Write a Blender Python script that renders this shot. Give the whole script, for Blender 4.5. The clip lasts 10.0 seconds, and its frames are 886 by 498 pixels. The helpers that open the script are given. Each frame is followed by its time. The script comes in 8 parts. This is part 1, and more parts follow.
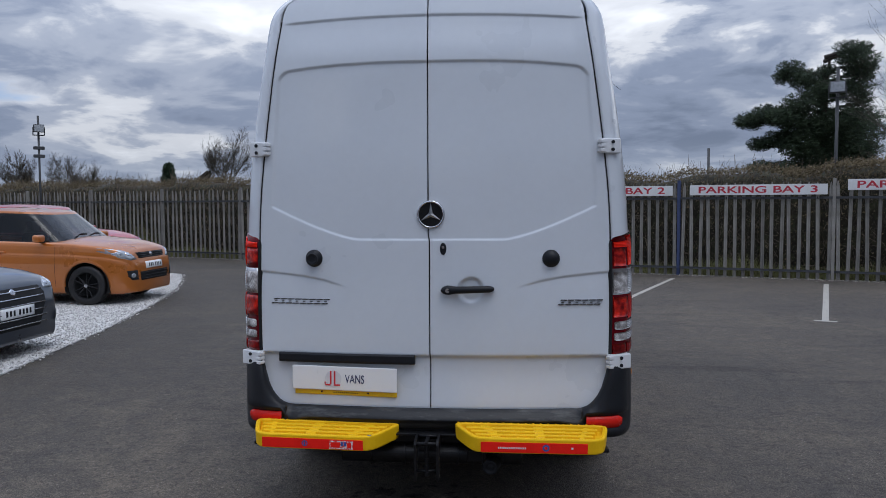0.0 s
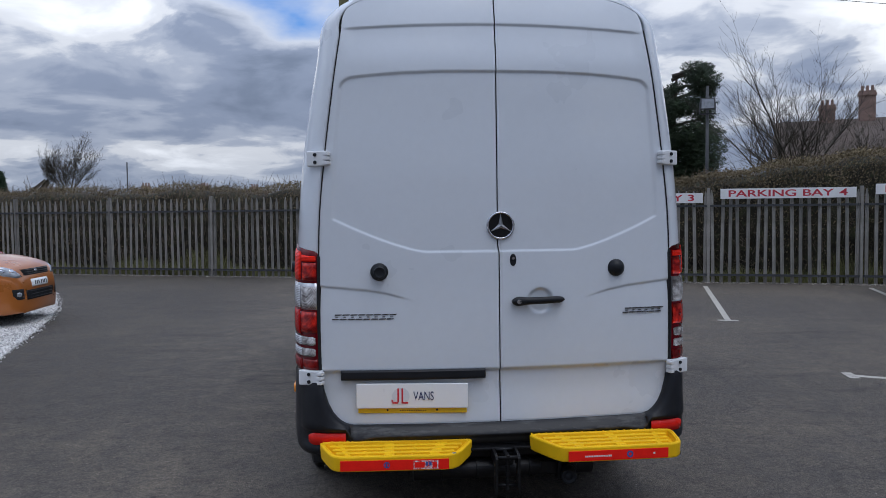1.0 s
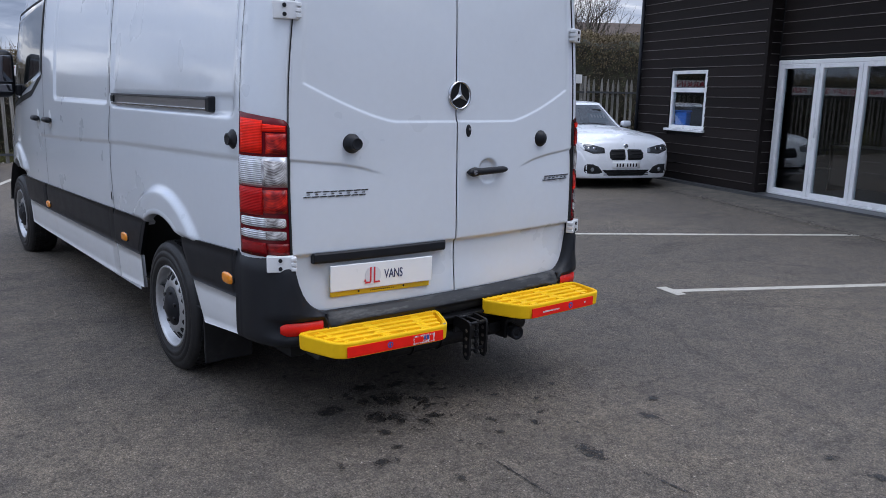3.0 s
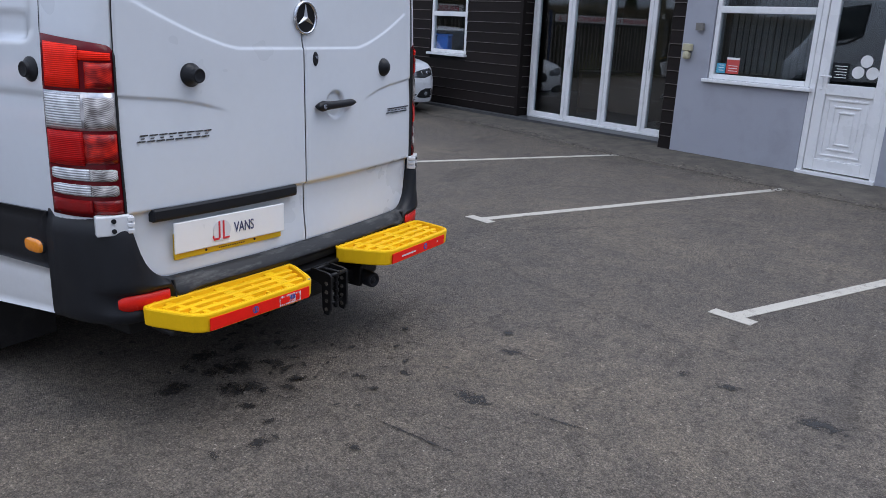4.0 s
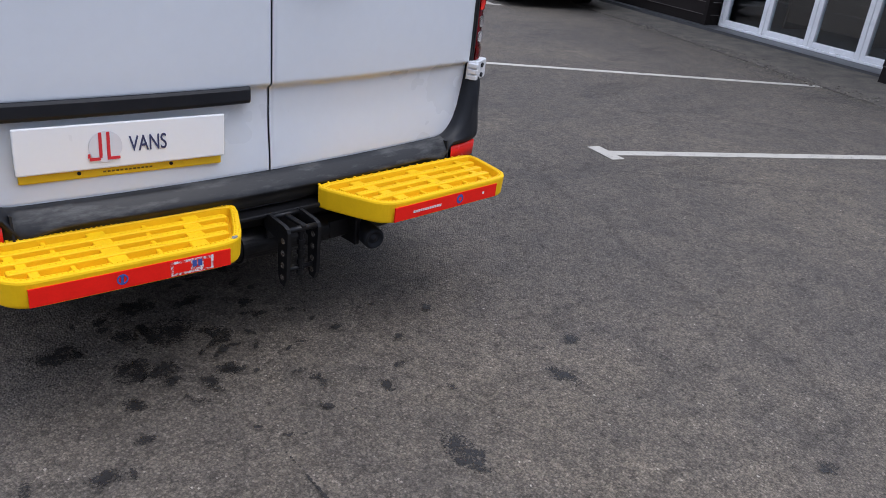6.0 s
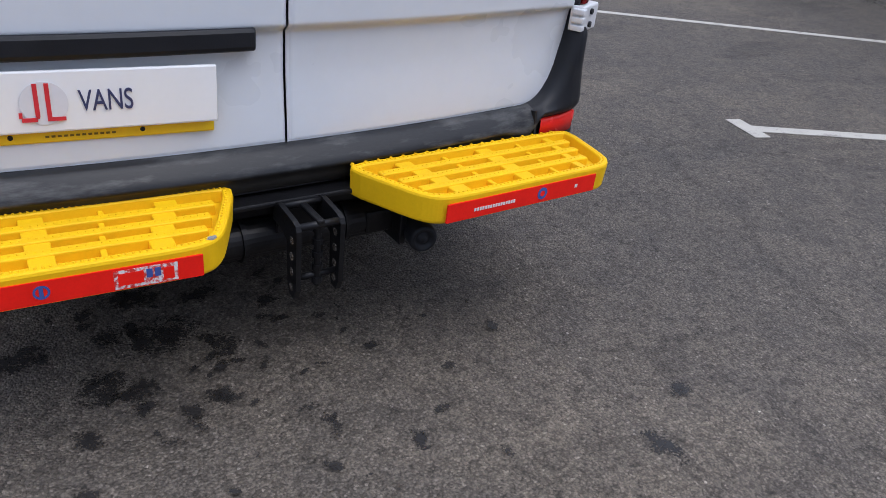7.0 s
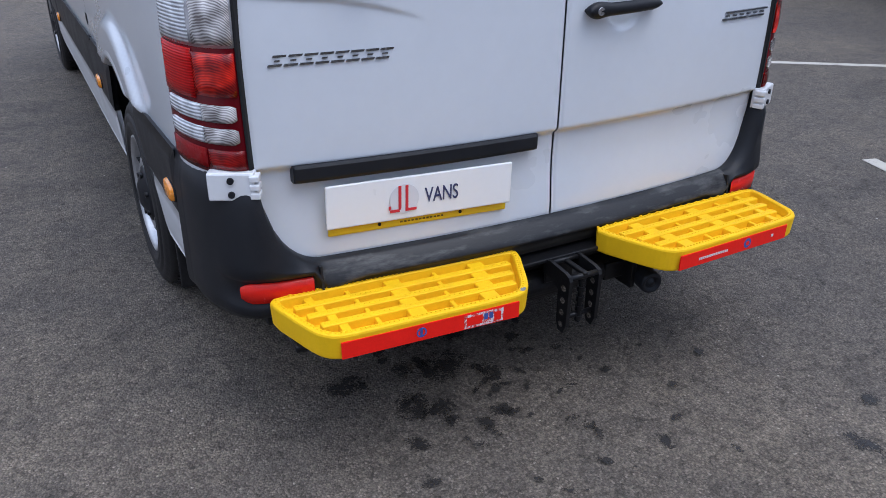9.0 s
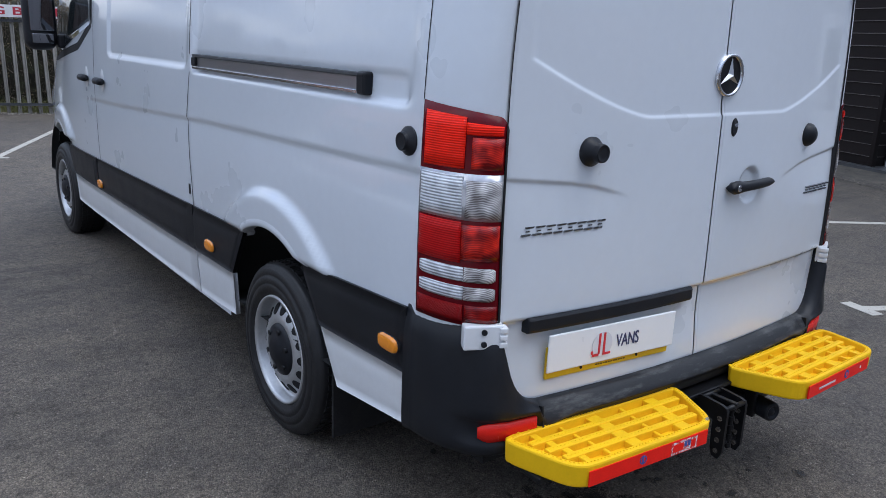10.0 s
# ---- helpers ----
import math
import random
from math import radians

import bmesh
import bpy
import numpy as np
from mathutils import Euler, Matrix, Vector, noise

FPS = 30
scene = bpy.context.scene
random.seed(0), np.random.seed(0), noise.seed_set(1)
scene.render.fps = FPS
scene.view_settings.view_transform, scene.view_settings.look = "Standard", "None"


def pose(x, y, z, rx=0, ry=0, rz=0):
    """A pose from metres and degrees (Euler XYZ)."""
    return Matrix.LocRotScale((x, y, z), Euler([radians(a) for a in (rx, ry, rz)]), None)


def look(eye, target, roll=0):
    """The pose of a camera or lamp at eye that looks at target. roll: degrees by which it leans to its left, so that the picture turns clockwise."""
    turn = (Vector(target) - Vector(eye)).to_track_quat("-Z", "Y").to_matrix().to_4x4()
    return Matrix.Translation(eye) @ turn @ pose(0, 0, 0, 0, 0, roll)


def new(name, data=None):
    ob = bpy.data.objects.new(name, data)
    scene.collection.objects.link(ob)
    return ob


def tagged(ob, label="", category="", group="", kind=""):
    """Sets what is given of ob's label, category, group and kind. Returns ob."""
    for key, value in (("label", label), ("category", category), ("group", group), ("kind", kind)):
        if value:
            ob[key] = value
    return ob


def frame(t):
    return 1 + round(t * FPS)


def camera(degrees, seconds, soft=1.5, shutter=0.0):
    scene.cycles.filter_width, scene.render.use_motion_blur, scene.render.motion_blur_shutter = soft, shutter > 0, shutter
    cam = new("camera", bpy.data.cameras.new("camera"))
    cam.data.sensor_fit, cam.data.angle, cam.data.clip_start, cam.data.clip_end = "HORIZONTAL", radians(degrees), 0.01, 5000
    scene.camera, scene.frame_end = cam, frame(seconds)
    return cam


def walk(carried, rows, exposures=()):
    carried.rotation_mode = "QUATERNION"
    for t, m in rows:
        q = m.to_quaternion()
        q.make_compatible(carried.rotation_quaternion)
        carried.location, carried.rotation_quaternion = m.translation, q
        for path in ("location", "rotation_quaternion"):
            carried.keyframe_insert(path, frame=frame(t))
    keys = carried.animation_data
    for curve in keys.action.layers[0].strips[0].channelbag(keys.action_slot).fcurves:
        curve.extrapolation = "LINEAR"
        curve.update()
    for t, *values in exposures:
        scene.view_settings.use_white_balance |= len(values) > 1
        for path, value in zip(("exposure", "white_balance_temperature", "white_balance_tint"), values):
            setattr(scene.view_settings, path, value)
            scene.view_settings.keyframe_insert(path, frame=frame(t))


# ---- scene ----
cam = camera(59.2, 10.0, 0.6)
PATH = [
    (0, (0.394, -3.791, 1.597), (0.225, -1.801, 1.475), -0.3),
    (0.5, (-0.16, -3.829, 1.601), (-0.073, -1.834, 1.49), -0.2),
    (1, (-0.684, -3.722, 1.613), (-0.464, -1.736, 1.512), -0.6),
    (1.5, (-1.248, -3.657, 1.599), (-0.727, -1.726, 1.628), -0.6),
    (2, (-1.678, -3.463, 1.549), (-1.008, -1.586, 1.384), -1.5),
    (2.5, (-2.073, -3.197, 1.534), (-1.163, -1.454, 1.165), -0.5),
    (2.7, (-2.244, -3.102, 1.544), (-1.189, -1.449, 1.149), -0.0),
    (3.8, (-2.551, -2.382, 1.542), (-0.975, -1.249, 1.059), 2.9),
    (4, (-2.549, -2.301, 1.544), (-0.916, -1.291, 0.984), 2.6),
    (4.5, (-2.301, -2.186, 1.518), (-0.67, -1.183, 0.939), 2.3),
    (5, (-1.941, -2.148, 1.484), (-0.414, -1.036, 0.827), 1.7),
    (5.5, (-1.572, -2.036, 1.435), (-0.179, -0.806, 0.694), 4.4),
    (5.7, (-1.416, -2.012, 1.418), (-0.056, -0.78, 0.625), 5.7),
    (6.8, (-0.789, -1.666, 1.305), (0.302, -0.26, 0.392), 6.4),
    (7, (-0.678, -1.559, 1.263), (0.366, -0.154, 0.294), 6.7),
    (7.5, (-0.46, -1.35, 1.205), (0.416, 0.055, 0.083), 6.3),
    (8, (-0.464, -1.332, 1.224), (0.31, 0.058, 0.011), 4.7),
    (8.5, (-0.825, -1.546, 1.373), (-0.0235, -0.0895, 0.261), 1.7),
    (9, (-1.324, -1.722, 1.522), (-0.4545, -0.1575, 0.6305), 0.85),
    (9.5, (-1.787, -1.658, 1.559), (-0.853, -0.036, 0.8545), 1.75),
    (10, (-2.26, -1.494, 1.614), (-1.092, 0.0435, 1.0925), 2.2),
]
walk(cam, [(t, look(eye, target, roll)) for t, eye, target, roll in PATH],
     ((0.0, -0.22, 5880, 12), (1.0, -0.22, 5830, 12), (1.5, -0.45, 5850, 12), (2.0, -0.60, 5880, 12), (2.5, 0.08, 5880, 13), (4.0, 0.36, 6000, 13), (4.5, 0.36, 6050, 14),
      (5.5, 0.46, 6050, 15), (7.0, 0.47, 6000, 15), (8.0, 0.47, 5950, 15), (9.0, 0.48, 5750, 14), (10.0, 0.31, 5750, 11)))

from mathutils import bvhtree

# ---- light ----
SUN_AZ, SUN_EL = 150.0, 66.0          # degrees clockwise from +y, and above the horizon


def tex_coord(nt, kind="Object"):
    return nt.nodes.new("ShaderNodeTexCoord").outputs[kind]


def nd(nt, kind, **values):
    node = nt.nodes.new(kind)
    for key, value in values.items():
        if key in node.inputs:
            node.inputs[key].default_value = value
    return node


def ramp(nt, stops):
    node = nt.nodes.new("ShaderNodeValToRGB")
    els = node.color_ramp.elements
    while len(els) < len(stops):
        els.new(0.5)
    for e, (p, c) in zip(els, stops):
        e.position = p
        e.color = (*c, 1) if len(c) == 3 else c
    return node


def math_node(nt, op, a, b=None):
    node = nt.nodes.new("ShaderNodeMath")
    node.operation = op
    for i, v in enumerate((a, b)):
        if v is None:
            continue
        if isinstance(v, (int, float)):
            node.inputs[i].default_value = v
        else:
            nt.links.new(v, node.inputs[i])
    return node.outputs[0]


def mix_col(nt, fac, a, b, blend="MIX"):
    node = nt.nodes.new("ShaderNodeMix")
    node.data_type, node.blend_type = "RGBA", blend
    for i, v in ((0, fac), (6, a), (7, b)):
        if isinstance(v, (int, float)):
            node.inputs[i].default_value = v
        elif isinstance(v, tuple):
            node.inputs[i].default_value = (*v, 1)
        else:
            nt.links.new(v, node.inputs[i])
    return node.outputs[2]


world = bpy.data.worlds.new("sky")
scene.world = world
world.use_nodes = True
wt = world.node_tree
wt.nodes.clear()
wdir = tex_coord(wt, "Generated")
wsep = wt.nodes.new("ShaderNodeSeparateXYZ")
wt.links.new(wdir, wsep.inputs[0])
wz = math_node(wt, "MAXIMUM", wsep.outputs[2], 0.0)
wden = math_node(wt, "ADD", wz, 0.22)
wx = math_node(wt, "DIVIDE", wsep.outputs[0], wden)
wy = math_node(wt, "DIVIDE", wsep.outputs[1], wden)
wcomb = wt.nodes.new("ShaderNodeCombineXYZ")
wt.links.new(wx, wcomb.inputs[0])
wt.links.new(wy, wcomb.inputs[1])
big = nd(wt, "ShaderNodeTexNoise", Scale=1.15, Detail=5.0, Roughness=0.52, Distortion=0.35)
fine = nd(wt, "ShaderNodeTexNoise", Scale=3.2, Detail=6.0, Roughness=0.55, Distortion=0.4)
puff = nd(wt, "ShaderNodeTexNoise", Scale=2.1, Detail=5.0, Roughness=0.5)
for n in (big, fine, puff):
    wt.links.new(wcomb.outputs[0], n.inputs["Vector"])


def toward(az, el, wide, tall):
    """1 in a given direction of the sky, falling off to 0 across a soft oval."""
    a, e = radians(az), radians(el)
    flat = wt.nodes.new("ShaderNodeMath")
    flat.operation = "ARCTAN2"
    wt.links.new(wsep.outputs[0], flat.inputs[0])
    wt.links.new(wsep.outputs[1], flat.inputs[1])
    du = math_node(wt, "DIVIDE", math_node(wt, "SUBTRACT", flat.outputs[0], a), radians(wide))
    dv = math_node(wt, "DIVIDE", math_node(wt, "SUBTRACT", wsep.outputs[2], math.sin(e)), radians(tall))
    d2 = math_node(wt, "ADD", math_node(wt, "MULTIPLY", du, du), math_node(wt, "MULTIPLY", dv, dv))
    return math_node(wt, "MAXIMUM", math_node(wt, "SUBTRACT", 1.0, d2), 0.0)


def soft(*oval):
    o = toward(*oval)
    return math_node(wt, "MULTIPLY", math_node(wt, "MULTIPLY", o, o), math_node(wt, "ADD", math_node(wt, "MULTIPLY", fine.outputs["Fac"], 3.0), -0.6))


shade = math_node(wt, "ADD", math_node(wt, "MULTIPLY", mix_col(wt, 0.40, big.outputs["Fac"], fine.outputs["Fac"]), 1.45), -0.225)
# thin bright cloud in the north-east, heavy cloud banks elsewhere
thin = math_node(wt, "ADD", math_node(wt, "ADD", math_node(wt, "ADD", math_node(wt, "MULTIPLY", toward(42, 12, 20, 14), 0.03), math_node(wt, "ADD", math_node(wt, "MULTIPLY", soft(39.5, 10.0, 9, 4.5), 0.22), math_node(wt, "MULTIPLY", soft(36, 15.0, 7, 5), 0.15))), math_node(wt, "MULTIPLY", toward(16, 15, 14, 6), 0.10)), math_node(wt, "ADD", math_node(wt, "MULTIPLY", toward(-12, 5, 24, 4), 0.07), math_node(wt, "MULTIPLY", toward(-22, 13, 18, 7), 0.07)))
for strength, oval in ((0.20, (8, 12.4, 8, 3.5)), (0.12, (12.5, 11.3, 7, 3)), (0.70, (38, 10.4, 4.6, 2.6)), (-0.10, (33, 16, 9, 3)), (-0.10, (44, 14.5, 7, 2.5)), (0.30, (34.5, 12.5, 5, 2.5)), (0.16, (-17, 12.8, 7, 2.4)), (0.16, (-13.5, 13.6, 5, 2)), (0.15, (-11.5, 3.9, 9, 1.5)), (0.10, (-23, 3.6, 8, 1.4)), (0.12, (-33, 6.6, 4, 1.5)), (0.10, (20, 9.8, 7, 3)),
                       (-0.10, (-13, 8.2, 15, 2.8)), (-0.09, (-3, 6.6, 12, 2.8)), (-0.07, (-19.5, 5.3, 8, 1.8)), (-0.07, (-26, 9.8, 8, 2.5))):
    thin = math_node(wt, "ADD", thin, math_node(wt, "MULTIPLY", soft(*oval), strength))
shade2 = math_node(wt, "ADD", shade, thin)
cloud = ramp(wt, [(0.36, (0.255, 0.30, 0.385)), (0.48, (0.355, 0.405, 0.505)), (0.57, (0.53, 0.57, 0.645)), (0.66, (0.92, 0.92, 0.91)), (0.88, (1.25, 1.24, 1.20))])
cloud.color_ramp.interpolation = "EASE"
wt.links.new(shade2, cloud.inputs[0])
sky = wt.nodes.new("ShaderNodeTexSky")
sky.sky_type, sky.sun_disc = "NISHITA", False
sky.sun_elevation, sky.sun_rotation = radians(SUN_EL), radians(SUN_AZ)
blue = mix_col(wt, 1.0, sky.outputs[0], (0.056, 0.104, 0.158), "MULTIPLY")
# breaks of blue between the banks
breaks = math_node(wt, "ADD", toward(-4, 16, 15, 5.5), math_node(wt, "ADD", math_node(wt, "MULTIPLY", toward(-24, 21, 16, 5), 0.9), math_node(wt, "MULTIPLY", toward(-36, 7, 6, 2), 0.7)))
gap = math_node(wt, "ADD", math_node(wt, "MULTIPLY", breaks, 0.36), math_node(wt, "ADD", math_node(wt, "MULTIPLY", puff.outputs["Fac"], 0.75), math_node(wt, "MULTIPLY", fine.outputs["Fac"], 0.25)))
hole = ramp(wt, [(0.70, (0, 0, 0)), (0.88, (0.92, 0.92, 0.92))])
wt.links.new(gap, hole.inputs[0])
rim = ramp(wt, [(0.60, (0, 0, 0)), (0.71, (0.75, 0.75, 0.75))])
wt.links.new(gap, rim.inputs[0])
lit = mix_col(wt, rim.outputs[0], cloud.outputs[0], (0.88, 0.90, 0.93))
seen = mix_col(wt, hole.outputs[0], lit, blue)
# an overcast sky is brighter overhead, and pale along the horizon
lift = math_node(wt, "ADD", math_node(wt, "MULTIPLY", math_node(wt, "POWER", wz, 1.5), 3.0), 0.90)
behind = math_node(wt, "ADD", math_node(wt, "MULTIPLY", math_node(wt, "MAXIMUM", math_node(wt, "MULTIPLY", wsep.outputs[1], -1.0), 0.0), -0.18), 1.0)
lifted = mix_col(wt, 1.0, mix_col(wt, 1.0, seen, lift, "MULTIPLY"), behind, "MULTIPLY")
low = ramp(wt, [(0.0, (0.6, 0.6, 0.6)), (0.075, (0, 0, 0))])
wt.links.new(wz, low.inputs[0])
pale = mix_col(wt, low.outputs[0], lifted, (0.56, 0.61, 0.68))
wbg = nd(wt, "ShaderNodeBackground", Strength=0.85)
wt.links.new(pale, wbg.inputs[0])
wout = wt.nodes.new("ShaderNodeOutputWorld")
wt.links.new(wbg.outputs[0], wout.inputs[0])

sun = new("sun", bpy.data.lights.new("sun", "SUN"))
sun.data.energy, sun.data.angle, sun.data.color = 0.85, radians(40), (1.0, 0.93, 0.83)
sa, se = radians(SUN_AZ), radians(SUN_EL)
sun.matrix_world = look((20 * math.sin(sa) * math.cos(se), 20 * math.cos(sa) * math.cos(se), 20 * math.sin(se)), (0, 0, 0))


# ---- materials ----
def material(name, color, rough=0.6, metal=0.0, var=0.25, scale=6.0, fine_scale=60.0, bump=0.1, bump_dist=0.003,
             coat=0.0, dirt=None, island=0.0, object_var=0.0, spec=0.5, stretch=(1, 1, 1)):
    """A procedural surface: base colour varied at two scales, fine relief, optional dirt."""
    m = bpy.data.materials.new(name)
    m.use_nodes = True
    nt = m.node_tree
    b = nt.nodes["Principled BSDF"]
    b.inputs["Roughness"].default_value, b.inputs["Metallic"].default_value = rough, metal
    b.inputs["Coat Weight"].default_value = coat
    b.inputs["Coat Roughness"].default_value = 0.035
    b.inputs["Specular IOR Level"].default_value = spec
    mp = nd(nt, "ShaderNodeMapping", Scale=stretch)
    nt.links.new(tex_coord(nt), mp.inputs["Vector"])
    n1 = nd(nt, "ShaderNodeTexNoise", Scale=scale, Detail=4.0, Roughness=0.55)
    n2 = nd(nt, "ShaderNodeTexNoise", Scale=fine_scale, Detail=3.0, Roughness=0.6)
    for n in (n1, n2):
        nt.links.new(mp.outputs[0], n.inputs["Vector"])
    both = math_node(nt, "ADD", math_node(nt, "MULTIPLY", n1.outputs["Fac"], 0.6), math_node(nt, "MULTIPLY", n2.outputs["Fac"], 0.4))
    lo, hi = tuple(c * (1 - var) for c in color), tuple(min(1.0, c * (1 + var)) for c in color)
    r = ramp(nt, [(0.3, lo), (0.7, hi)])
    nt.links.new(both, r.inputs[0])
    col = r.outputs[0]
    if dirt:
        dcol, amount, dscale = dirt
        n3 = nd(nt, "ShaderNodeTexNoise", Scale=dscale, Detail=6.0, Roughness=0.65)
        nt.links.new(mp.outputs[0], n3.inputs["Vector"])
        dr = ramp(nt, [(0.5, (0, 0, 0)), (0.75, (amount, amount, amount))])
        nt.links.new(n3.outputs["Fac"], dr.inputs[0])
        col = mix_col(nt, dr.outputs[0], col, dcol)
    for amount, source in ((island, "Random Per Island"), (object_var, "Random")):
        if amount:
            node = nt.nodes.new("ShaderNodeNewGeometry" if source == "Random Per Island" else "ShaderNodeObjectInfo")
            f = math_node(nt, "ADD", math_node(nt, "MULTIPLY", node.outputs[source], 2 * amount), 1 - amount)
            col = mix_col(nt, 1.0, col, f, "MULTIPLY")
    nt.links.new(col, b.inputs["Base Color"])
    if bump:
        bp = nd(nt, "ShaderNodeBump", Strength=bump, Distance=bump_dist)
        nt.links.new(n2.outputs["Fac"], bp.inputs["Height"])
        nt.links.new(bp.outputs[0], b.inputs["Normal"])
    if rough > 0.15:
        rr = math_node(nt, "ADD", math_node(nt, "MULTIPLY", n1.outputs["Fac"], 0.2), rough - 0.1)
        nt.links.new(rr, b.inputs["Roughness"])
    return m


def glass_material(name, tint=(0.6, 0.65, 0.65), rough=0.0, ior=1.6):
    """Window glass: clear with a mirror's gloss that grows at a slant."""
    m = bpy.data.materials.new(name)
    m.use_nodes = True
    nt = m.node_tree
    nt.nodes.clear()
    tr = nd(nt, "ShaderNodeBsdfTransparent", Color=(*tint, 1))
    gl = nd(nt, "ShaderNodeBsdfGlossy", Color=(1, 1, 1, 1), Roughness=rough)
    lw = nd(nt, "ShaderNodeLayerWeight", Blend=0.5)
    f0 = ((ior - 1) / (ior + 1)) ** 2
    gloss = math_node(nt, "ADD", math_node(nt, "MULTIPLY", math_node(nt, "POWER", lw.outputs["Facing"], 4.0), 1 - f0), f0)
    mx = nt.nodes.new("ShaderNodeMixShader")
    out = nt.nodes.new("ShaderNodeOutputMaterial")
    nt.links.new(gloss, mx.inputs[0])
    nt.links.new(tr.outputs[0], mx.inputs[1])
    nt.links.new(gl.outputs[0], mx.inputs[2])
    nt.links.new(mx.outputs[0], out.inputs[0])
    return m


def tarmac_material():
    """Fine rolled tarmac: small stones in bitumen, faint mottling, a few long cracks."""
    m = bpy.data.materials.new("tarmac")
    m.use_nodes = True
    nt = m.node_tree
    b = nt.nodes["Principled BSDF"]
    co = tex_coord(nt)

    def noise_at(scale, detail, rough, bend=0.0):
        n = nd(nt, "ShaderNodeTexNoise", Scale=scale, Detail=detail, Roughness=rough, Distortion=bend)
        nt.links.new(co, n.inputs["Vector"])
        return n.outputs["Fac"]

    def times(col, fac, stops):
        r = ramp(nt, [(p, v if isinstance(v, tuple) else (v, v, v)) for p, v in stops])
        nt.links.new(fac, r.inputs[0])
        return mix_col(nt, 1.0, col, r.outputs[0], "MULTIPLY")
    v = nd(nt, "ShaderNodeTexVoronoi", Scale=150.0)
    nt.links.new(co, v.inputs["Vector"])
    grain, mid = noise_at(190.0, 3.0, 0.7), noise_at(4.5, 7.0, 0.62)
    stone = ramp(nt, [(0.0, (0.076, 0.0655, 0.053)), (0.5, (0.141, 0.121, 0.098)), (0.86, (0.196, 0.169, 0.139)), (0.955, (0.285, 0.247, 0.208)), (0.99, (0.48, 0.44, 0.385))])
    nt.links.new(v.outputs["Color"], stone.inputs[0])
    c = times(stone.outputs[0], grain, [(0.34, 0.62), (0.60, 1.15)])
    # crevices between the stones darkened in the colour, besides the bump
    c = times(c, v.outputs["Distance"], [(0.30, 1.08), (0.55, 0.98), (0.80, 0.66)])
    c = times(c, mid, [(0.3, (0.76, 0.76, 0.775)), (0.7, (1.28, 1.265, 1.23))])
    c = times(c, noise_at(62.0, 4.0, 0.75), [(0.36, 0.74), (0.50, 1.0), (0.64, 1.24)])
    c = times(c, noise_at(21.0, 5.0, 0.8, 0.6), [(0.36, 0.54), (0.46, 0.96), (0.66, 1.22)])
    c = times(c, noise_at(0.45, 5.0, 0.6, 0.4), [(0.34, (0.82, 0.82, 0.835)), (0.52, (0.98, 0.965, 0.95)), (0.66, (1.16, 1.13, 1.07))])
    c = times(c, noise_at(4.2, 7.0, 0.74, 0.9), [(0.30, 0.5), (0.37, 1.0)])
    # drawn-out dark marks where tyres have turned
    mp = nd(nt, "ShaderNodeMapping", Scale=(0.5, 2.4, 1.0), Rotation=(0, 0, 0.5))
    nt.links.new(co, mp.inputs["Vector"])
    sc = nd(nt, "ShaderNodeTexNoise", Scale=1.1, Detail=7.0, Roughness=0.7, Distortion=0.5)
    nt.links.new(mp.outputs[0], sc.inputs["Vector"])
    c = times(c, sc.outputs["Fac"], [(0.34, 0.72), (0.43, 1.0), (0.66, 1.05)])
    # brightness falloff painted into the colour: darker towards the gravel, slightly at far +x
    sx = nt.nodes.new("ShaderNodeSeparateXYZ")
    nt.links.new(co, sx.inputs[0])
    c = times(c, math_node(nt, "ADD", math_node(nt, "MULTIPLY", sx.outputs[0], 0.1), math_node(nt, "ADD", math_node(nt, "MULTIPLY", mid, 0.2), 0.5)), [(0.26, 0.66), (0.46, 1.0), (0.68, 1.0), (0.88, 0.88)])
    # a few thin cracks
    bent = nd(nt, "ShaderNodeTexNoise", Scale=1.6, Detail=5.0, Roughness=0.7)
    nt.links.new(co, bent.inputs["Vector"])
    wob = nt.nodes.new("ShaderNodeVectorMath")
    wob.operation = "MULTIPLY_ADD"
    nt.links.new(bent.outputs["Color"], wob.inputs[0])
    wob.inputs[1].default_value = (0.55, 0.55, 0.0)
    nt.links.new(co, wob.inputs[2])
    cr = nd(nt, "ShaderNodeTexVoronoi", Scale=0.36)
    cr.feature = "DISTANCE_TO_EDGE"
    nt.links.new(wob.outputs[0], cr.inputs["Vector"])
    c = times(c, math_node(nt, "ADD", cr.outputs["Distance"], math_node(nt, "MULTIPLY", grain, 0.004)), [(0.0025, 0.70), (0.0065, 1.0)])
    nt.links.new(c, b.inputs["Base Color"])
    rr = math_node(nt, "ADD", math_node(nt, "MULTIPLY", mid, 0.3), 0.58)
    nt.links.new(rr, b.inputs["Roughness"])
    b.inputs["Specular IOR Level"].default_value = 0.36
    bp = nd(nt, "ShaderNodeBump", Strength=1.0, Distance=0.0055)
    nt.links.new(math_node(nt, "SUBTRACT", grain, math_node(nt, "MULTIPLY", v.outputs["Distance"], 1.3)), bp.inputs["Height"])
    nt.links.new(bp.outputs[0], b.inputs["Normal"])
    return m


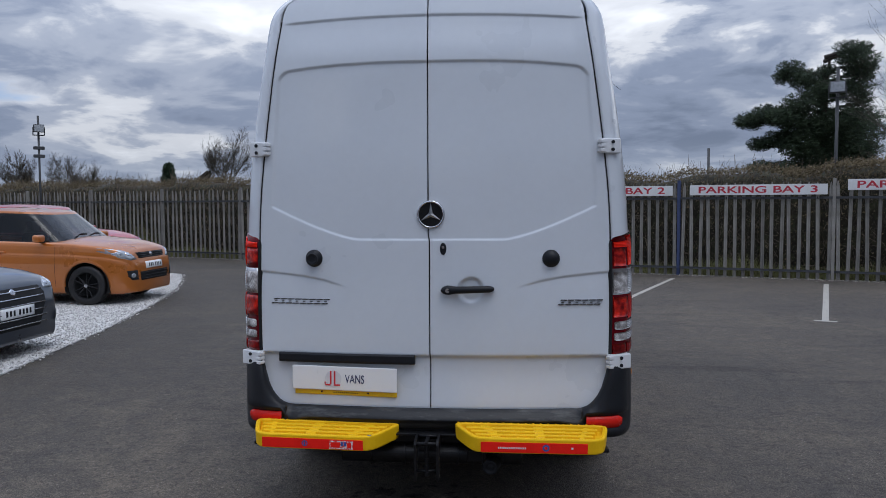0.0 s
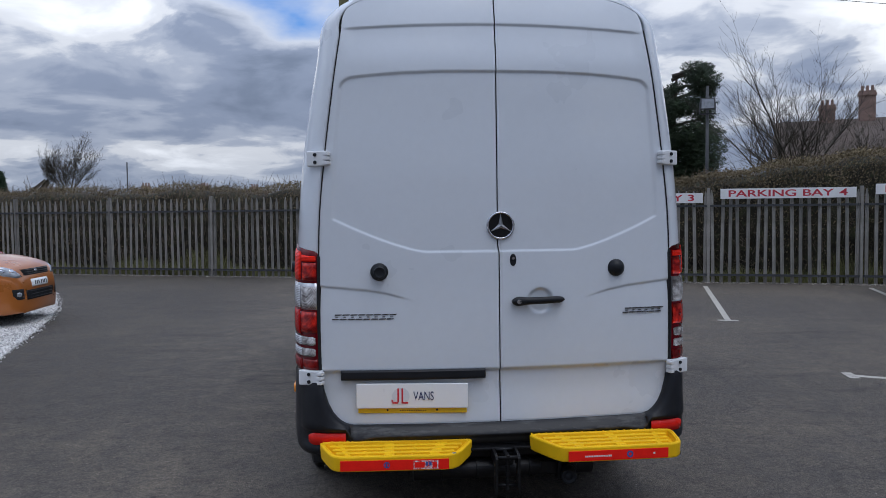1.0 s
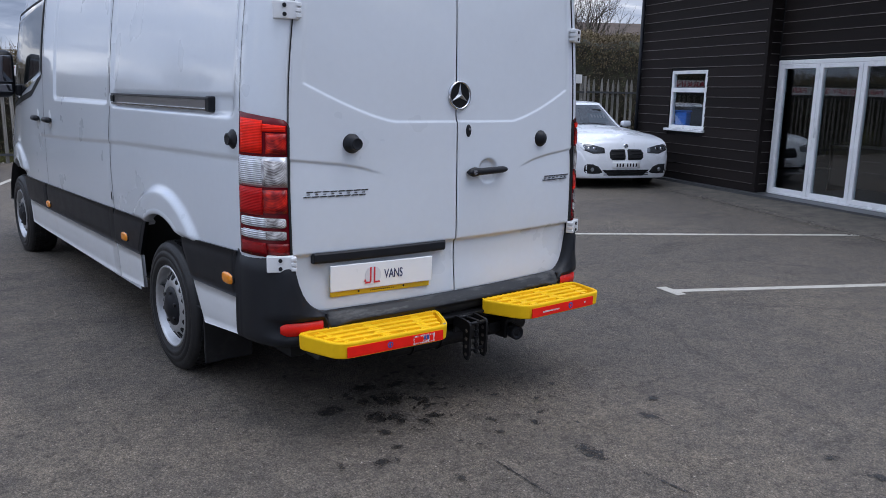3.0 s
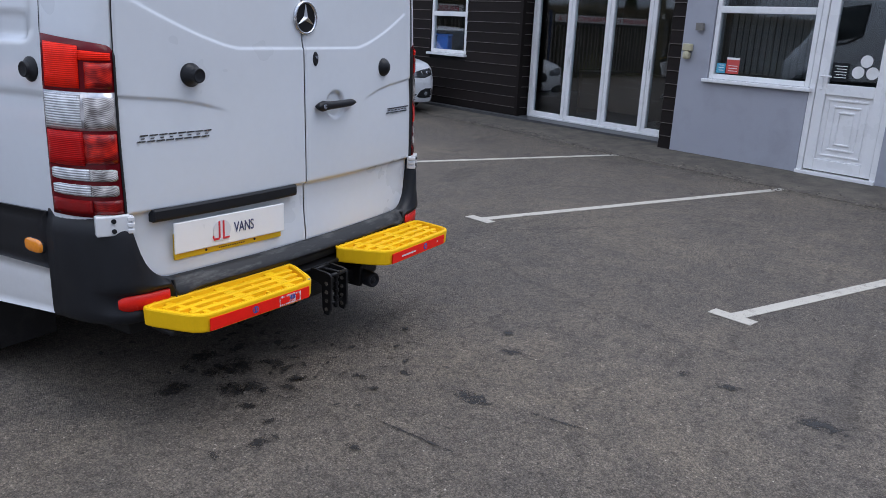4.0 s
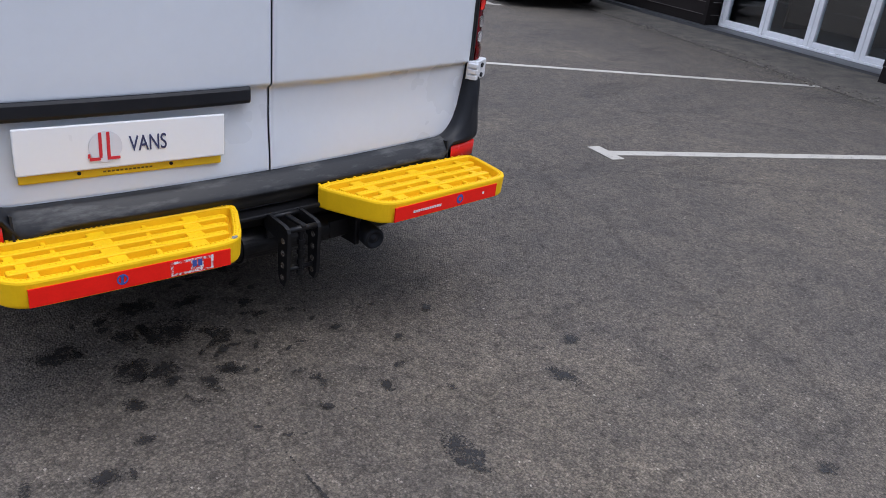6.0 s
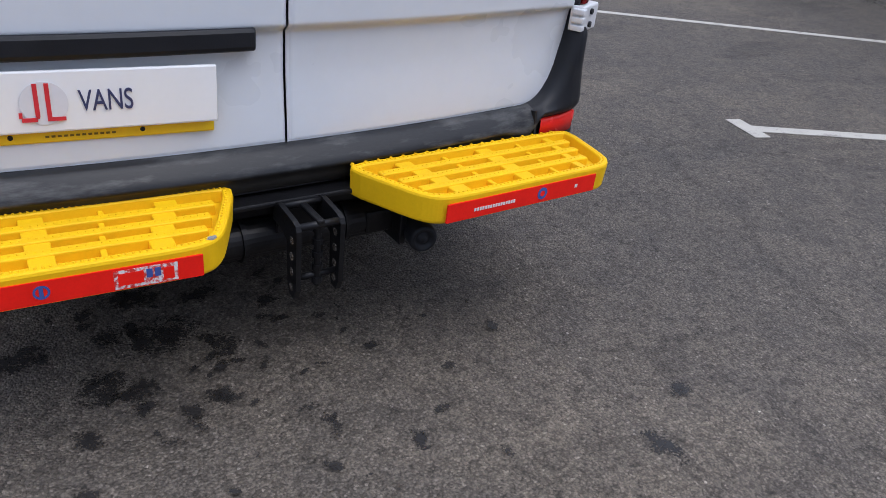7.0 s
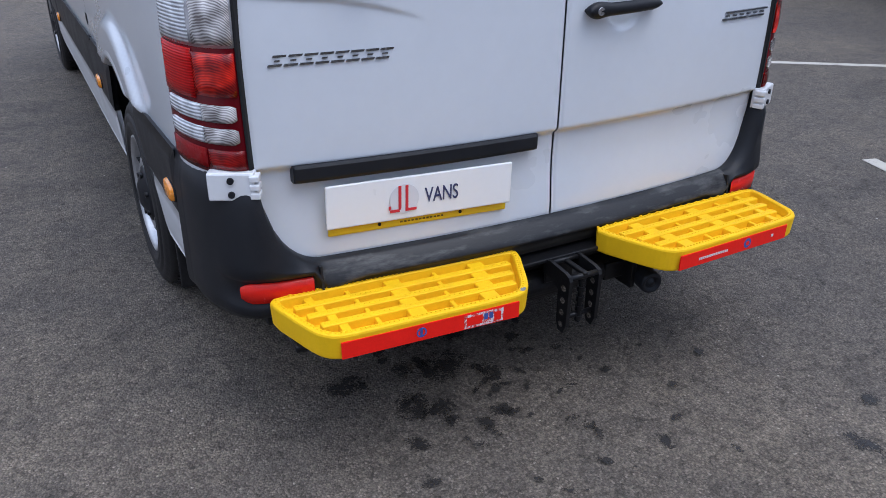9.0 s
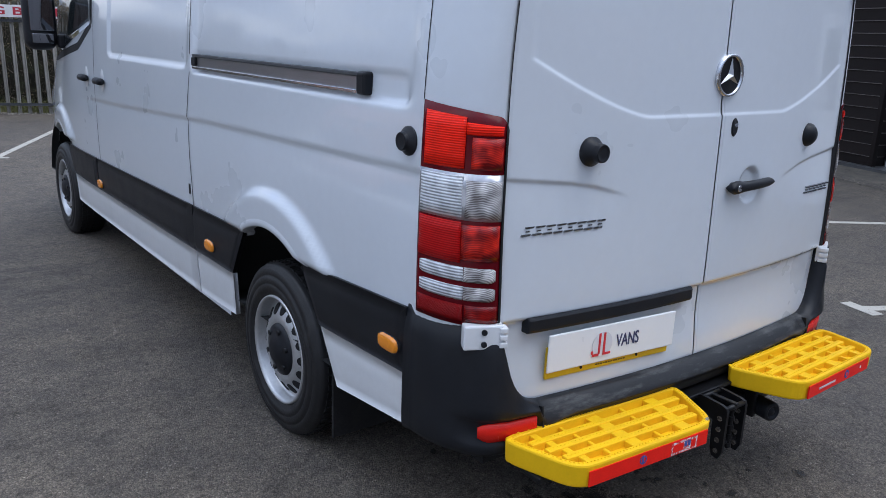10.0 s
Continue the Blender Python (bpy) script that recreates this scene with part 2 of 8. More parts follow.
def worn_material(name, color, under, wear=0.5, scale=9.0, rough=0.6):
    """Paint worn through in patches to what lies under it."""
    m = bpy.data.materials.new(name)
    m.use_nodes = True
    nt = m.node_tree
    b = nt.nodes["Principled BSDF"]
    co = tex_coord(nt)
    a = nd(nt, "ShaderNodeTexNoise", Scale=scale, Detail=8.0, Roughness=0.7)
    g = nd(nt, "ShaderNodeTexNoise", Scale=160.0, Detail=2.0)
    for n in (a, g):
        nt.links.new(co, n.inputs["Vector"])
    f = math_node(nt, "ADD", math_node(nt, "MULTIPLY", a.outputs["Fac"], 0.65), math_node(nt, "MULTIPLY", g.outputs["Fac"], 0.35))
    r = ramp(nt, [(wear - 0.04, under), (wear + 0.05, color)])
    nt.links.new(f, r.inputs[0])
    nt.links.new(r.outputs[0], b.inputs["Base Color"])
    b.inputs["Roughness"].default_value = rough
    bp = nd(nt, "ShaderNodeBump", Strength=0.5, Distance=0.003)
    nt.links.new(g.outputs["Fac"], bp.inputs["Height"])
    nt.links.new(bp.outputs[0], b.inputs["Normal"])
    return m


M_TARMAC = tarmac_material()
M_STRIP = material("old_tarmac", (0.098, 0.083, 0.064), 0.9, var=0.6, scale=5, fine_scale=70, bump=0.9, dirt=((0.045, 0.040, 0.034), 0.7, 3.5))
M_LINE = worn_material("line_paint", (0.425, 0.395, 0.335), (0.19, 0.17, 0.145), 0.42)


def stain_material():
    """Oil soaked into the stones: dark specks that thin out towards the stain's edge."""
    m = bpy.data.materials.new("oil_stain")
    m.use_nodes = True
    nt = m.node_tree
    b = nt.nodes["Principled BSDF"]
    b.inputs["Base Color"].default_value = (0.016, 0.014, 0.013, 1)
    b.inputs["Roughness"].default_value = 0.6
    n1 = nd(nt, "ShaderNodeTexNoise", Scale=26.0, Detail=5.0, Roughness=0.65)
    n2 = nd(nt, "ShaderNodeTexNoise", Scale=170.0, Detail=2.0)
    pos = nt.nodes.new("ShaderNodeNewGeometry").outputs["Position"]
    for n in (n1, n2):
        nt.links.new(pos, n.inputs["Vector"])
    ln = nt.nodes.new("ShaderNodeVectorMath")
    ln.operation = "LENGTH"
    nt.links.new(tex_coord(nt), ln.inputs[0])
    f = math_node(nt, "ADD", math_node(nt, "MULTIPLY", n1.outputs["Fac"], 0.55), math_node(nt, "MULTIPLY", n2.outputs["Fac"], 0.45))
    f = math_node(nt, "SUBTRACT", f, math_node(nt, "MULTIPLY", math_node(nt, "POWER", ln.outputs["Value"], 2.2), 0.24))
    r = ramp(nt, [(0.41, (0, 0, 0)), (0.49, (0.93, 0.93, 0.93))])
    nt.links.new(f, r.inputs[0])
    bp = nd(nt, "ShaderNodeBump", Strength=0.6, Distance=0.003)
    nt.links.new(n2.outputs["Fac"], bp.inputs["Height"])
    nt.links.new(bp.outputs[0], b.inputs["Normal"])
    tr = nt.nodes.new("ShaderNodeBsdfTransparent")
    mx = nt.nodes.new("ShaderNodeMixShader")
    nt.links.new(r.outputs[0], mx.inputs[0])
    nt.links.new(tr.outputs[0], mx.inputs[1])
    nt.links.new(b.outputs[0], mx.inputs[2])
    nt.links.new(mx.outputs[0], nt.nodes["Material Output"].inputs[0])
    return m


M_STAIN = stain_material()
M_GRAVEL = material("white_gravel", (0.52, 0.50, 0.47), 0.9, var=0.4, scale=30, fine_scale=90, bump=0.9, bump_dist=0.01, island=0.35)
M_WHITE = material("white_van_paint", (0.638, 0.672, 0.712), 0.3, var=0.03, scale=2, fine_scale=25, bump=0.008, coat=1.0)
M_DIRTYWHITE = material("white_van_paint_grimed", (0.70, 0.71, 0.72), 0.36, var=0.04, scale=4, fine_scale=40, bump=0.02, coat=0.5, dirt=((0.5, 0.46, 0.38), 0.28, 4))
M_BLACKPL = material("textured_black_plastic", (0.0125, 0.0135, 0.0165), 0.42, spec=0.22, var=0.25, scale=9, fine_scale=300, bump=0.2, bump_dist=0.001, dirt=((0.05, 0.048, 0.046), 0.14, 7))
# pale ledge tone: scuffs, with some of its sky sheen painted in
M_BUMPER = material("scuffed_bumper_plastic", (0.014, 0.015, 0.017), 0.42, spec=0.30, var=0.35, scale=7, fine_scale=120, bump=0.2, bump_dist=0.001, dirt=((0.16, 0.16, 0.155), 0.7, 9), stretch=(0.45, 1, 2.2))
M_BUMPERLOW = material("grimed_bumper_plastic", (0.014, 0.013, 0.012), 0.5, spec=0.3, var=0.3, scale=4, fine_scale=90, bump=0.15, bump_dist=0.001, dirt=((0.06, 0.055, 0.045), 0.6, 6), stretch=(0.6, 1, 2))
M_BLACK = material("matt_black_steel", (0.007, 0.007, 0.008), 0.4, metal=0.1, spec=0.28, var=0.3, scale=14, fine_scale=120, bump=0.15, dirt=((0.045, 0.04, 0.035), 0.22, 18))
M_UNDER = material("underbody_black", (0.012, 0.012, 0.012), 0.9, var=0.3, bump=0)
M_SEAM = material("seam_black", (0.008, 0.008, 0.009), 0.9, var=0.1, bump=0)
M_YELLOW = material("yellow_plastic", (0.84, 0.495, 0.002), 0.5, spec=0.16, var=0.06, scale=6, fine_scale=140, bump=0.2, bump_dist=0.0012, dirt=((0.62, 0.34, 0.012), 0.3, 9))
M_RED = material("red_reflective_tape", (0.86, 0.016, 0.008), 0.35, spec=0.2, var=0.08, scale=20, fine_scale=200, bump=0.05)
M_TYRE = material("tyre_rubber", (0.012, 0.012, 0.013), 0.50, spec=0.42, var=0.25, scale=12, fine_scale=90, bump=0.4, dirt=((0.07, 0.065, 0.06), 0.35, 8))
M_STEEL = material("silver_wheel_steel", (0.50, 0.505, 0.51), 0.34, metal=0.6, var=0.12, scale=10, fine_scale=80, bump=0.06, dirt=((0.2, 0.19, 0.18), 0.28, 14))
M_ALU = material("brushed_aluminium", (0.36, 0.36, 0.37), 0.3, metal=0.9, var=0.1, scale=4, fine_scale=90, bump=0.1, stretch=(1, 0.1, 4))
M_CHROME = material("chrome", (0.58, 0.59, 0.62), 0.22, metal=1.0, var=0.04, bump=0)
M_WHITEPLATE = material("white_plastic_plate", (0.84, 0.84, 0.83), 0.3, var=0.02, bump=0.01)
M_YPLATE = material("yellow_number_plate", (0.80, 0.52, 0.01), 0.35, var=0.06, bump=0.02)
M_GALV = material("weathered_galvanised_steel", (0.26, 0.245, 0.22), 0.6, metal=0.15, var=0.3, scale=3, fine_scale=40, bump=0.15, dirt=((0.085, 0.085, 0.06), 0.7, 2.5), object_var=0.22)
M_RAIL = material("dark_rail_steel", (0.06, 0.062, 0.065), 0.6, metal=0.2, var=0.3, scale=4, bump=0.15)
M_BLUEPOST = material("blue_painted_post", (0.045, 0.065, 0.15), 0.5, var=0.25, scale=5, bump=0.1)
M_SIGN = material("white_sign_board", (0.78, 0.78, 0.77), 0.4, var=0.06, scale=2, bump=0.02, dirt=((0.5, 0.48, 0.42), 0.4, 3))
M_SIGNRED = material("red_sign_letters", (0.48, 0.03, 0.05), 0.45, var=0.1, bump=0)
M_UPVC = material("white_upvc", (0.80, 0.80, 0.80), 0.28, var=0.03, scale=3, bump=0.01, dirt=((0.6, 0.58, 0.52), 0.12, 4))
M_CLAD = material("dark_brown_cladding", (0.014, 0.0105, 0.0095), 0.7, spec=0.15, var=0.3, scale=3, fine_scale=30, bump=0.25, bump_dist=0.002, stretch=(0.25, 3, 6), object_var=0.2)
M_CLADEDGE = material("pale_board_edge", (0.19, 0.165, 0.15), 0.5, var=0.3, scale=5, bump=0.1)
M_RENDER = material("grey_painted_render", (0.35, 0.36, 0.405), 0.8, var=0.07, scale=1.2, fine_scale=70, bump=0.35, bump_dist=0.003, dirt=((0.20, 0.20, 0.21), 0.35, 1.8))
M_GLASS = glass_material("window_glass", (0.80, 0.85, 0.87), 0.0, 1.8)
M_CARGLASS = glass_material("tinted_car_glass", (0.22, 0.24, 0.24), 0.0, 1.45)
# the rooms' dimness is put into these dark wall and floor colours
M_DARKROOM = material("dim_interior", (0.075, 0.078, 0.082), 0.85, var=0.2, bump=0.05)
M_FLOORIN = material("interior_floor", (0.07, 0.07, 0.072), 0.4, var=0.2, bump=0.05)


# ---- mesh helpers ----
def put(name, verts, faces, mat, parent=None, smooth=False, label="", edges=()):
    me = bpy.data.meshes.new(name)
    me.from_pydata([tuple(v) for v in verts], list(edges), faces)
    for mm in (mat if isinstance(mat, (list, tuple)) else [mat]):
        me.materials.append(mm)
    if smooth:
        me.polygons.foreach_set("use_smooth", [True] * len(me.polygons))
    me.update()
    ob = new(name, me)
    ob.parent = parent
    if label:
        tagged(ob, label)
    return ob


def part(name, bm, mat, parent=None, label="", smooth=False):
    """Links a bmesh as one mesh object under a thing or a part."""
    me = bpy.data.meshes.new(name)
    bmesh.ops.recalc_face_normals(bm, faces=bm.faces)
    bm.to_mesh(me)
    bm.free()
    for mm in (mat if isinstance(mat, (list, tuple)) else [mat]):
        me.materials.append(mm)
    if smooth:
        me.polygons.foreach_set("use_smooth", [True] * len(me.polygons))
    ob = new(name, me)
    ob.parent = parent
    if label:
        tagged(ob, label)
    return ob


def thing(name, m, label, category, group="", kind=""):
    e = new(name)
    e.empty_display_size = 0.1
    e.matrix_basis = m
    return tagged(e, label, category, group, kind)


def box(bm, lo, hi, bevel=0.0, seg=2, m=None):
    lo, hi = Vector(lo), Vector(hi)
    mat4 = Matrix.Translation((lo + hi) / 2) @ Matrix.Diagonal((*(hi - lo), 1))
    vs = bmesh.ops.create_cube(bm, size=1.0, matrix=mat4)["verts"]
    if bevel:
        es = list({e for v in vs for e in v.link_edges})
        r = bmesh.ops.bevel(bm, geom=es, offset=bevel, segments=seg, affect="EDGES", profile=0.5)
        vs = list({v for f in r["faces"] for v in f.verts} | {v for v in vs if v.is_valid})
    if m is not None:
        bmesh.ops.transform(bm, matrix=m, verts=vs)
    return vs


def box_part(name, lo, hi, mat, parent=None, bevel=0.0, label="", seg=2, m=None):
    bm = bmesh.new()
    box(bm, lo, hi, bevel, seg, m)
    return part(name, bm, mat, parent, label)


def rod(bm, p, q, r0, r1=None, n=12):
    """A closed tapered rod from p to q."""
    p, q = Vector(p), Vector(q)
    d = q - p
    m = Matrix.Translation((p + q) / 2) @ d.to_track_quat("Z", "Y").to_matrix().to_4x4()
    return bmesh.ops.create_cone(bm, cap_ends=True, segments=n, radius1=r0, radius2=r0 if r1 is None else r1, depth=d.length, matrix=m)["verts"]


def rod_part(name, p, q, r, mat, parent=None, label="", r1=None, n=16):
    bm = bmesh.new()
    rod(bm, p, q, r, r1, n)
    ob = part(name, bm, mat, parent, label)
    for f in ob.data.polygons:
        f.use_smooth = len(f.vertices) == 4
    return ob


def grid_faces(n, m, wrap=False):
    return [(i * m + j, i * m + (j + 1) % m, (i + 1) * m + (j + 1) % m, (i + 1) * m + j) for i in range(n - 1) for j in range(m if wrap else m - 1)]


def tube_mesh(pts, radii, n=10):
    """Verts and faces of a tube along points."""
    V, F = [], []
    pts = [Vector(p) for p in pts]
    side = None
    for i, p in enumerate(pts):
        d = (pts[min(i + 1, len(pts) - 1)] - pts[max(i - 1, 0)]).normalized()
        if side is None:
            side = d.orthogonal().normalized()
        side = (side - d * side.dot(d)).normalized()
        up = d.cross(side)
        r = radii[i] if isinstance(radii, (list, tuple)) else radii
        V += [p + (side * math.cos(a) + up * math.sin(a)) * r for a in [2 * math.pi * k / n for k in range(n)]]
    F = grid_faces(len(pts), n, True)
    F.append(tuple(reversed(range(n))))
    F.append(tuple(range((len(pts) - 1) * n, len(pts) * n)))
    return V, F


def lathe(profile, n=32, axis="x"):
    """Verts and faces of a profile (radius, along) turned round an axis."""
    V = []
    for r, a in profile:
        for k in range(n):
            t = 2 * math.pi * k / n
            c, s = r * math.cos(t), r * math.sin(t)
            V.append({"x": (a, c, s), "y": (c, a, s), "z": (c, s, a)}[axis])
    return V, grid_faces(len(profile), n, True)


def prism(bm, outline, z0, z1, m=None):
    """An upright prism over a plan outline."""
    lo = [bm.verts.new((x, y, z0)) for x, y in outline]
    hi = [bm.verts.new((x, y, z1)) for x, y in outline]
    n = len(outline)
    bm.faces.new(list(reversed(lo)))
    bm.faces.new(hi)
    for i in range(n):
        bm.faces.new((lo[i], lo[(i + 1) % n], hi[(i + 1) % n], hi[i]))
    if m is not None:
        bmesh.ops.transform(bm, matrix=m, verts=lo + hi)
    return lo + hi


def lettering(text, size, m, mat, parent, depth=0.002, stretch=1.0, bold=0.0):
    """Raised letters in the built-in font, as a mesh, centred on the pose m."""
    cu = bpy.data.curves.new("lettering", "FONT")
    cu.body, cu.size, cu.extrude, cu.align_x, cu.align_y, cu.offset = text, size, depth, "CENTER", "CENTER", bold
    tmp = bpy.data.objects.new("lettering_curve", cu)
    scene.collection.objects.link(tmp)
    bpy.context.view_layer.update()
    me = bpy.data.meshes.new_from_object(tmp.evaluated_get(bpy.context.evaluated_depsgraph_get()))
    bpy.data.objects.remove(tmp)
    me.materials.clear()
    me.materials.append(mat)
    ob = new("lettering", me)
    ob.parent = parent
    ob.matrix_basis = m @ Matrix.Diagonal((stretch, 1, 1, 1))
    return ob


def outward(V, F, ref):
    """The faces, each turned to look away from ref."""
    out = []
    ref = Vector(ref)
    for f in F:
        P = [Vector(V[i]) for i in f]
        n = (P[1] - P[0]).cross(P[2] - P[0])
        out.append(f if n.dot(sum(P, Vector()) / len(P) - ref) > 0 else tuple(reversed(f)))
    return out


def smooth01(x):
    x = np.clip(x, 0, 1)
    return x * x * (3 - 2 * x)


# ---- ground ----
FENCE = pose(3.979, 13.14, -0.05, 0, 0, -20.87)      # local x along the fence, y away from the yard
FANG = radians(-20.87)
HOUSE = pose(7.72, 0.62, 0, 0, 0, 71.5)          # local x along the front, y out into the yard
BAY = 2.95


def flat_sheet(name, outline, z, mat, label, category, depth=0.0, kind="structure"):
    bm = bmesh.new()
    prism(bm, outline, z - max(depth, 0.002), z)
    return tagged(part(name, bm, mat), label, category, "", kind)


M_EARTH = material("winter_grass_earth", (0.085, 0.085, 0.045), 0.95, var=0.45, scale=0.3, fine_scale=12, bump=0.5, bump_dist=0.02, dirt=((0.07, 0.10, 0.03), 0.8, 1.5))
flat_sheet("ground", [(-1500, -1500), (1500, -1500), (1500, 1500), (-1500, 1500)], -0.03, M_EARTH, "rough winter grass and earth beyond the yard", "ground")
fl = [FENCE @ Vector((u, 0.25, 0)) for u in (-60, 40)]
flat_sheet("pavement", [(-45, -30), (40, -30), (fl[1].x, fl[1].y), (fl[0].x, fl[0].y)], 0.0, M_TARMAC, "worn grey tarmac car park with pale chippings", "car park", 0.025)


def strip(bm, p, q, w, z0, z1):
    p, q = Vector((*p, 0)), Vector((*q, 0))
    d = (q - p).normalized()
    s = Vector((-d.y, d.x, 0)) * w / 2
    prism(bm, [(v.x, v.y) for v in (p - s, q - s, q + s, p + s)], z0, z1)


def bay_line(tail, head, half_bar, bar_dir):
    """A painted line from its T-shaped end to its other end."""
    bm = bmesh.new()
    strip(bm, tail, head, 0.085, 0.001, 0.004)
    b = Vector((*bar_dir, 0)).normalized() * half_bar
    t = Vector((*tail, 0))
    strip(bm, (t - b)[:2], (t + b)[:2], 0.095, 0.0015, 0.0045)
    return tagged(part("parking_line", bm, M_LINE), "worn white painted parking line on tarmac", "parking line", "parking lines", "structure")


fdir = Vector((math.cos(FANG), math.sin(FANG), 0))
for tail, head in (((-0.93, 9.35), (0.95, 13.5)), ((1.84, 7.9), (3.72, 12.4)), ((4.53, 6.75), (6.35, 11.4)), ((7.36, 6.0), (9.25, 10.4))):
    bay_line(tail, head, 0.14, fdir[:2])
for tail, head in (((2.885, 0.715), (6.35, -1.12)), ((1.875, -1.52), (5.7, -3.45)), ((3.95, 3.13), (7.2, 0.98))):
    bay_line(tail, head, 0.13, (0.27, 0.96))

# oil stains soaked into the tarmac; two very thin ones are drawn for cracks
bm = bmesh.new()
bmesh.ops.create_circle(bm, cap_ends=True, segments=32, radius=1.0)
STAIN = bpy.data.meshes.new("oil_stain")
bm.to_mesh(STAIN)
bm.free()
STAIN.materials.append(M_STAIN)
for i, (x, y, r, sq, tu) in enumerate(((-0.27, 0.17, 0.12, 0.7, 20), (-0.45, 0.03, 0.085, 0.7, 60), (0.135, -0.466, 0.05, 0.5, 85), (0.651, -0.752, 0.075, 0.55, 92),
                                       (-0.22, -0.12, 0.045, 0.8, 0), (-0.14, 0.07, 0.07, 0.6, 80), (0.108, -0.838, 0.115, 0.48, 81), (-0.02, -0.30, 0.03, 0.7, 0),
                                       (0.778, -2.12, 0.125, 0.50, 81), (-0.69, -0.38, 0.05, 0.8, 0), (-0.30, 0.38, 0.09, 0.7, 0), (-0.60, 0.22, 0.09, 0.6, 0),
                                       (-0.38, -0.02, 0.06, 0.7, 10), (-0.12, 0.33, 0.07, 0.6, 30), (-0.40, 0.22, 0.06, 0.7, 70), (0.906, -1.726, 0.065, 0.55, 100), (0.926, -1.514, 0.04, 0.8, 0), (0.142, -1.223, 0.15, 0.07, 92), (-0.303, -0.833, 0.30, 0.02, 86), (0.24, -0.40, 0.03, 0.6, 0), (0.04, 0.22, 0.05, 0.6, 40), (0.85, -0.62, 0.05, 0.6, 30), (-0.52, -0.14, 0.05, 0.6, 140))):
    ob = tagged(new("oil_stain", STAIN), "dark oil stain in the tarmac, a crack where thin", "stain", "oil stains", "structure")
    ob.matrix_basis = pose(x, y, 0.0012 + 0.0002 * i, 0, 0, tu) @ Matrix.Diagonal((r * 1.25, r * sq * 1.25, 1, 1))

rs = random.Random(5)
for i in range(64):
    x, y, r = rs.gauss(-0.20, 0.30), rs.gauss(0.02, 0.28), rs.uniform(0.010, 0.034)
    ob = tagged(new("oil_drip", STAIN), "small dark oil drip on the tarmac", "stain", "oil drips", "structure")
    ob.matrix_basis = pose(x, y, 0.006 + 0.0001 * i, 0, 0, rs.uniform(0, 180)) @ Matrix.Diagonal((r * 1.6, r * rs.uniform(0.5, 1.0), 1, 1))

# the gravel bed where cars stand
EDGE = [(-4.1, -6.0), (-4.2, 1.0), (-4.32, 3.0), (-4.50, 4.2), (-4.70, 5.6), (-4.98, 7.0), (-5.38, 8.8), (-5.82, 10.3), (-6.38, 11.8), (-6.8, 12.8), (-7.6, 13.4), (-20, 14.5), (-20, -6)]
flat_sheet("gravel_bed", EDGE, 0.012, M_GRAVEL, "bed of pale crushed stone beside the tarmac", "gravel", 0.012)


def inside(x, y, poly):
    c = False
    for i in range(len(poly)):
        (x1, y1), (x2, y2) = poly[i], poly[i - 1]
        if (y1 > y) != (y2 > y) and x < (x2 - x1) * (y - y1) / (y2 - y1) + x1:
            c = not c
    return c


def scatter_stones():
    V, F = [], []
    r = random.Random(2)
    while len(F) < 32000 * 8:
        x, y = r.uniform(-9.5, -4.0), r.uniform(1.5, 13.3)
        if not inside(x - 0.03 + r.uniform(-0.08, 0.05), y, EDGE):
            continue
        s = r.uniform(0.009, 0.020)
        a = r.uniform(0, 3.1)
        c, sn = math.cos(a), math.sin(a)
        b = len(V)
        for px, py, pz in ((1, 0, 0), (0, 0.8, 0.1), (-1.1, 0.1, 0), (0, -0.7, -0.1), (0.1, 0, 0.7), (0, 0.1, -0.6)):
            px, py, pz = px * s * r.uniform(0.7, 1.2), py * s * r.uniform(0.7, 1.2), pz * s
            V.append((x + px * c - py * sn, y + px * sn + py * c, 0.017 + pz))
        F += [tuple(b + i for i in t) for t in ((0, 1, 4), (1, 2, 4), (2, 3, 4), (3, 0, 4), (1, 0, 5), (2, 1, 5), (3, 2, 5), (0, 3, 5))]
    tagged(put("gravel", V, F, M_GRAVEL), "loose pale crushed stones", "gravel", "", "stuff")


scatter_stones()


# ---- palisade fence with bay signs ----
def pale_mesh():
    """One pointed W-section pale, 2 m high, standing at the origin."""
    prof = [(-0.034, 0.012), (-0.022, 0.0), (-0.010, 0.010), (0.0, 0.014), (0.010, 0.010), (0.022, 0.0), (0.034, 0.012)]
    V, F = [], []
    n = len(prof)
    for off in (0.0, -0.003):
        for z, k in ((0.05, 1.0), (1.86, 1.0), (2.0, 0.25)):
            V += [(x * k, y + off, z) for x, y in prof]
    F += grid_faces(3, n)
    F += [tuple(reversed([i + 3 * n for i in f])) for f in grid_faces(3, n)]
    ring = [0, n, 2 * n, 3 * n - 1, 2 * n - 1, n - 1]
    F += [(a, b, b + 3 * n, a + 3 * n) for a, b in zip(ring, ring[1:] + ring[:1])]
    me = bpy.data.meshes.new("pale")
    me.from_pydata(V, [], F)
    me.materials.append(M_GALV)
    return me


def post_mesh():
    bm = bmesh.new()
    box(bm, (-0.03, 0.0, 0), (0.03, 0.008, 2.06))
    box(bm, (-0.004, 0.008, 0), (0.004, 0.082, 2.06))
    box(bm, (-0.03, 0.082, 0), (0.03, 0.09, 2.06))
    me = bpy.data.meshes.new("post")
    bm.to_mesh(me)
    bm.free()
    me.materials.append(M_GALV)
    return me


PALE, POST = pale_mesh(), post_mesh()
POST_BLUE = POST.copy()
POST_BLUE.materials.clear()
POST_BLUE.materials.append(M_BLUEPOST)
rf = random.Random(8)


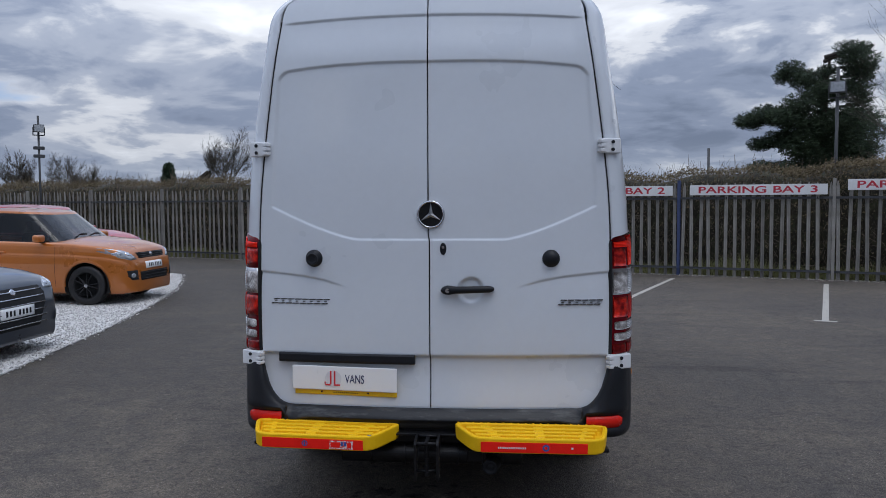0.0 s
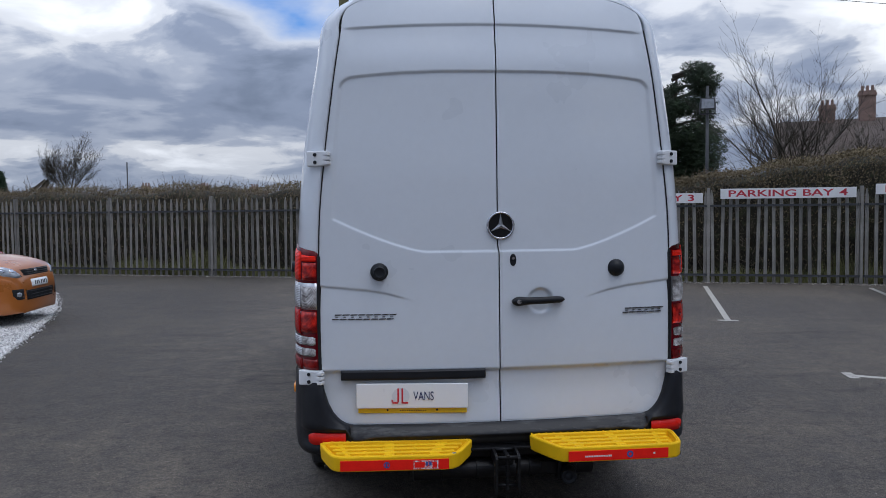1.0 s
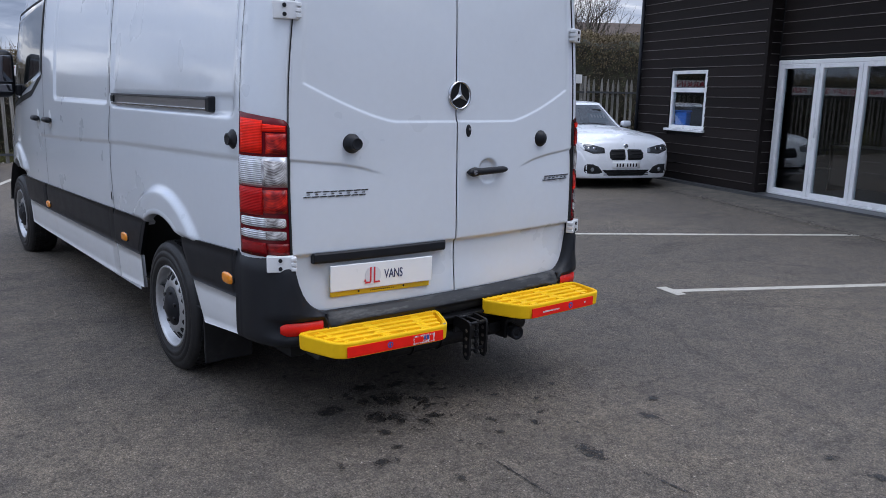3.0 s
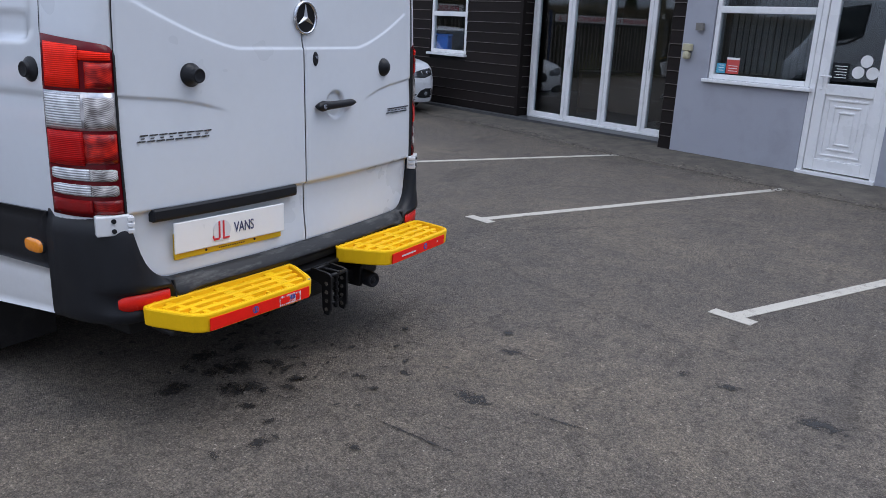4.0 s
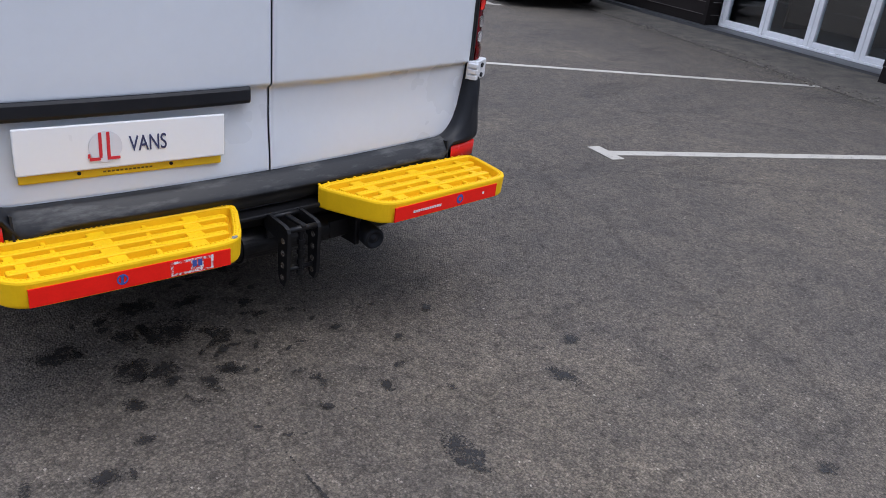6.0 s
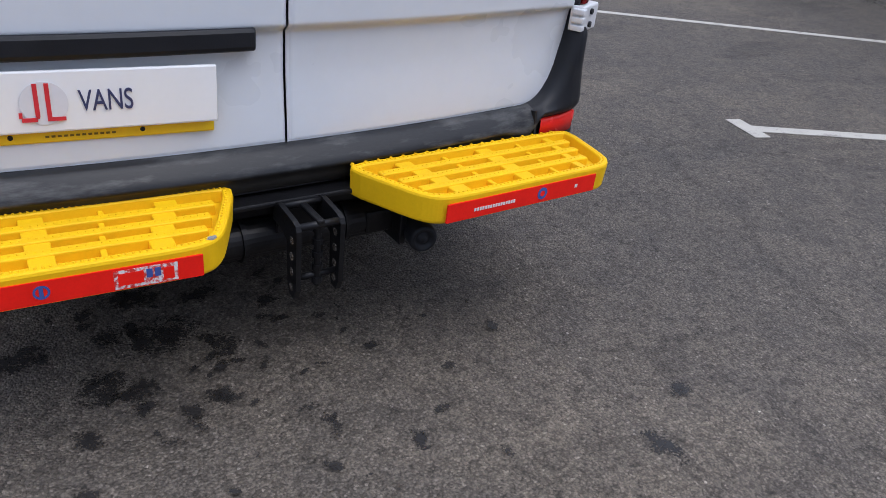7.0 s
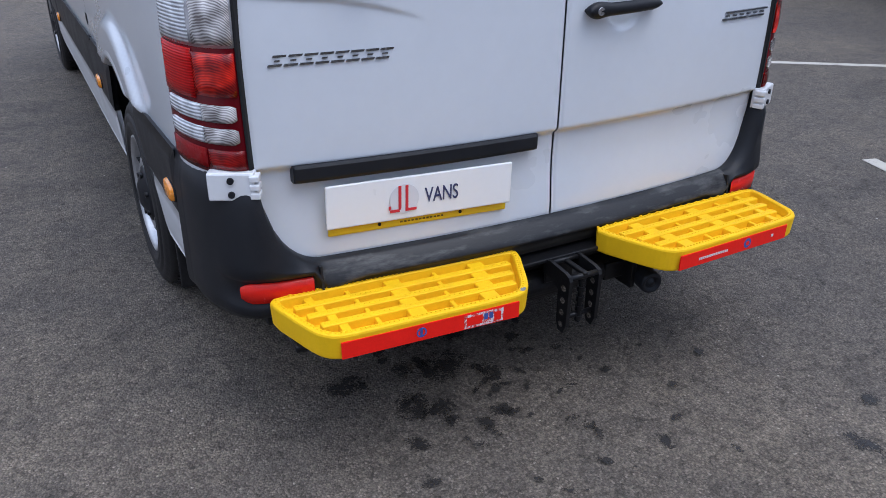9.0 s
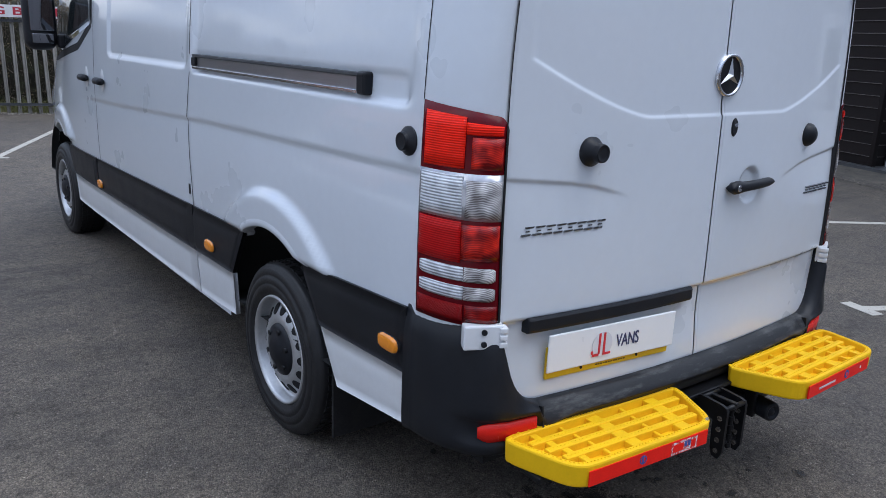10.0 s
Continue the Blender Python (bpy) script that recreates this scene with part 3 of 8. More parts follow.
def fence_bay(k):
    m = FENCE @ pose(k * BAY, 0, 0)
    f = thing("palisade_fence", m, "weathered grey steel palisade fence panel with pointed pales", "fence", "fence panels")
    po = new("post", POST_BLUE if k == 0 else POST)
    po.parent = f
    if k == 0:
        tagged(po, "blue painted steel post")
    for z in (0.20, 1.66):
        V = [(x, y, z + h) for x in (0.03, BAY - 0.03) for y, h in ((-0.045, 0), (-0.005, 0), (-0.005, 0.045), (-0.011, 0.045), (-0.011, 0.006), (-0.045, 0.006))]
        put("rail", V, [(i, (i + 1) % 6, (i + 1) % 6 + 6, i + 6) for i in range(6)] + [(0, 5, 4, 3, 2, 1), (6, 7, 8, 9, 10, 11)], M_RAIL, f)
    for j in range(17):
        p = new("pale", PALE)
        p.parent = f
        p.matrix_basis = pose((j + 0.5) * BAY / 17 + rf.uniform(-0.012, 0.012), rf.uniform(-0.004, 0.003), rf.uniform(-0.02, 0.015), rf.uniform(-0.5, 0.5), rf.uniform(-1.2, 1.2), rf.uniform(-6, 6))


for k in range(-9, 5):
    fence_bay(k)


WORD_GAP = 0.115


def bay_sign(k, number):
    m = FENCE @ pose(k * BAY + 1.53, -0.05, (1.845, 1.845, 1.85, 1.93, 1.985)[number - 1], 90, 0.0, 0)
    s = thing("bay_sign", m, "long white board with red letters on the fence", "sign", "parking bay signs")
    box_part("board", (-1.30, -0.105, -0.012), (1.30, 0.105, 0.0), M_SIGN, s, 0.003)
    # word by word, each centred where it stands in the whole line
    words = ["PARKING", "BAY", str(number)]
    made = [lettering(w, 0.19, pose(0.0, -0.003, 0.001), M_SIGNRED, s, 0.001, 1.68, 0.0035) for w in words]
    wide = [1.68 * (max(v.co.x for v in o.data.vertices) - min(v.co.x for v in o.data.vertices)) for o in made]
    at = -(sum(wide) + 2 * WORD_GAP) / 2
    for o, w in zip(made, wide):
        o.matrix_basis = pose(at + w / 2, 0, 0) @ o.matrix_basis
        at += w + WORD_GAP
    for x in (-1.1, 1.1):
        rod_part("bolt", (x, 0.06, 0), (x, 0.06, 0.006), 0.008, M_RAIL, s, n=8)


for k, number in ((-2, 1), (-1, 2), (0, 3), (1, 4), (2, 5)):
    bay_sign(k, number)


# ---- sales building ----
def hbox(name, lo, hi, mat, parent, bevel=0.0, label=""):
    return box_part(name, lo, hi, mat, parent, bevel, label)


house = thing("sales_building", HOUSE, "single storey sales office with grey render and dark brown boarding", "building")
BASE = 0.05
# grey rendered front with a window and a door through it
gw = thing("wall_front", Matrix(), "grey painted rendered wall", "wall", "", "structure")
gw.matrix_basis = HOUSE
for i, (lo, hi) in enumerate((((-7.0, -0.25, BASE), (-2.60, 0, 2.9)), ((-2.60, -0.25, 2.14), (-1.72, 0, 2.9)), ((-1.72, -0.25, BASE), (-0.415, 0, 1.0)),
                              ((-1.72, -0.25, 2.12), (-0.415, 0, 2.9)), ((-0.415, -0.25, BASE), (0.0, 0, 2.9)))):
    hbox("wall_panel", lo, hi, M_RENDER, gw)
# dark boarded wall further back
DY = -0.41
bw = thing("wall_boarded", Matrix(), "dark brown horizontally boarded wall", "wall", "", "structure")
bw.matrix_basis = HOUSE
for lo, hi in (((3.36, DY - 0.25, BASE), (4.68, DY - 0.03, 4.0)), ((4.68, DY - 0.25, BASE), (5.70, DY - 0.03, 0.99)), ((4.68, DY - 0.25, 2.02), (5.70, DY - 0.03, 4.0)), ((5.70, DY - 0.25, BASE), (6.72, DY - 0.03, 4.0)),
               ((0.0, -0.90, 2.16), (3.36, -0.68, 4.0)), ((-0.02, -0.68, BASE), (0.17, -0.03, 2.9)), ((6.55, -7, BASE), (6.72, DY - 0.25, 4.0))):
    hbox("wall_panel", lo, hi, M_SEAM, bw)


def boards(x0, x1, y, z0, z1, holes=(), along="x"):
    """Overlapping boards with a pale lower edge; holes are (x0, x1, z0, z1)."""
    step = 0.168
    n = int((z1 - z0) / step)
    for i in range(n):
        za, zb = z0 + i * step, z0 + (i + 1) * step
        runs = [(x0, x1)]
        for hx0, hx1, hz0, hz1 in holes:
            if zb > hz0 + 0.02 and za < hz1 - 0.02:
                runs = [r for a, b in runs for r in ((a, min(b, hx0)), (max(a, hx1), b)) if r[1] - r[0] > 0.02]
        for a, b in runs:
            me = board_mesh(round(b - a, 3))
            o = new("board", me)
            o.parent = bw
            o.matrix_basis = pose(a, y, za) if along == "x" else pose(y, a, za, 0, 0, 90)


BOARDS = {}


def board_mesh(length):
    if length not in BOARDS:
        prof = [(-0.028, 0.0), (0.0, 0.0), (0.004, 0.009), (0.0, 0.018), (-0.012, 0.166), (-0.028, 0.166)]
        V = [(x, y, z) for x in (0, length) for y, z in prof]
        n = len(prof)
        F = [(i, (i + 1) % n, (i + 1) % n + n, i + n) for i in range(n)] + [tuple(reversed(range(n))), tuple(range(n, 2 * n))]
        me = bpy.data.meshes.new("board")
        me.from_pydata(V, [], F)
        me.materials.append(M_CLAD)
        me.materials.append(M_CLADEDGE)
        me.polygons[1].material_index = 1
        me.update()
        BOARDS[length] = me
    return BOARDS[length]


boards(3.36, 6.72, DY, BASE, 3.85, ((4.68, 5.70, 0.99, 2.03),))
boards(0.0, 0.19, 0.0, BASE, 2.9)
boards(0.19, 3.30, -0.66, 2.20, 3.85)
boards(-0.66, DY - 0.02, 3.33, BASE, 3.85, along="y")
hbox("corner_trim", (3.30, DY - 0.06, BASE), (3.37, DY + 0.012, 3.9), M_CLAD, bw, 0.004)
hbox("corner_trim", (6.68, DY - 0.06, BASE), (6.76, DY + 0.012, 3.9), M_CLAD, bw, 0.004)
roof = hbox("roof", (0.0, -7.2, 3.88), (6.80, -0.20, 4.02), M_CLAD, house, 0.01, "dark overhanging flat roof edge")
hbox("gutter", (0.0, -0.20, 3.80), (6.84, -0.09, 3.90), M_BLACKPL, house, 0.02, "black plastic gutter")
rod_part("downpipe", (6.62, DY + 0.06, BASE), (6.62, DY + 0.06, 3.85), 0.035, M_BLACKPL, house, "black plastic downpipe")
hbox("roof", (-7.0, -7.2, 2.9), (0.2, 0.12, 3.05), M_CLAD, house, 0.01, "dark flat roof with a deep edge")
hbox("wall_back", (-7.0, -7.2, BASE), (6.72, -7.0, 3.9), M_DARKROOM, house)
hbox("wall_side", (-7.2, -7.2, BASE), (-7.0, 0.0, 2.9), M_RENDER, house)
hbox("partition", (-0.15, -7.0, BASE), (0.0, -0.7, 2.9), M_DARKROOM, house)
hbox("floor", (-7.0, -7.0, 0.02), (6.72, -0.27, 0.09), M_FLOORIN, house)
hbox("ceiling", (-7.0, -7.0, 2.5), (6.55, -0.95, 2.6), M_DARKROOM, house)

# sloping strip of old tarmac along the foot of the walls
bm = bmesh.new()
sp = [(-7, 0.95), (-2.6, 0.9), (0.2, 0.8), (3.4, 0.45), (6.9, 0.3), (6.9, -0.46), (3.3, -0.46), (3.3, -0.72), (0.17, -0.72), (0.17, -0.02), (-7, -0.02)]
lo = [bm.verts.new((x, y, -0.01)) for x, y in sp]
hi = [bm.verts.new((x, y, 0.006 if i < 5 else 0.06)) for i, (x, y) in enumerate(sp)]
bm.faces.new(hi)
for i in range(len(sp)):
    bm.faces.new((lo[i], lo[(i + 1) % len(sp)], hi[(i + 1) % len(sp)], hi[i]))
apron = tagged(part("pavement_apron", bm, M_STRIP), "sloping strip of stained old tarmac at the wall foot", "pavement", "", "structure")
apron.matrix_basis = HOUSE


def apron_grit():
    """Crumbled tarmac and grit gathered along the edge of the strip."""
    r = random.Random(17)
    V, F = [], []
    for _ in range(2600):
        x = r.uniform(-6.5, 6.6)
        edge = float(np.interp(x, [q[0] for q in sp[:5]], [q[1] for q in sp[:5]]))
        y = edge + r.gauss(-0.03, 0.10) + 0.06 * math.sin(x * 2.3)
        k = r.uniform(0.006, 0.020) * (1.5 if r.random() < 0.06 else 1.0)
        a, b = r.uniform(0, 3.1), len(V)
        for px, py, pz in ((1, 0, 0), (0, 0.8, 0.1), (-1.1, 0.1, 0), (0, -0.7, 0), (0.1, 0, 0.6)):
            px, py = px * k * r.uniform(0.6, 1.3), py * k * r.uniform(0.6, 1.3)
            V.append((x + px * math.cos(a) - py * math.sin(a), y + px * math.sin(a) + py * math.cos(a), 0.008 + 0.05 * max(0.0, edge - y) + pz * k))
        F += [tuple(b + i for i in t) for t in ((0, 1, 4), (1, 2, 4), (2, 3, 4), (3, 0, 4))]
    g = put("grit", V, F, material("tarmac_crumbs", (0.12, 0.105, 0.085), 0.95, var=0.4, scale=8, bump=0, island=0.6))
    tagged(g, "crumbled tarmac and grit along the wall foot", "grit", "", "stuff")
    g.matrix_basis = HOUSE


apron_grit()


def window(name, x0, x1, z0, z1, y, transom, label):
    """A white plastic window with a top light, in the wall's plane y."""
    w = tagged(new(name), label, "window", "", "structure")
    w.matrix_basis = HOUSE
    f = 0.06
    bm = bmesh.new()
    for lo, hi in (((x0, y - 0.09, z0), (x0 + f, y - 0.02, z1)), ((x1 - f, y - 0.09, z0), (x1, y - 0.02, z1)), ((x0 + f, y - 0.09, z0), (x1 - f, y - 0.02, z0 + f)),
                   ((x0 + f, y - 0.09, z1 - f), (x1 - f, y - 0.02, z1)), ((x0 + f, y - 0.09, transom - 0.04), (x1 - f, y - 0.015, transom + 0.04))):
        box(bm, lo, hi, 0.008)
    part("window_frame", bm, M_UPVC, w)
    hbox("window_sill", (x0 - 0.05, y - 0.06, z0 - 0.045), (x1 + 0.05, y + 0.06, z0 - 0.002), M_UPVC, w, 0.008)
    for za, zb in ((z0 + f, transom - 0.04), (transom + 0.04, z1 - f)):
        g = hbox("pane", (x0 + f, y - 0.06, za), (x1 - f, y - 0.05, zb), M_GLASS, w)
        g.visible_shadow = False
    return w


window("window_1", 4.70, 5.69, 1.0, 2.02, DY, 1.68, "white plastic window with a top light in dark boarding")
window("window_2", -1.71, -0.42, 1.01, 2.11, 0.0, 1.83, "wide white plastic window with a top light in grey render")


def panelled_door():
    d = tagged(new("door_1"), "closed white plastic door with a glazed upper half", "door", "", "structure")
    d.matrix_basis = HOUSE
    x0, x1 = -2.60, -1.72
    bm = bmesh.new()
    for lo, hi in (((x0, -0.1, BASE), (x0 + 0.065, -0.005, 2.13)), ((x1 - 0.065, -0.1, BASE), (x1, -0.005, 2.13)), ((x0 + 0.065, -0.1, 2.065), (x1 - 0.065, -0.005, 2.13))):
        box(bm, lo, hi, 0.008)
    part("frame", bm, M_UPVC, d)
    hbox("threshold", (x0, -0.1, BASE - 0.01), (x1, 0.03, BASE + 0.045), M_UPVC, d, 0.006)
    a, b = x0 + 0.07, x1 - 0.07
    bm = bmesh.new()
    for lo, hi in (((a, -0.08, 0.11), (a + 0.11, -0.02, 2.06)), ((b - 0.11, -0.08, 0.11), (b, -0.02, 2.06)), ((a + 0.11, -0.08, 1.95), (b - 0.11, -0.02, 2.06)),
                   ((a + 0.11, -0.08, 0.95), (b - 0.11, -0.02, 1.07)), ((a + 0.11, -0.08, 0.11), (b - 0.11, -0.02, 0.24)), ((a + 0.11, -0.07, 0.24), (b - 0.11, -0.045, 0.95))):
        box(bm, lo, hi, 0.006)
    for inset in (0.04, 0.11, 0.17):
        x_a, x_b, z_a, z_b = a + 0.11 + inset, b - 0.11 - inset, 0.24 + inset, 0.95 - inset
        for lo, hi in (((x_a, -0.05, z_a), (x_b, -0.032, z_a + 0.022)), ((x_a, -0.05, z_b - 0.022), (x_b, -0.032, z_b)), ((x_a, -0.05, z_a + 0.022), (x_a + 0.022, -0.032, z_b - 0.022)), ((x_b - 0.022, -0.05, z_a + 0.022), (x_b, -0.032, z_b - 0.022))):
            box(bm, lo, hi, 0.006)
    leaf = part("leaf", bm, M_UPVC, d)
    g = hbox("pane", (a + 0.11, -0.055, 1.07), (b - 0.11, -0.045, 1.95), M_GLASS, leaf)
    g.visible_shadow = False
    bm = bmesh.new()
    box(bm, (b - 0.07, -0.02, 1.0), (b - 0.035, -0.008, 1.22), 0.005)
    rod(bm, (b - 0.052, -0.02, 1.15), (b - 0.052, 0.03, 1.15), 0.009)
    rod(bm, (b - 0.045, 0.03, 1.15), (b - 0.17, 0.03, 1.15), 0.010)
    part("door_handle", bm, M_UPVC, leaf)
    # three round white stickers and a dark notice on the glass
    for sx, sz in ((-2.33, 1.21), (-2.25, 1.33), (-2.18, 1.21)):
        rod_part("sticker", (sx - 0.02, -0.044, sz), (sx - 0.02, -0.042, sz), 0.065, M_SIGN, leaf, "round white sticker", n=24)
    hbox("notice", (-2.10, -0.044, 1.10), (-1.92, -0.042, 1.30), M_BLACKPL, leaf, 0, "dark notice on the glass")
    for i in range(5):
        hbox("notice_line", (-2.08, -0.041, 1.26 - 0.03 * i), (-1.95 - 0.02 * (i % 2), -0.04, 1.268 - 0.03 * i), M_SIGN, leaf)


panelled_door()


def folding_doors():
    d = tagged(new("door_2"), "closed white framed glass folding doors of four leaves", "door", "", "structure")
    d.matrix_basis = HOUSE
    x0, x1, z0, z1, y = 0.17, 3.30, 0.09, 2.14, -0.64
    bm = bmesh.new()
    for lo, hi in (((x0, y - 0.08, z0), (x0 + 0.05, y, z1)), ((x1 - 0.05, y - 0.08, z0), (x1, y, z1)), ((x0 + 0.05, y - 0.08, z1 - 0.06), (x1 - 0.05, y, z1)), ((x0 + 0.05, y - 0.08, z0), (x1 - 0.05, y + 0.02, z0 + 0.03))):
        box(bm, lo, hi, 0.006)
    part("frame", bm, M_UPVC, d)
    hbox("sill", (x0, y - 0.1, 0.03), (x1, y + 0.06, z0 - 0.002), M_RENDER, d, 0.004, "pale concrete sill")
    w = (x1 - x0 - 0.1) / 4
    for i in range(4):
        a, b = x0 + 0.05 + i * w + 0.003, x0 + 0.05 + (i + 1) * w - 0.003
        bm = bmesh.new()
        f = 0.068
        for lo, hi in (((a, y - 0.07, z0 + 0.03), (a + f, y - 0.005, z1 - 0.06)), ((b - f, y - 0.07, z0 + 0.03), (b, y - 0.005, z1 - 0.06)), ((a + f, y - 0.07, z0 + 0.03), (b - f, y - 0.005, z0 + 0.03 + f)), ((a + f, y - 0.07, z1 - 0.06 - f), (b - f, y - 0.005, z1 - 0.06))):
            box(bm, lo, hi, 0.007)
        leaf = part("leaf", bm, M_UPVC, d)
        g = hbox("pane", (a + f, y - 0.045, z0 + 0.03 + f), (b - f, y - 0.035, z1 - 0.06 - f), M_GLASS, leaf)
        g.visible_shadow = False
        if i in (0, 2):
            hbox("door_handle", (b - 0.045, y - 0.005, 1.0), (b - 0.02, y + 0.02, 1.16), M_UPVC, leaf, 0.008)


folding_doors()


# ---- the van ----
van = thing("panel_van", pose(0.01, 0, 0), "white high-roof panel van with twin rear doors and black lower trim", "van")
HUB_R, HUB_F, HUB_Z, TYRE_R = 1.295, 5.20, 0.347, 0.363
ARCH = 0.53
W_Z = [0.33, 0.45, 0.7, 1.0, 1.3, 1.5, 1.7, 1.92, 2.2, 2.45]
W_X = [0.972, 0.985, 0.998, 1.003, 0.998, 0.988, 0.974, 0.950, 0.908, 0.862]
D_Z = [0.3, 0.57, 0.8, 1.02, 1.2, 1.59, 1.9, 2.23, 2.4, 2.57]
D_X = [0.872, 0.872, 0.873, 0.878, 0.878, 0.868, 0.835, 0.790, 0.764, 0.735]
zz_fine = np.linspace(0.3, 2.6, 231)
ww_fine = np.convolve(np.pad(np.interp(zz_fine, W_Z, W_X), 14, mode="edge"), np.ones(29) / 29, "valid")
dd_fine = np.convolve(np.pad(np.interp(zz_fine, D_Z, D_X), 14, mode="edge"), np.ones(29) / 29, "valid")


def half_w(z):
    return np.interp(z, zz_fine, ww_fine)


def door_w(z):
    return np.interp(z, zz_fine, dd_fine)


def y_rear(x, z):
    return 0.065 * (np.abs(x) / 0.87) ** 2 + 0.018 * np.maximum(0, z - 0.9) + 0.07 * np.clip((z - 2.2) / 0.47, 0, 1) ** 2


def rounded_in(y, z, y0, y1, z0, z1, r):
    """Signed depth inside a rounded rectangle."""
    qy = np.abs(y - (y0 + y1) / 2) - (y1 - y0) / 2 + r
    qz = np.abs(z - (z0 + z1) / 2) - (z1 - z0) / 2 + r
    return r - np.hypot(np.maximum(qy, 0), np.maximum(qz, 0)) - np.minimum(np.maximum(qy, qz), 0)


def side_relief(y, z):
    """How far the side stands out from its plain form."""
    d = np.zeros_like(y)
    for box4 in ((0.36, 2.16, 1.413, 2.27), (2.23, 3.62, 1.43, 2.27)):
        d -= 0.011 * smooth01(rounded_in(y, z, *box4, 0.05) / 0.018)
    # the sliding door's rail lies in a deeper pocket
    d -= 0.009 * smooth01(rounded_in(y, z, 0.395, 2.16, 1.42, 1.515, 0.03) / 0.012)
    zc = np.interp(y, [0.3, 2.0, 3.4, 4.4], [1.25, 1.215, 1.165, 1.14])
    fade = smooth01((4.5 - y) / 0.8)
    under = zc - z
    d -= fade * 0.013 * smooth01(under / 0.016) * np.exp(-np.maximum(under, 0) / 0.08)
    for h in (HUB_R, HUB_F):
        rr = np.hypot(y - h, (z - HUB_Z) * 1.0)
        lip = smooth01((0.685 - rr) / 0.055) * smooth01((z - 0.775) / 0.04)
        d += 0.030 * lip
    return d


def taper(y):
    return 1 - 0.16 * np.clip((y - 4.3) / 1.9, 0, 1) ** 2


def roof_top(y):
    return np.interp(y, [4.45, 4.75, 5.0, 5.35, 5.7, 5.78, 6.0, 6.1, 6.17], [2.752, 2.70, 2.55, 2.10, 1.60, 1.47, 1.30, 1.16, 1.06])


def side_x(y, z):
    return half_w(z) * taper(y) + side_relief(np.asarray(y, float), np.asarray(z, float))


NS, NT = 190, 26
zs_side = np.linspace(0.33, 2.45, NS)
th = np.linspace(0, math.pi / 2, NT + 1)[1:]


def section(u=None, y=None):
    """One half section (x, y, z) from sill to roof centre, at corner parameter u or at station y."""
    if y is None:
        ex = np.concatenate([door_w(zs_side) + 0.006, 0.764 * np.cos(th) ** (2 / 3.4)])
        ez = np.concatenate([zs_side, 2.45 + 0.229 * np.sin(th) ** (2 / 3.4)])
        ey = y_rear(ex, ez)
        ox = np.concatenate([half_w(zs_side) + side_relief(np.full(NS, 0.30), zs_side), 0.862 * np.cos(th) ** (2 / 2.5)])
        oz = np.concatenate([zs_side, 2.45 + 0.30 * np.sin(th) ** (2 / 2.5)])
        s, c = math.sin(u * math.pi / 2), 1 - math.cos(u * math.pi / 2)
        return np.stack([ex + (ox - ex) * s, ey + (0.30 - ey) * c, ez + (oz - ez) * s], 1)
    z = np.concatenate([zs_side, 2.45 + 0.30 * np.sin(th) ** (2 / 2.5)])
    x = np.concatenate([half_w(zs_side) + side_relief(np.full(NS, y), zs_side), 0.862 * np.cos(th) ** (2 / 2.5)]) * taper(y)
    zt = roof_top(y)
    z = np.where(z > 1.0, 1.0 + (z - 1.0) * (zt - 1.0) / 1.752, z)
    return np.stack([x, np.full(len(z), y), z], 1)


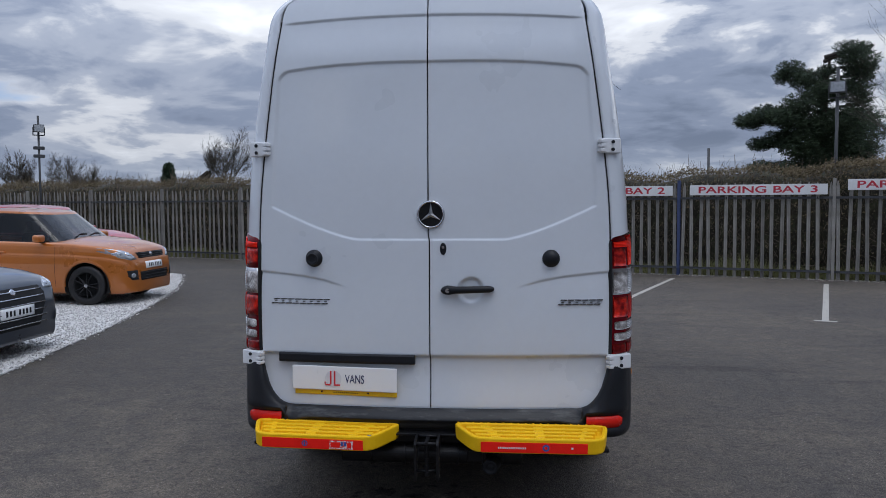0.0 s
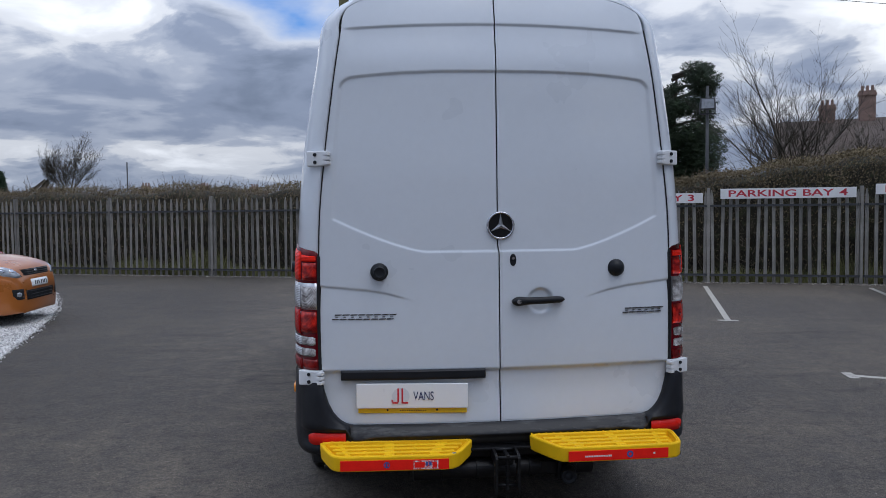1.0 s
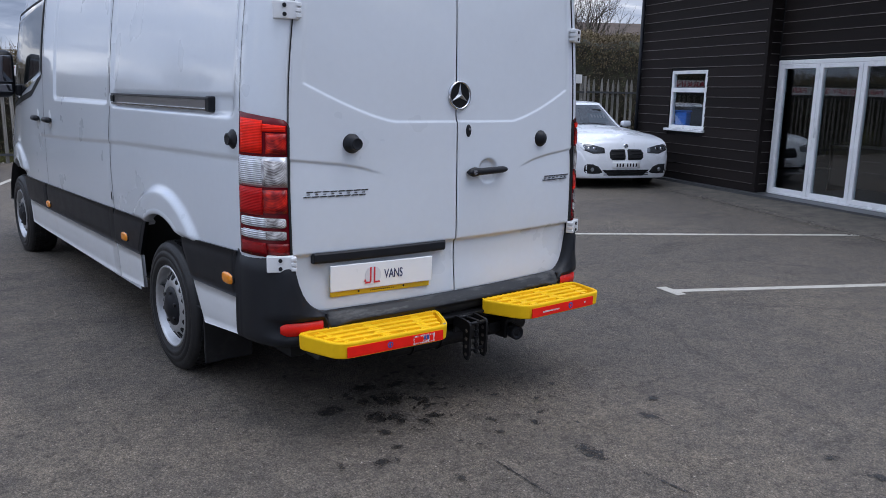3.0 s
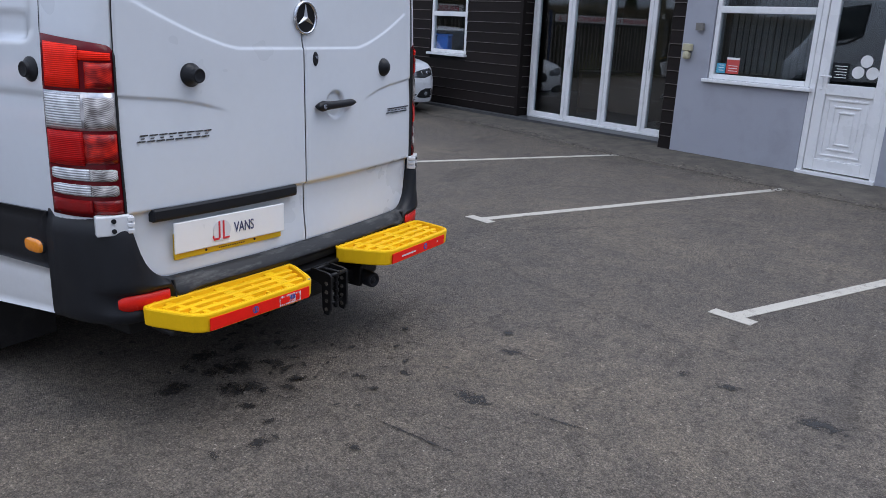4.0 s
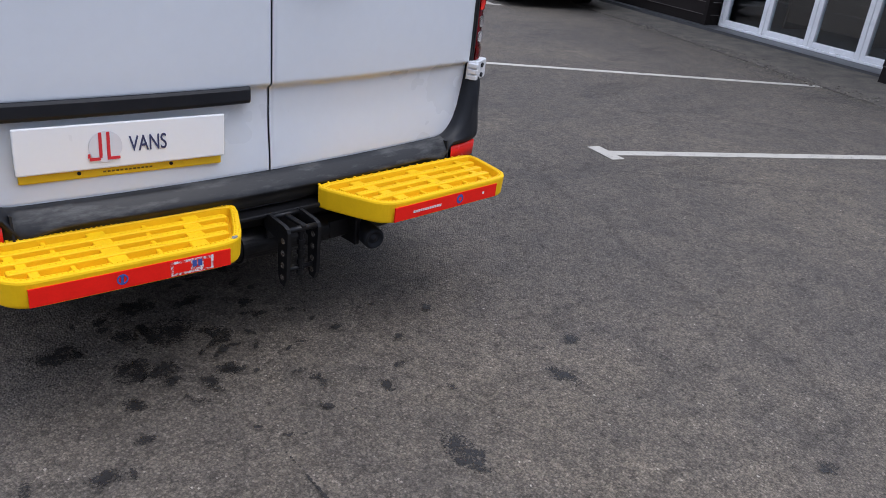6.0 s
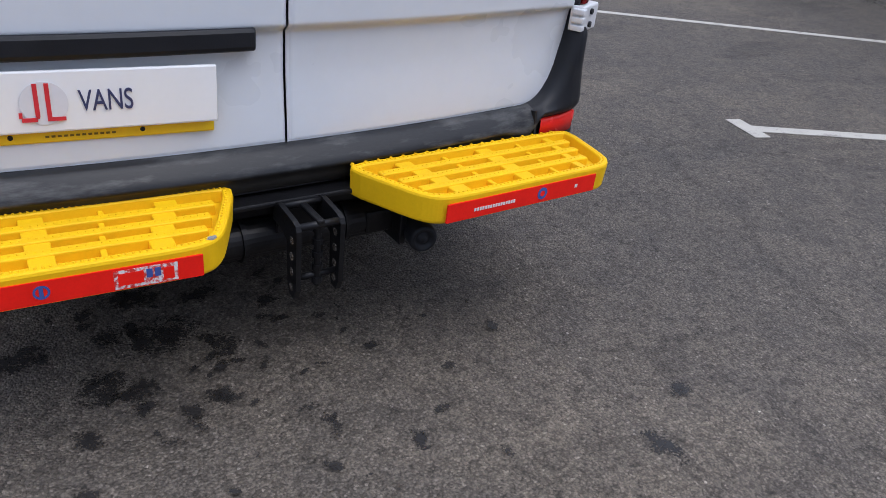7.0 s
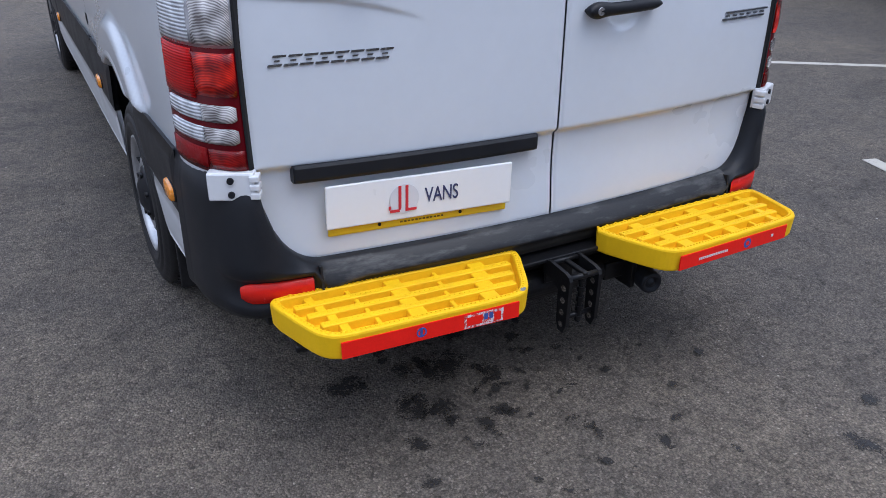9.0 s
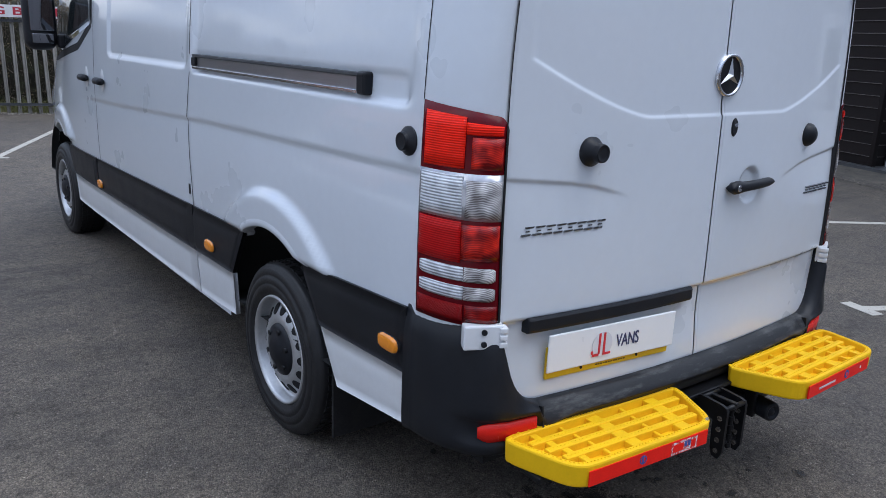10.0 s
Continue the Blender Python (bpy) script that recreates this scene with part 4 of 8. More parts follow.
def build_body():
    rows = [section(u=u) for u in np.linspace(0, 1, 13)]
    inner = rows[0].copy()
    inner[:, 1] += 0.05
    rows = [inner] + rows
    rows += [section(y=y) for y in np.concatenate([np.arange(0.325, 4.6, 0.022), np.arange(4.6, 6.18, 0.05)])]
    nose = rows[-1].copy()
    nose[:, 0] *= 0.9
    nose[:, 1] += 0.05
    rows.append(nose)
    A = np.array(rows)
    n, m = A.shape[:2]
    full = np.concatenate([A, (A * [-1, 1, 1])[:, ::-1][:, 1:]], 1)
    k = full.shape[1]
    V = full.reshape(-1, 3)
    body, screen = [], []
    for f in grid_faces(n, k):
        c = V[list(f)].mean(0)
        if min(math.hypot(c[1] - h, c[2] - HUB_Z) for h in (HUB_R, HUB_F)) < ARCH and abs(c[0]) > 0.8:
            continue
        if (c[1] < 0.35 and c[2] < 0.50) or (c[1] < 1.0 and c[2] < 0.42) or (c[1] < 0.92 and c[2] < 0.45 - 0.13 * (c[1] - 0.36)):
            continue
        if 4.98 < c[1] < 5.70 and c[2] > roof_top(c[1]) - 0.20:
            screen.append(f)
        else:
            body.append(f)
    body.append(tuple((n - 1) * k + j for j in range(k)))

    def used(faces):
        ids = sorted({i for f in faces for i in f})
        at = {i: j for j, i in enumerate(ids)}
        return V[ids], [tuple(at[i] for i in f) for f in faces]
    put("body", *used(body), M_WHITE, van, True)
    sv, sf = used(screen)
    put("windscreen", sv, outward(sv, sf, (0, 4.5, 1.2)), M_CARGLASS, van, True, "dark tinted windscreen")
    # floor and wheel wells
    bm = bmesh.new()
    box(bm, (-0.86, 0.12, 0.36), (0.86, 6.0, 0.44))
    part("underbody", bm, M_UNDER, van, "black underbody")
    for s in (-1, 1):
        for h in (HUB_R, HUB_F):
            prof = [(0.55, s * 0.975), (0.55, s * 0.60), (0.0, s * 0.60)]
            Vw, Fw = lathe(prof, 28)
            Vw = [(x, y + h, max(z + HUB_Z, 0.43)) for x, y, z in Vw]
            put("wheel_well", Vw, Fw, M_UNDER, van, True, "black wheel well")
            # rolled lip of the arch
            L = []
            for a in np.linspace(0.93, math.pi - 0.93, 61):
                ca, sa_ = math.cos(a), math.sin(a)
                for r, o in ((ARCH - 0.012, -0.05), (ARCH - 0.012, -0.002), (ARCH - 0.008, 0.003), (ARCH + 0.008, 0.004), (ARCH + 0.026, -0.003)):
                    yy, zz = h + r * ca, HUB_Z + r * sa_
                    L.append((s * (float(side_x(yy, min(max(zz, 0.33), 2.4))) + o), yy, zz))
            put("arch_lip", L, grid_faces(61, 5), M_WHITE, van, True)


build_body()


def door_point(x, z, off=0.0):
    """A point on the doors' outer face, stood off by off."""
    return (x, float(y_rear(x, z) + door_relief(np.array([x]), np.array([z]))[0]) - off, z)


def door_relief(x, z):
    """How far the doors' face lies in from its plain form."""
    ax = np.abs(x)
    zt = 2.282 - 0.03 * (ax / 0.72) ** 3
    zb = 1.405 + 0.17 * np.clip((ax - 0.36) / 0.46, 0, 2) ** 1.35
    xs = 0.812 - 0.075 * np.maximum(0, z - 1.67)
    q = np.minimum(np.minimum((zt - z) * 1.0, (z - zb) * 1.0), (xs - ax) * 0.55)
    corner = np.hypot(np.maximum(0.06 - (zt - z), 0), np.maximum(0.06 - (xs - ax), 0))
    q = np.minimum(q, 0.06 - corner)
    d = (0.0045 + 0.0045 * smooth01((z - 1.8) / 0.3)) * smooth01(q / 0.009)
    d += 0.008 * smooth01((2.512 - 0.02 * (ax / 0.7) ** 2 - z) / 0.010) * smooth01((z - 2.30) / 0.16) * smooth01((0.76 - ax) / 0.08)
    d += 0.020 * smooth01((0.842 - z) / 0.022) * (0.3 + 0.7 * smooth01((z - 0.56) / 0.2))
    zs = np.interp(ax, [0.40, 0.446, 0.55, 0.645, 0.90], [1.165, 1.186, 1.214, 1.231, 1.257])
    d += 0.008 * smooth01((zs - z) / 0.011) * np.exp(-np.maximum(zs - z, 0) / 0.09) * smooth01((ax - 0.40) / 0.16)
    r = np.hypot(x - 0.197, z - 1.163)
    d += 0.016 * smooth01((0.066 - r) / 0.016)
    return d


def rear_door(s):
    """One rear door; s is -1 or 1 for its side."""
    nu, nv = 104, 400
    z_lo, z_hi = 0.572, 2.664
    u, v = np.meshgrid(np.linspace(0, 1, nu), np.linspace(0, 1, nv))
    z0 = z_lo + v * (z_hi - z_lo)
    x = u * door_w(z0)
    # round the two outer corners
    z = z0.copy()
    for at_top, r in ((False, 0.15), (True, 0.13)):
        edge = door_w(np.array(z_hi if at_top else z_lo))
        a = np.clip((x - (edge - r)) / r, 0, 1)
        b = np.clip(((z0 - (z_hi - r)) if at_top else ((z_lo + r) - z0)) / r, 0, 1)
        m = (a > 0) & (b > 0)
        aa, bb = a * np.sqrt(1 - b * b / 2), b * np.sqrt(1 - a * a / 2)
        x = np.where(m, x + (aa - a) * r, x)
        z = np.where(m, z + (bb - b) * r * (1 if at_top else -1), z)
    z = np.where(v > 0.9, z - (v - 0.9) / 0.1 * 0.014 * (x / 0.7) ** 2, z)
    z = np.where(v > 0.9, z + (v - 0.9) / 0.1 * 0.006, z)
    # the meeting edge jogs a little beside the badge and at the lower crease
    jog = np.interp(z, [0.5, 0.80, 0.86, 1.40, 1.44, 2.7], [-0.004, -0.004, -0.006, -0.006, -0.012, -0.012])
    x = s * np.maximum(x, 0) + jog * (1 - u) + s * 0.0028
    y = y_rear(x, z) + door_relief(x, z)
    edge_in = np.minimum(np.minimum(u, 1 - u) * nu, np.minimum(v, 1 - v) * nv)
    y = y + np.where(edge_in < 0.5, 0.004, 0.0)
    P = np.stack([x, y, z], 2)
    V = P.reshape(-1, 3)
    F = grid_faces(nv, nu)
    ring = [j for j in range(nu)] + [i * nu + nu - 1 for i in range(1, nv)] + [(nv - 1) * nu + j for j in range(nu - 2, -1, -1)] + [i * nu for i in range(nv - 2, 0, -1)]
    back = V[ring] + [0, 0.045, 0]
    o = len(V)
    V = np.concatenate([V, back])
    k = len(ring)
    F += [(ring[i], ring[(i + 1) % k], o + (i + 1) % k, o + i) for i in range(k)]
    return put("rear_door", V, F, M_WHITE, van, True, "white rear door with a pressed upper panel")


door_l, door_r = rear_door(-1), rear_door(1)
# black sheets added behind the doors so that the gaps look dark
bm = bmesh.new()
for hw, z0, z1, y in ((0.87, 0.5, 1.7, 0.125), (0.77, 1.7, 2.3, 0.135), (0.66, 2.3, 2.62, 0.21)):
    box(bm, (-hw, y, z0), (hw, y + 0.015, z1))
part("door_seal", bm, M_SEAM, van, "black backing sheet that darkens the door gaps")


def tilt_out(p, n=(0, -1, 0)):
    """A pose at p whose z axis points out of the rear face, and x to the right."""
    return Matrix.Translation(p) @ pose(0, 0, 0, 90, 0, 0)


def emblem():
    m = tilt_out(door_point(0.002, 1.533, 0.0))
    e = new("badge")
    e.parent = door_l
    e.matrix_basis = m
    V, F = lathe([(0.0, 0.006), (0.062, 0.006), (0.066, 0.002), (0.066, -0.01)], 40, "z")
    put("badge_disc", V, F, M_BLACK, e, False, "black disc")
    V, F = lathe([(0.058, 0.006), (0.060, 0.013), (0.066, 0.013), (0.069, 0.005), (0.069, -0.01)], 40, "z")
    put("badge_ring", V, F, M_CHROME, e, True, "chrome ring")
    bm = bmesh.new()
    for k in range(3):
        a = math.pi / 2 + k * 2 * math.pi / 3
        c = bm.verts.new((0, 0, 0.02))
        tip = bm.verts.new((0.058 * math.cos(a), 0.058 * math.sin(a), 0.008))
        l, r = (bm.verts.new((0.012 * math.cos(a + q), 0.012 * math.sin(a + q), 0.007)) for q in (math.pi / 3, -math.pi / 3))
        bm.faces.new((c, l, tip))
        bm.faces.new((c, tip, r))
    part("badge_spokes", bm, material("satin_chrome", (0.42, 0.43, 0.45), 0.45, metal=0.85, var=0.04, bump=0), e, "three chrome spokes")


emblem()


def sensor_cap(m, parent, reach=1.0, domed=False):
    """A round lock housing: a flared base with a stubby barrel, or a plain dome."""
    prof = [(0.043, -0.02), (0.043, 0.006), (0.041, 0.010), (0.037, 0.013), (0.031, 0.026), (0.0285, 0.029), (0.0275, 0.031), (0.027, 0.046), (0.026, 0.0495), (0.0235, 0.0505), (0.022, 0.049), (0.010, 0.0487), (0.0, 0.0487)]
    if domed:
        prof = [(0.043, -0.02), (0.043, 0.005), (0.041, 0.009), (0.036, 0.016), (0.029, 0.023), (0.020, 0.029), (0.010, 0.032), (0.0, 0.033)]
    V, F = lathe([(r, z * reach if z > 0 else z) for r, z in prof], 32, "z")
    ob = put("lock_cap", V, F, M_BLACKPL, parent, True, "black plastic lock housing")
    ob.matrix_basis = m
    return ob


for s, d in ((-1, door_l), (1, door_r)):
    sensor_cap(tilt_out(door_point(s * 0.588, 1.316)), d, 1.0, s > 0)
sensor_cap(pose(-float(side_x(0.365, 1.325)), 0.365, 1.325, 0, -90, 0), van, 0.6)


def lock_and_handle():
    m = tilt_out(door_point(0.062, 1.365))
    V, F = lathe([(0.0, 0.006), (0.013, 0.006), (0.016, 0.002), (0.016, -0.01)], 20, "z")
    ob = put("lock_plate", [(x, y * 1.9, z) for x, y, z in V], F, M_BLACKPL, door_r, False, "black oval lock plate")
    ob.matrix_basis = m
    V, F = lathe([(0.0, 0.009), (0.007, 0.009), (0.008, 0.0)], 14, "z")
    k = put("lock_barrel", V, F, M_CHROME, ob)
    k.matrix_basis = pose(0, 0.008, 0.001)
    # a bar handle over its cup
    P = []
    xs = np.concatenate([[0.052, 0.0525, 0.054, 0.057], np.linspace(0.063, 0.301, 23), [0.307, 0.310, 0.3115, 0.312]])
    for x in xs:
        t = (x - 0.052) / 0.26
        hgt = (0.0165 + 0.006 * math.exp(-((t - 0.12) / 0.10) ** 2)) * (1 - abs(2 * t - 1) ** 10) ** 0.5 * (1.0 - 0.12 * t) + 0.002
        out = 0.028 + 0.012 * math.sin(math.pi * t)
        yb = float(y_rear(x, 1.163))
        for k in range(12):
            a = 2 * math.pi * k / 12
            P.append((x, yb - out * 0.62 - 0.016 * math.cos(a), 1.163 + hgt * math.sin(a) + 0.006 * t))
    h = put("door_handle", P, grid_faces(31, 12, True) + [tuple(reversed(range(12))), tuple(range(30 * 12, 31 * 12))], M_BLACKPL, door_r, True, "black bar handle with a lock")
    rod_part("keyhole", (0.085, float(y_rear(0.08, 1.16)) - 0.036, 1.163), (0.085, float(y_rear(0.08, 1.16)) - 0.032, 1.163), 0.011, M_CHROME, h)
    for x in (0.085, 0.285):
        rod_part("handle_foot", (x, float(y_rear(x, 1.16)) + 0.012, 1.165), (x, float(y_rear(x, 1.16)) - 0.02, 1.165), 0.014, M_BLACKPL, h)


lock_and_handle()


def badge_bars(x0, x1, z, h, letters, parent):
    """Chrome model badge as slim slanted bars."""
    w = (x1 - x0) / letters
    bm = bmesh.new()
    for i in range(letters):
        a = x0 + i * w
        for lo, hi, zl, zh in ((0.06, 0.94, 0.80, 1.0), (0.02, 0.90, 0.0, 0.20), (0.30, 0.66, 0.42, 0.57)):
            xa, xb = a + lo * w, a + hi * w
            za, zb = z - h / 2 + zl * h, z - h / 2 + zh * h
            sl = 0.55
            y = float(y_rear(a, z) + door_relief(np.array([a]), np.array([z]))[0])
            vs = [bm.verts.new((x + sl * (zq - z), yy, zq)) for yy in (y - 0.005, y + 0.004) for x, zq in ((xa, za), (xb, za), (xb, zb), (xa, zb))]
            for f in ((0, 1, 2, 3), (7, 6, 5, 4), (0, 4, 5, 1), (1, 5, 6, 2), (2, 6, 7, 3), (3, 7, 4, 0)):
                bm.faces.new([vs[k] for k in f])
    part("badge_lettering", bm, M_BADGE, parent, "chrome model badge")


M_BADGE = material("dull_chrome_badge", (0.20, 0.205, 0.215), 0.25, metal=0.9, var=0.3, scale=60, bump=0)
badge_bars(-0.812, -0.512, 1.099, 0.026, 8, door_l)
badge_bars(0.628, 0.838, 1.101, 0.026, 6, door_r)


M_BARS = material("dark_olive_print", (0.16, 0.10, 0.01), 0.5, var=0.1, bump=0)


def plate_group():
    V = []
    xs = np.concatenate([[-0.780, -0.776], np.linspace(-0.766, -0.094, 23), [-0.084, -0.080]])
    prof = [(0.03, 0.792), (-0.004, 0.791), (-0.011, 0.795), (-0.014, 0.803), (-0.013, 0.832), (-0.008, 0.839), (0.03, 0.840)]
    for i, x in enumerate(xs):
        k = 0.55 if i in (0, len(xs) - 1) else (0.9 if i in (1, len(xs) - 2) else 1.0)
        V += [(x, float(y_rear(x, 0.815)) + o * (k if o < 0 else 1), 0.8155 + (z - 0.8155) * (0.9 + 0.1 * k)) for o, z in prof]
    n = len(prof)
    F = [tuple(reversed(f)) for f in grid_faces(len(xs), n, True)] + [tuple(range(n)), tuple(reversed(range((len(xs) - 1) * n, len(xs) * n)))]
    bar = put("plate_lamp_bar", V, outward(V, F, (-0.43, 0.02, 0.8155)), M_BLACKPL, door_l, False, "black plastic bar over the plate")
    m = pose(-0.437, float(y_rear(-0.437, 0.70)) + 0.006, 0.70, 0, 0.6, -4.6)
    bm = bmesh.new()
    box(bm, (-0.262, -0.002, -0.074), (0.266, 0.008, 0.03), 0.004)
    y = part("number_plate", bm, M_YPLATE, door_l, "yellow number plate mostly covered")
    y.matrix_basis = m
    for i in range(12):
        hbox("plate_bar", (-0.06 + i * 0.011, -0.0035, -0.0625), (-0.06 + i * 0.011 + 0.007, -0.0015, -0.0585), M_BARS, y)
    for x in (-0.12, 0.12):
        rod_part("screw", (x, -0.004, -0.058), (x, 0.0, -0.058), 0.005, M_BLACKPL, y, n=10)
    bm = bmesh.new()
    box(bm, (-0.27, -0.018, -0.046), (0.27, -0.012, 0.075), 0.004)
    c = part("dealer_plate", bm, M_WHITEPLATE, door_l, "white plastic cover board with red and blue marks")
    c.matrix_basis = m
    rod_part("mark_disc", (-0.055, -0.0205, 0.013), (-0.055, -0.0195, 0.013), 0.042, material("pale_grey_print", (0.70, 0.70, 0.72), 0.4, var=0.04, bump=0), c, n=32)
    M_PRINTRED = material("red_print", (0.62, 0.03, 0.04), 0.4, var=0.04, bump=0)
    M_PRINTBLUE = material("navy_print", (0.045, 0.05, 0.12), 0.4, var=0.04, bump=0)
    bm = bmesh.new()
    # two angular strokes with a common foot line
    for lo, hi in (((-0.072, -0.022, -0.012), (-0.064, -0.0208, 0.052)), ((-0.096, -0.022, -0.022), (-0.069, -0.0208, -0.014)), ((-0.100, -0.022, -0.014), (-0.094, -0.0208, -0.003)), ((-0.071, -0.022, -0.016), (-0.065, -0.0208, -0.010)),
                   ((-0.052, -0.022, -0.022), (-0.044, -0.0208, 0.052)), ((-0.044, -0.022, -0.022), (-0.020, -0.0208, -0.0145))):
        box(bm, lo, hi)
    part("mark_red", bm, M_PRINTRED, c, "red printed mark")
    word = lettering("VANS", 0.060, pose(0.055, -0.0190, 0.012, 90, 0, 0), M_PRINTBLUE, c, 0.0012, 0.66, 0.0002)
    word.name = "printed_word"


plate_group()


def hinge(s, z, wide):
    """A white bolted hinge across the gap between door and body corner."""
    xe = float(door_w(z))
    h = new("hinge")
    h.parent = van
    yb = float(y_rear(xe, z))
    h.matrix_basis = pose(s * (xe + 0.02 + 1.2 * wide), yb - 0.002, z, 0, 0, s * 26)
    bm = bmesh.new()
    a = 0.05 + wide
    lo, hi = (-0.045, a) if s > 0 else (-a, 0.045)
    box(bm, (lo, -0.010, -0.036), (hi, 0.03, 0.036), 0.005)
    part("hinge_plate", bm, M_DIRTYWHITE, h)
    k = -0.045 * s
    bm = bmesh.new()
    for dz in (-0.022, 0.0, 0.022):
        box(bm, (k - 0.012, -0.016, dz - 0.008), (k + 0.012, 0.02, dz + 0.008), 0.003)
    part("hinge_knuckle", bm, M_DIRTYWHITE, h)
    for dz in (-0.018, 0.018):
        rod_part("hinge_bolt", (s * 0.012, -0.016, dz), (s * 0.012, -0.008, dz), 0.0085, M_BLACKPL, h, n=12)


for s in (-1, 1):
    hinge(s, 1.863, 0.01)
    hinge(s, 0.806, 0.02)


# tail lamps that wrap round the corner
def ribbed(name, color, rough=0.25, ribs=260.0, spec=0.22, sideways=False, low=0.62):
    m = bpy.data.materials.new(name)
    m.use_nodes = True
    nt = m.node_tree
    b = nt.nodes["Principled BSDF"]
    b.inputs["Roughness"].default_value, b.inputs["Specular IOR Level"].default_value = rough, spec
    b.inputs["Coat Weight"].default_value, b.inputs["Coat Roughness"].default_value = 0.05, 0.04
    co = tex_coord(nt)
    wv = nd(nt, "ShaderNodeTexWave", Scale=ribs / 6.283, Distortion=0.0)
    wv.wave_type, wv.bands_direction = "BANDS", "X" if sideways else "Z"
    nt.links.new(co, wv.inputs["Vector"])
    n = nd(nt, "ShaderNodeTexNoise", Scale=24.0, Detail=2.0)
    nt.links.new(co, n.inputs["Vector"])
    # light and shade of the ribs painted as stripes, on top of the bump
    r = ramp(nt, [(0.3, tuple(c * low for c in color)), (0.75, color)])
    nt.links.new(math_node(nt, "ADD", math_node(nt, "MULTIPLY", wv.outputs["Fac"], 0.45), math_node(nt, "MULTIPLY", n.outputs["Fac"], 0.6)), r.inputs[0])
    nt.links.new(r.outputs[0], b.inputs["Base Color"])
    bp = nd(nt, "ShaderNodeBump", Strength=0.5, Distance=0.002)
    nt.links.new(wv.outputs["Fac"], bp.inputs["Height"])
    nt.links.new(bp.outputs[0], b.inputs["Normal"])
    return m


def faceted(name, dark, bright, scale=26.0, rough=0.12, lines=0.14):
    """A moulded lens of small prisms: their dark and bright glints painted into the colour."""
    m = bpy.data.materials.new(name)
    m.use_nodes = True
    nt = m.node_tree
    b = nt.nodes["Principled BSDF"]
    b.inputs["Roughness"].default_value, b.inputs["Coat Weight"].default_value, b.inputs["Coat Roughness"].default_value = rough, 0.1, 0.04
    b.inputs["Specular IOR Level"].default_value = 0.25
    co = tex_coord(nt)
    n = nd(nt, "ShaderNodeTexNoise", Scale=scale, Detail=1.5, Roughness=0.5)
    nt.links.new(co, n.inputs["Vector"])
    # fine prism lines that bend round the bulb's place
    wv = nd(nt, "ShaderNodeTexWave", Scale=95.0, Distortion=5.0, Detail=1.0)
    wv.inputs["Detail Scale"].default_value = 0.35
    wv.wave_type, wv.bands_direction = "BANDS", "DIAGONAL"
    nt.links.new(co, wv.inputs["Vector"])
    f = math_node(nt, "ADD", math_node(nt, "MULTIPLY", wv.outputs["Fac"], lines), n.outputs["Fac"])
    r = ramp(nt, [(0.44, dark), (0.62 + lines * 0.5, tuple((a + b) / 2 for a, b in zip(dark, bright))), (0.74 + lines * 0.8, bright)])
    nt.links.new(f, r.inputs[0])
    nt.links.new(r.outputs[0], b.inputs["Base Color"])
    bp = nd(nt, "ShaderNodeBump", Strength=0.3, Distance=0.001)
    nt.links.new(wv.outputs["Fac"], bp.inputs["Height"])
    nt.links.new(bp.outputs[0], b.inputs["Normal"])
    return m


M_LRED = ribbed("bright_red_lens", (0.96, 0.020, 0.006), ribs=300, spec=0.10, low=0.68)
M_LREDMID = ribbed("plain_red_lens", (0.50, 0.006, 0.006), ribs=300, spec=0.10, low=0.66)
M_LRED2 = faceted("deep_red_lens", (0.14, 0.004, 0.005), (0.90, 0.03, 0.012))
M_LDARK = material("dark_red_lens", (0.105, 0.0022, 0.006), 0.2, var=0.15, scale=20, bump=0.02, spec=0.18)
M_LDARK2 = faceted("lower_red_lens", (0.07, 0.001, 0.002), (0.34, 0.008, 0.006))
M_REFLECTOR = material("reflector_red", (0.66, 0.016, 0.008), 0.25, var=0.15, scale=14, fine_scale=260, bump=0.1, bump_dist=0.001, coat=0.15, spec=0.2)
M_LCLEAR = ribbed("clear_lens", (0.80, 0.82, 0.85), 0.12, 230, 0.6, False, 0.30)
M_LCLEAR2 = faceted("clear_lens_reflector", (0.13, 0.115, 0.11), (0.78, 0.76, 0.74), lines=0.34)
M_LSILVER = material("lamp_silver_surround", (0.42, 0.42, 0.44), 0.2, metal=0.4, var=0.2, scale=30, bump=0, coat=0.8)
M_LREDLOW = ribbed("low_red_lens", (0.26, 0.003, 0.004), ribs=900, spec=0.12, low=0.7)
M_AMBER = material("amber_lens", (0.80, 0.26, 0.01), 0.2, var=0.12, scale=40, bump=0.05, coat=0.5)


def corner_point(s, z, u, off):
    """A point of the rounded rear corner; u runs from the door's edge (0) to the side (1)."""
    ex, ox = float(door_w(z)) + 0.006, float(half_w(z))
    ey = float(y_rear(ex, z))
    a = u * math.pi / 2
    x, y = ex + (ox - ex) * math.sin(a), ey + (0.30 - ey) * (1 - math.cos(a))
    nx, ny = math.sin(a) * (0.30 - ey) + 0.0, -math.cos(a) * (ox - ex)
    q = math.hypot(nx, ny)
    return (s * (x + off * nx / q), y + off * ny / q, z)


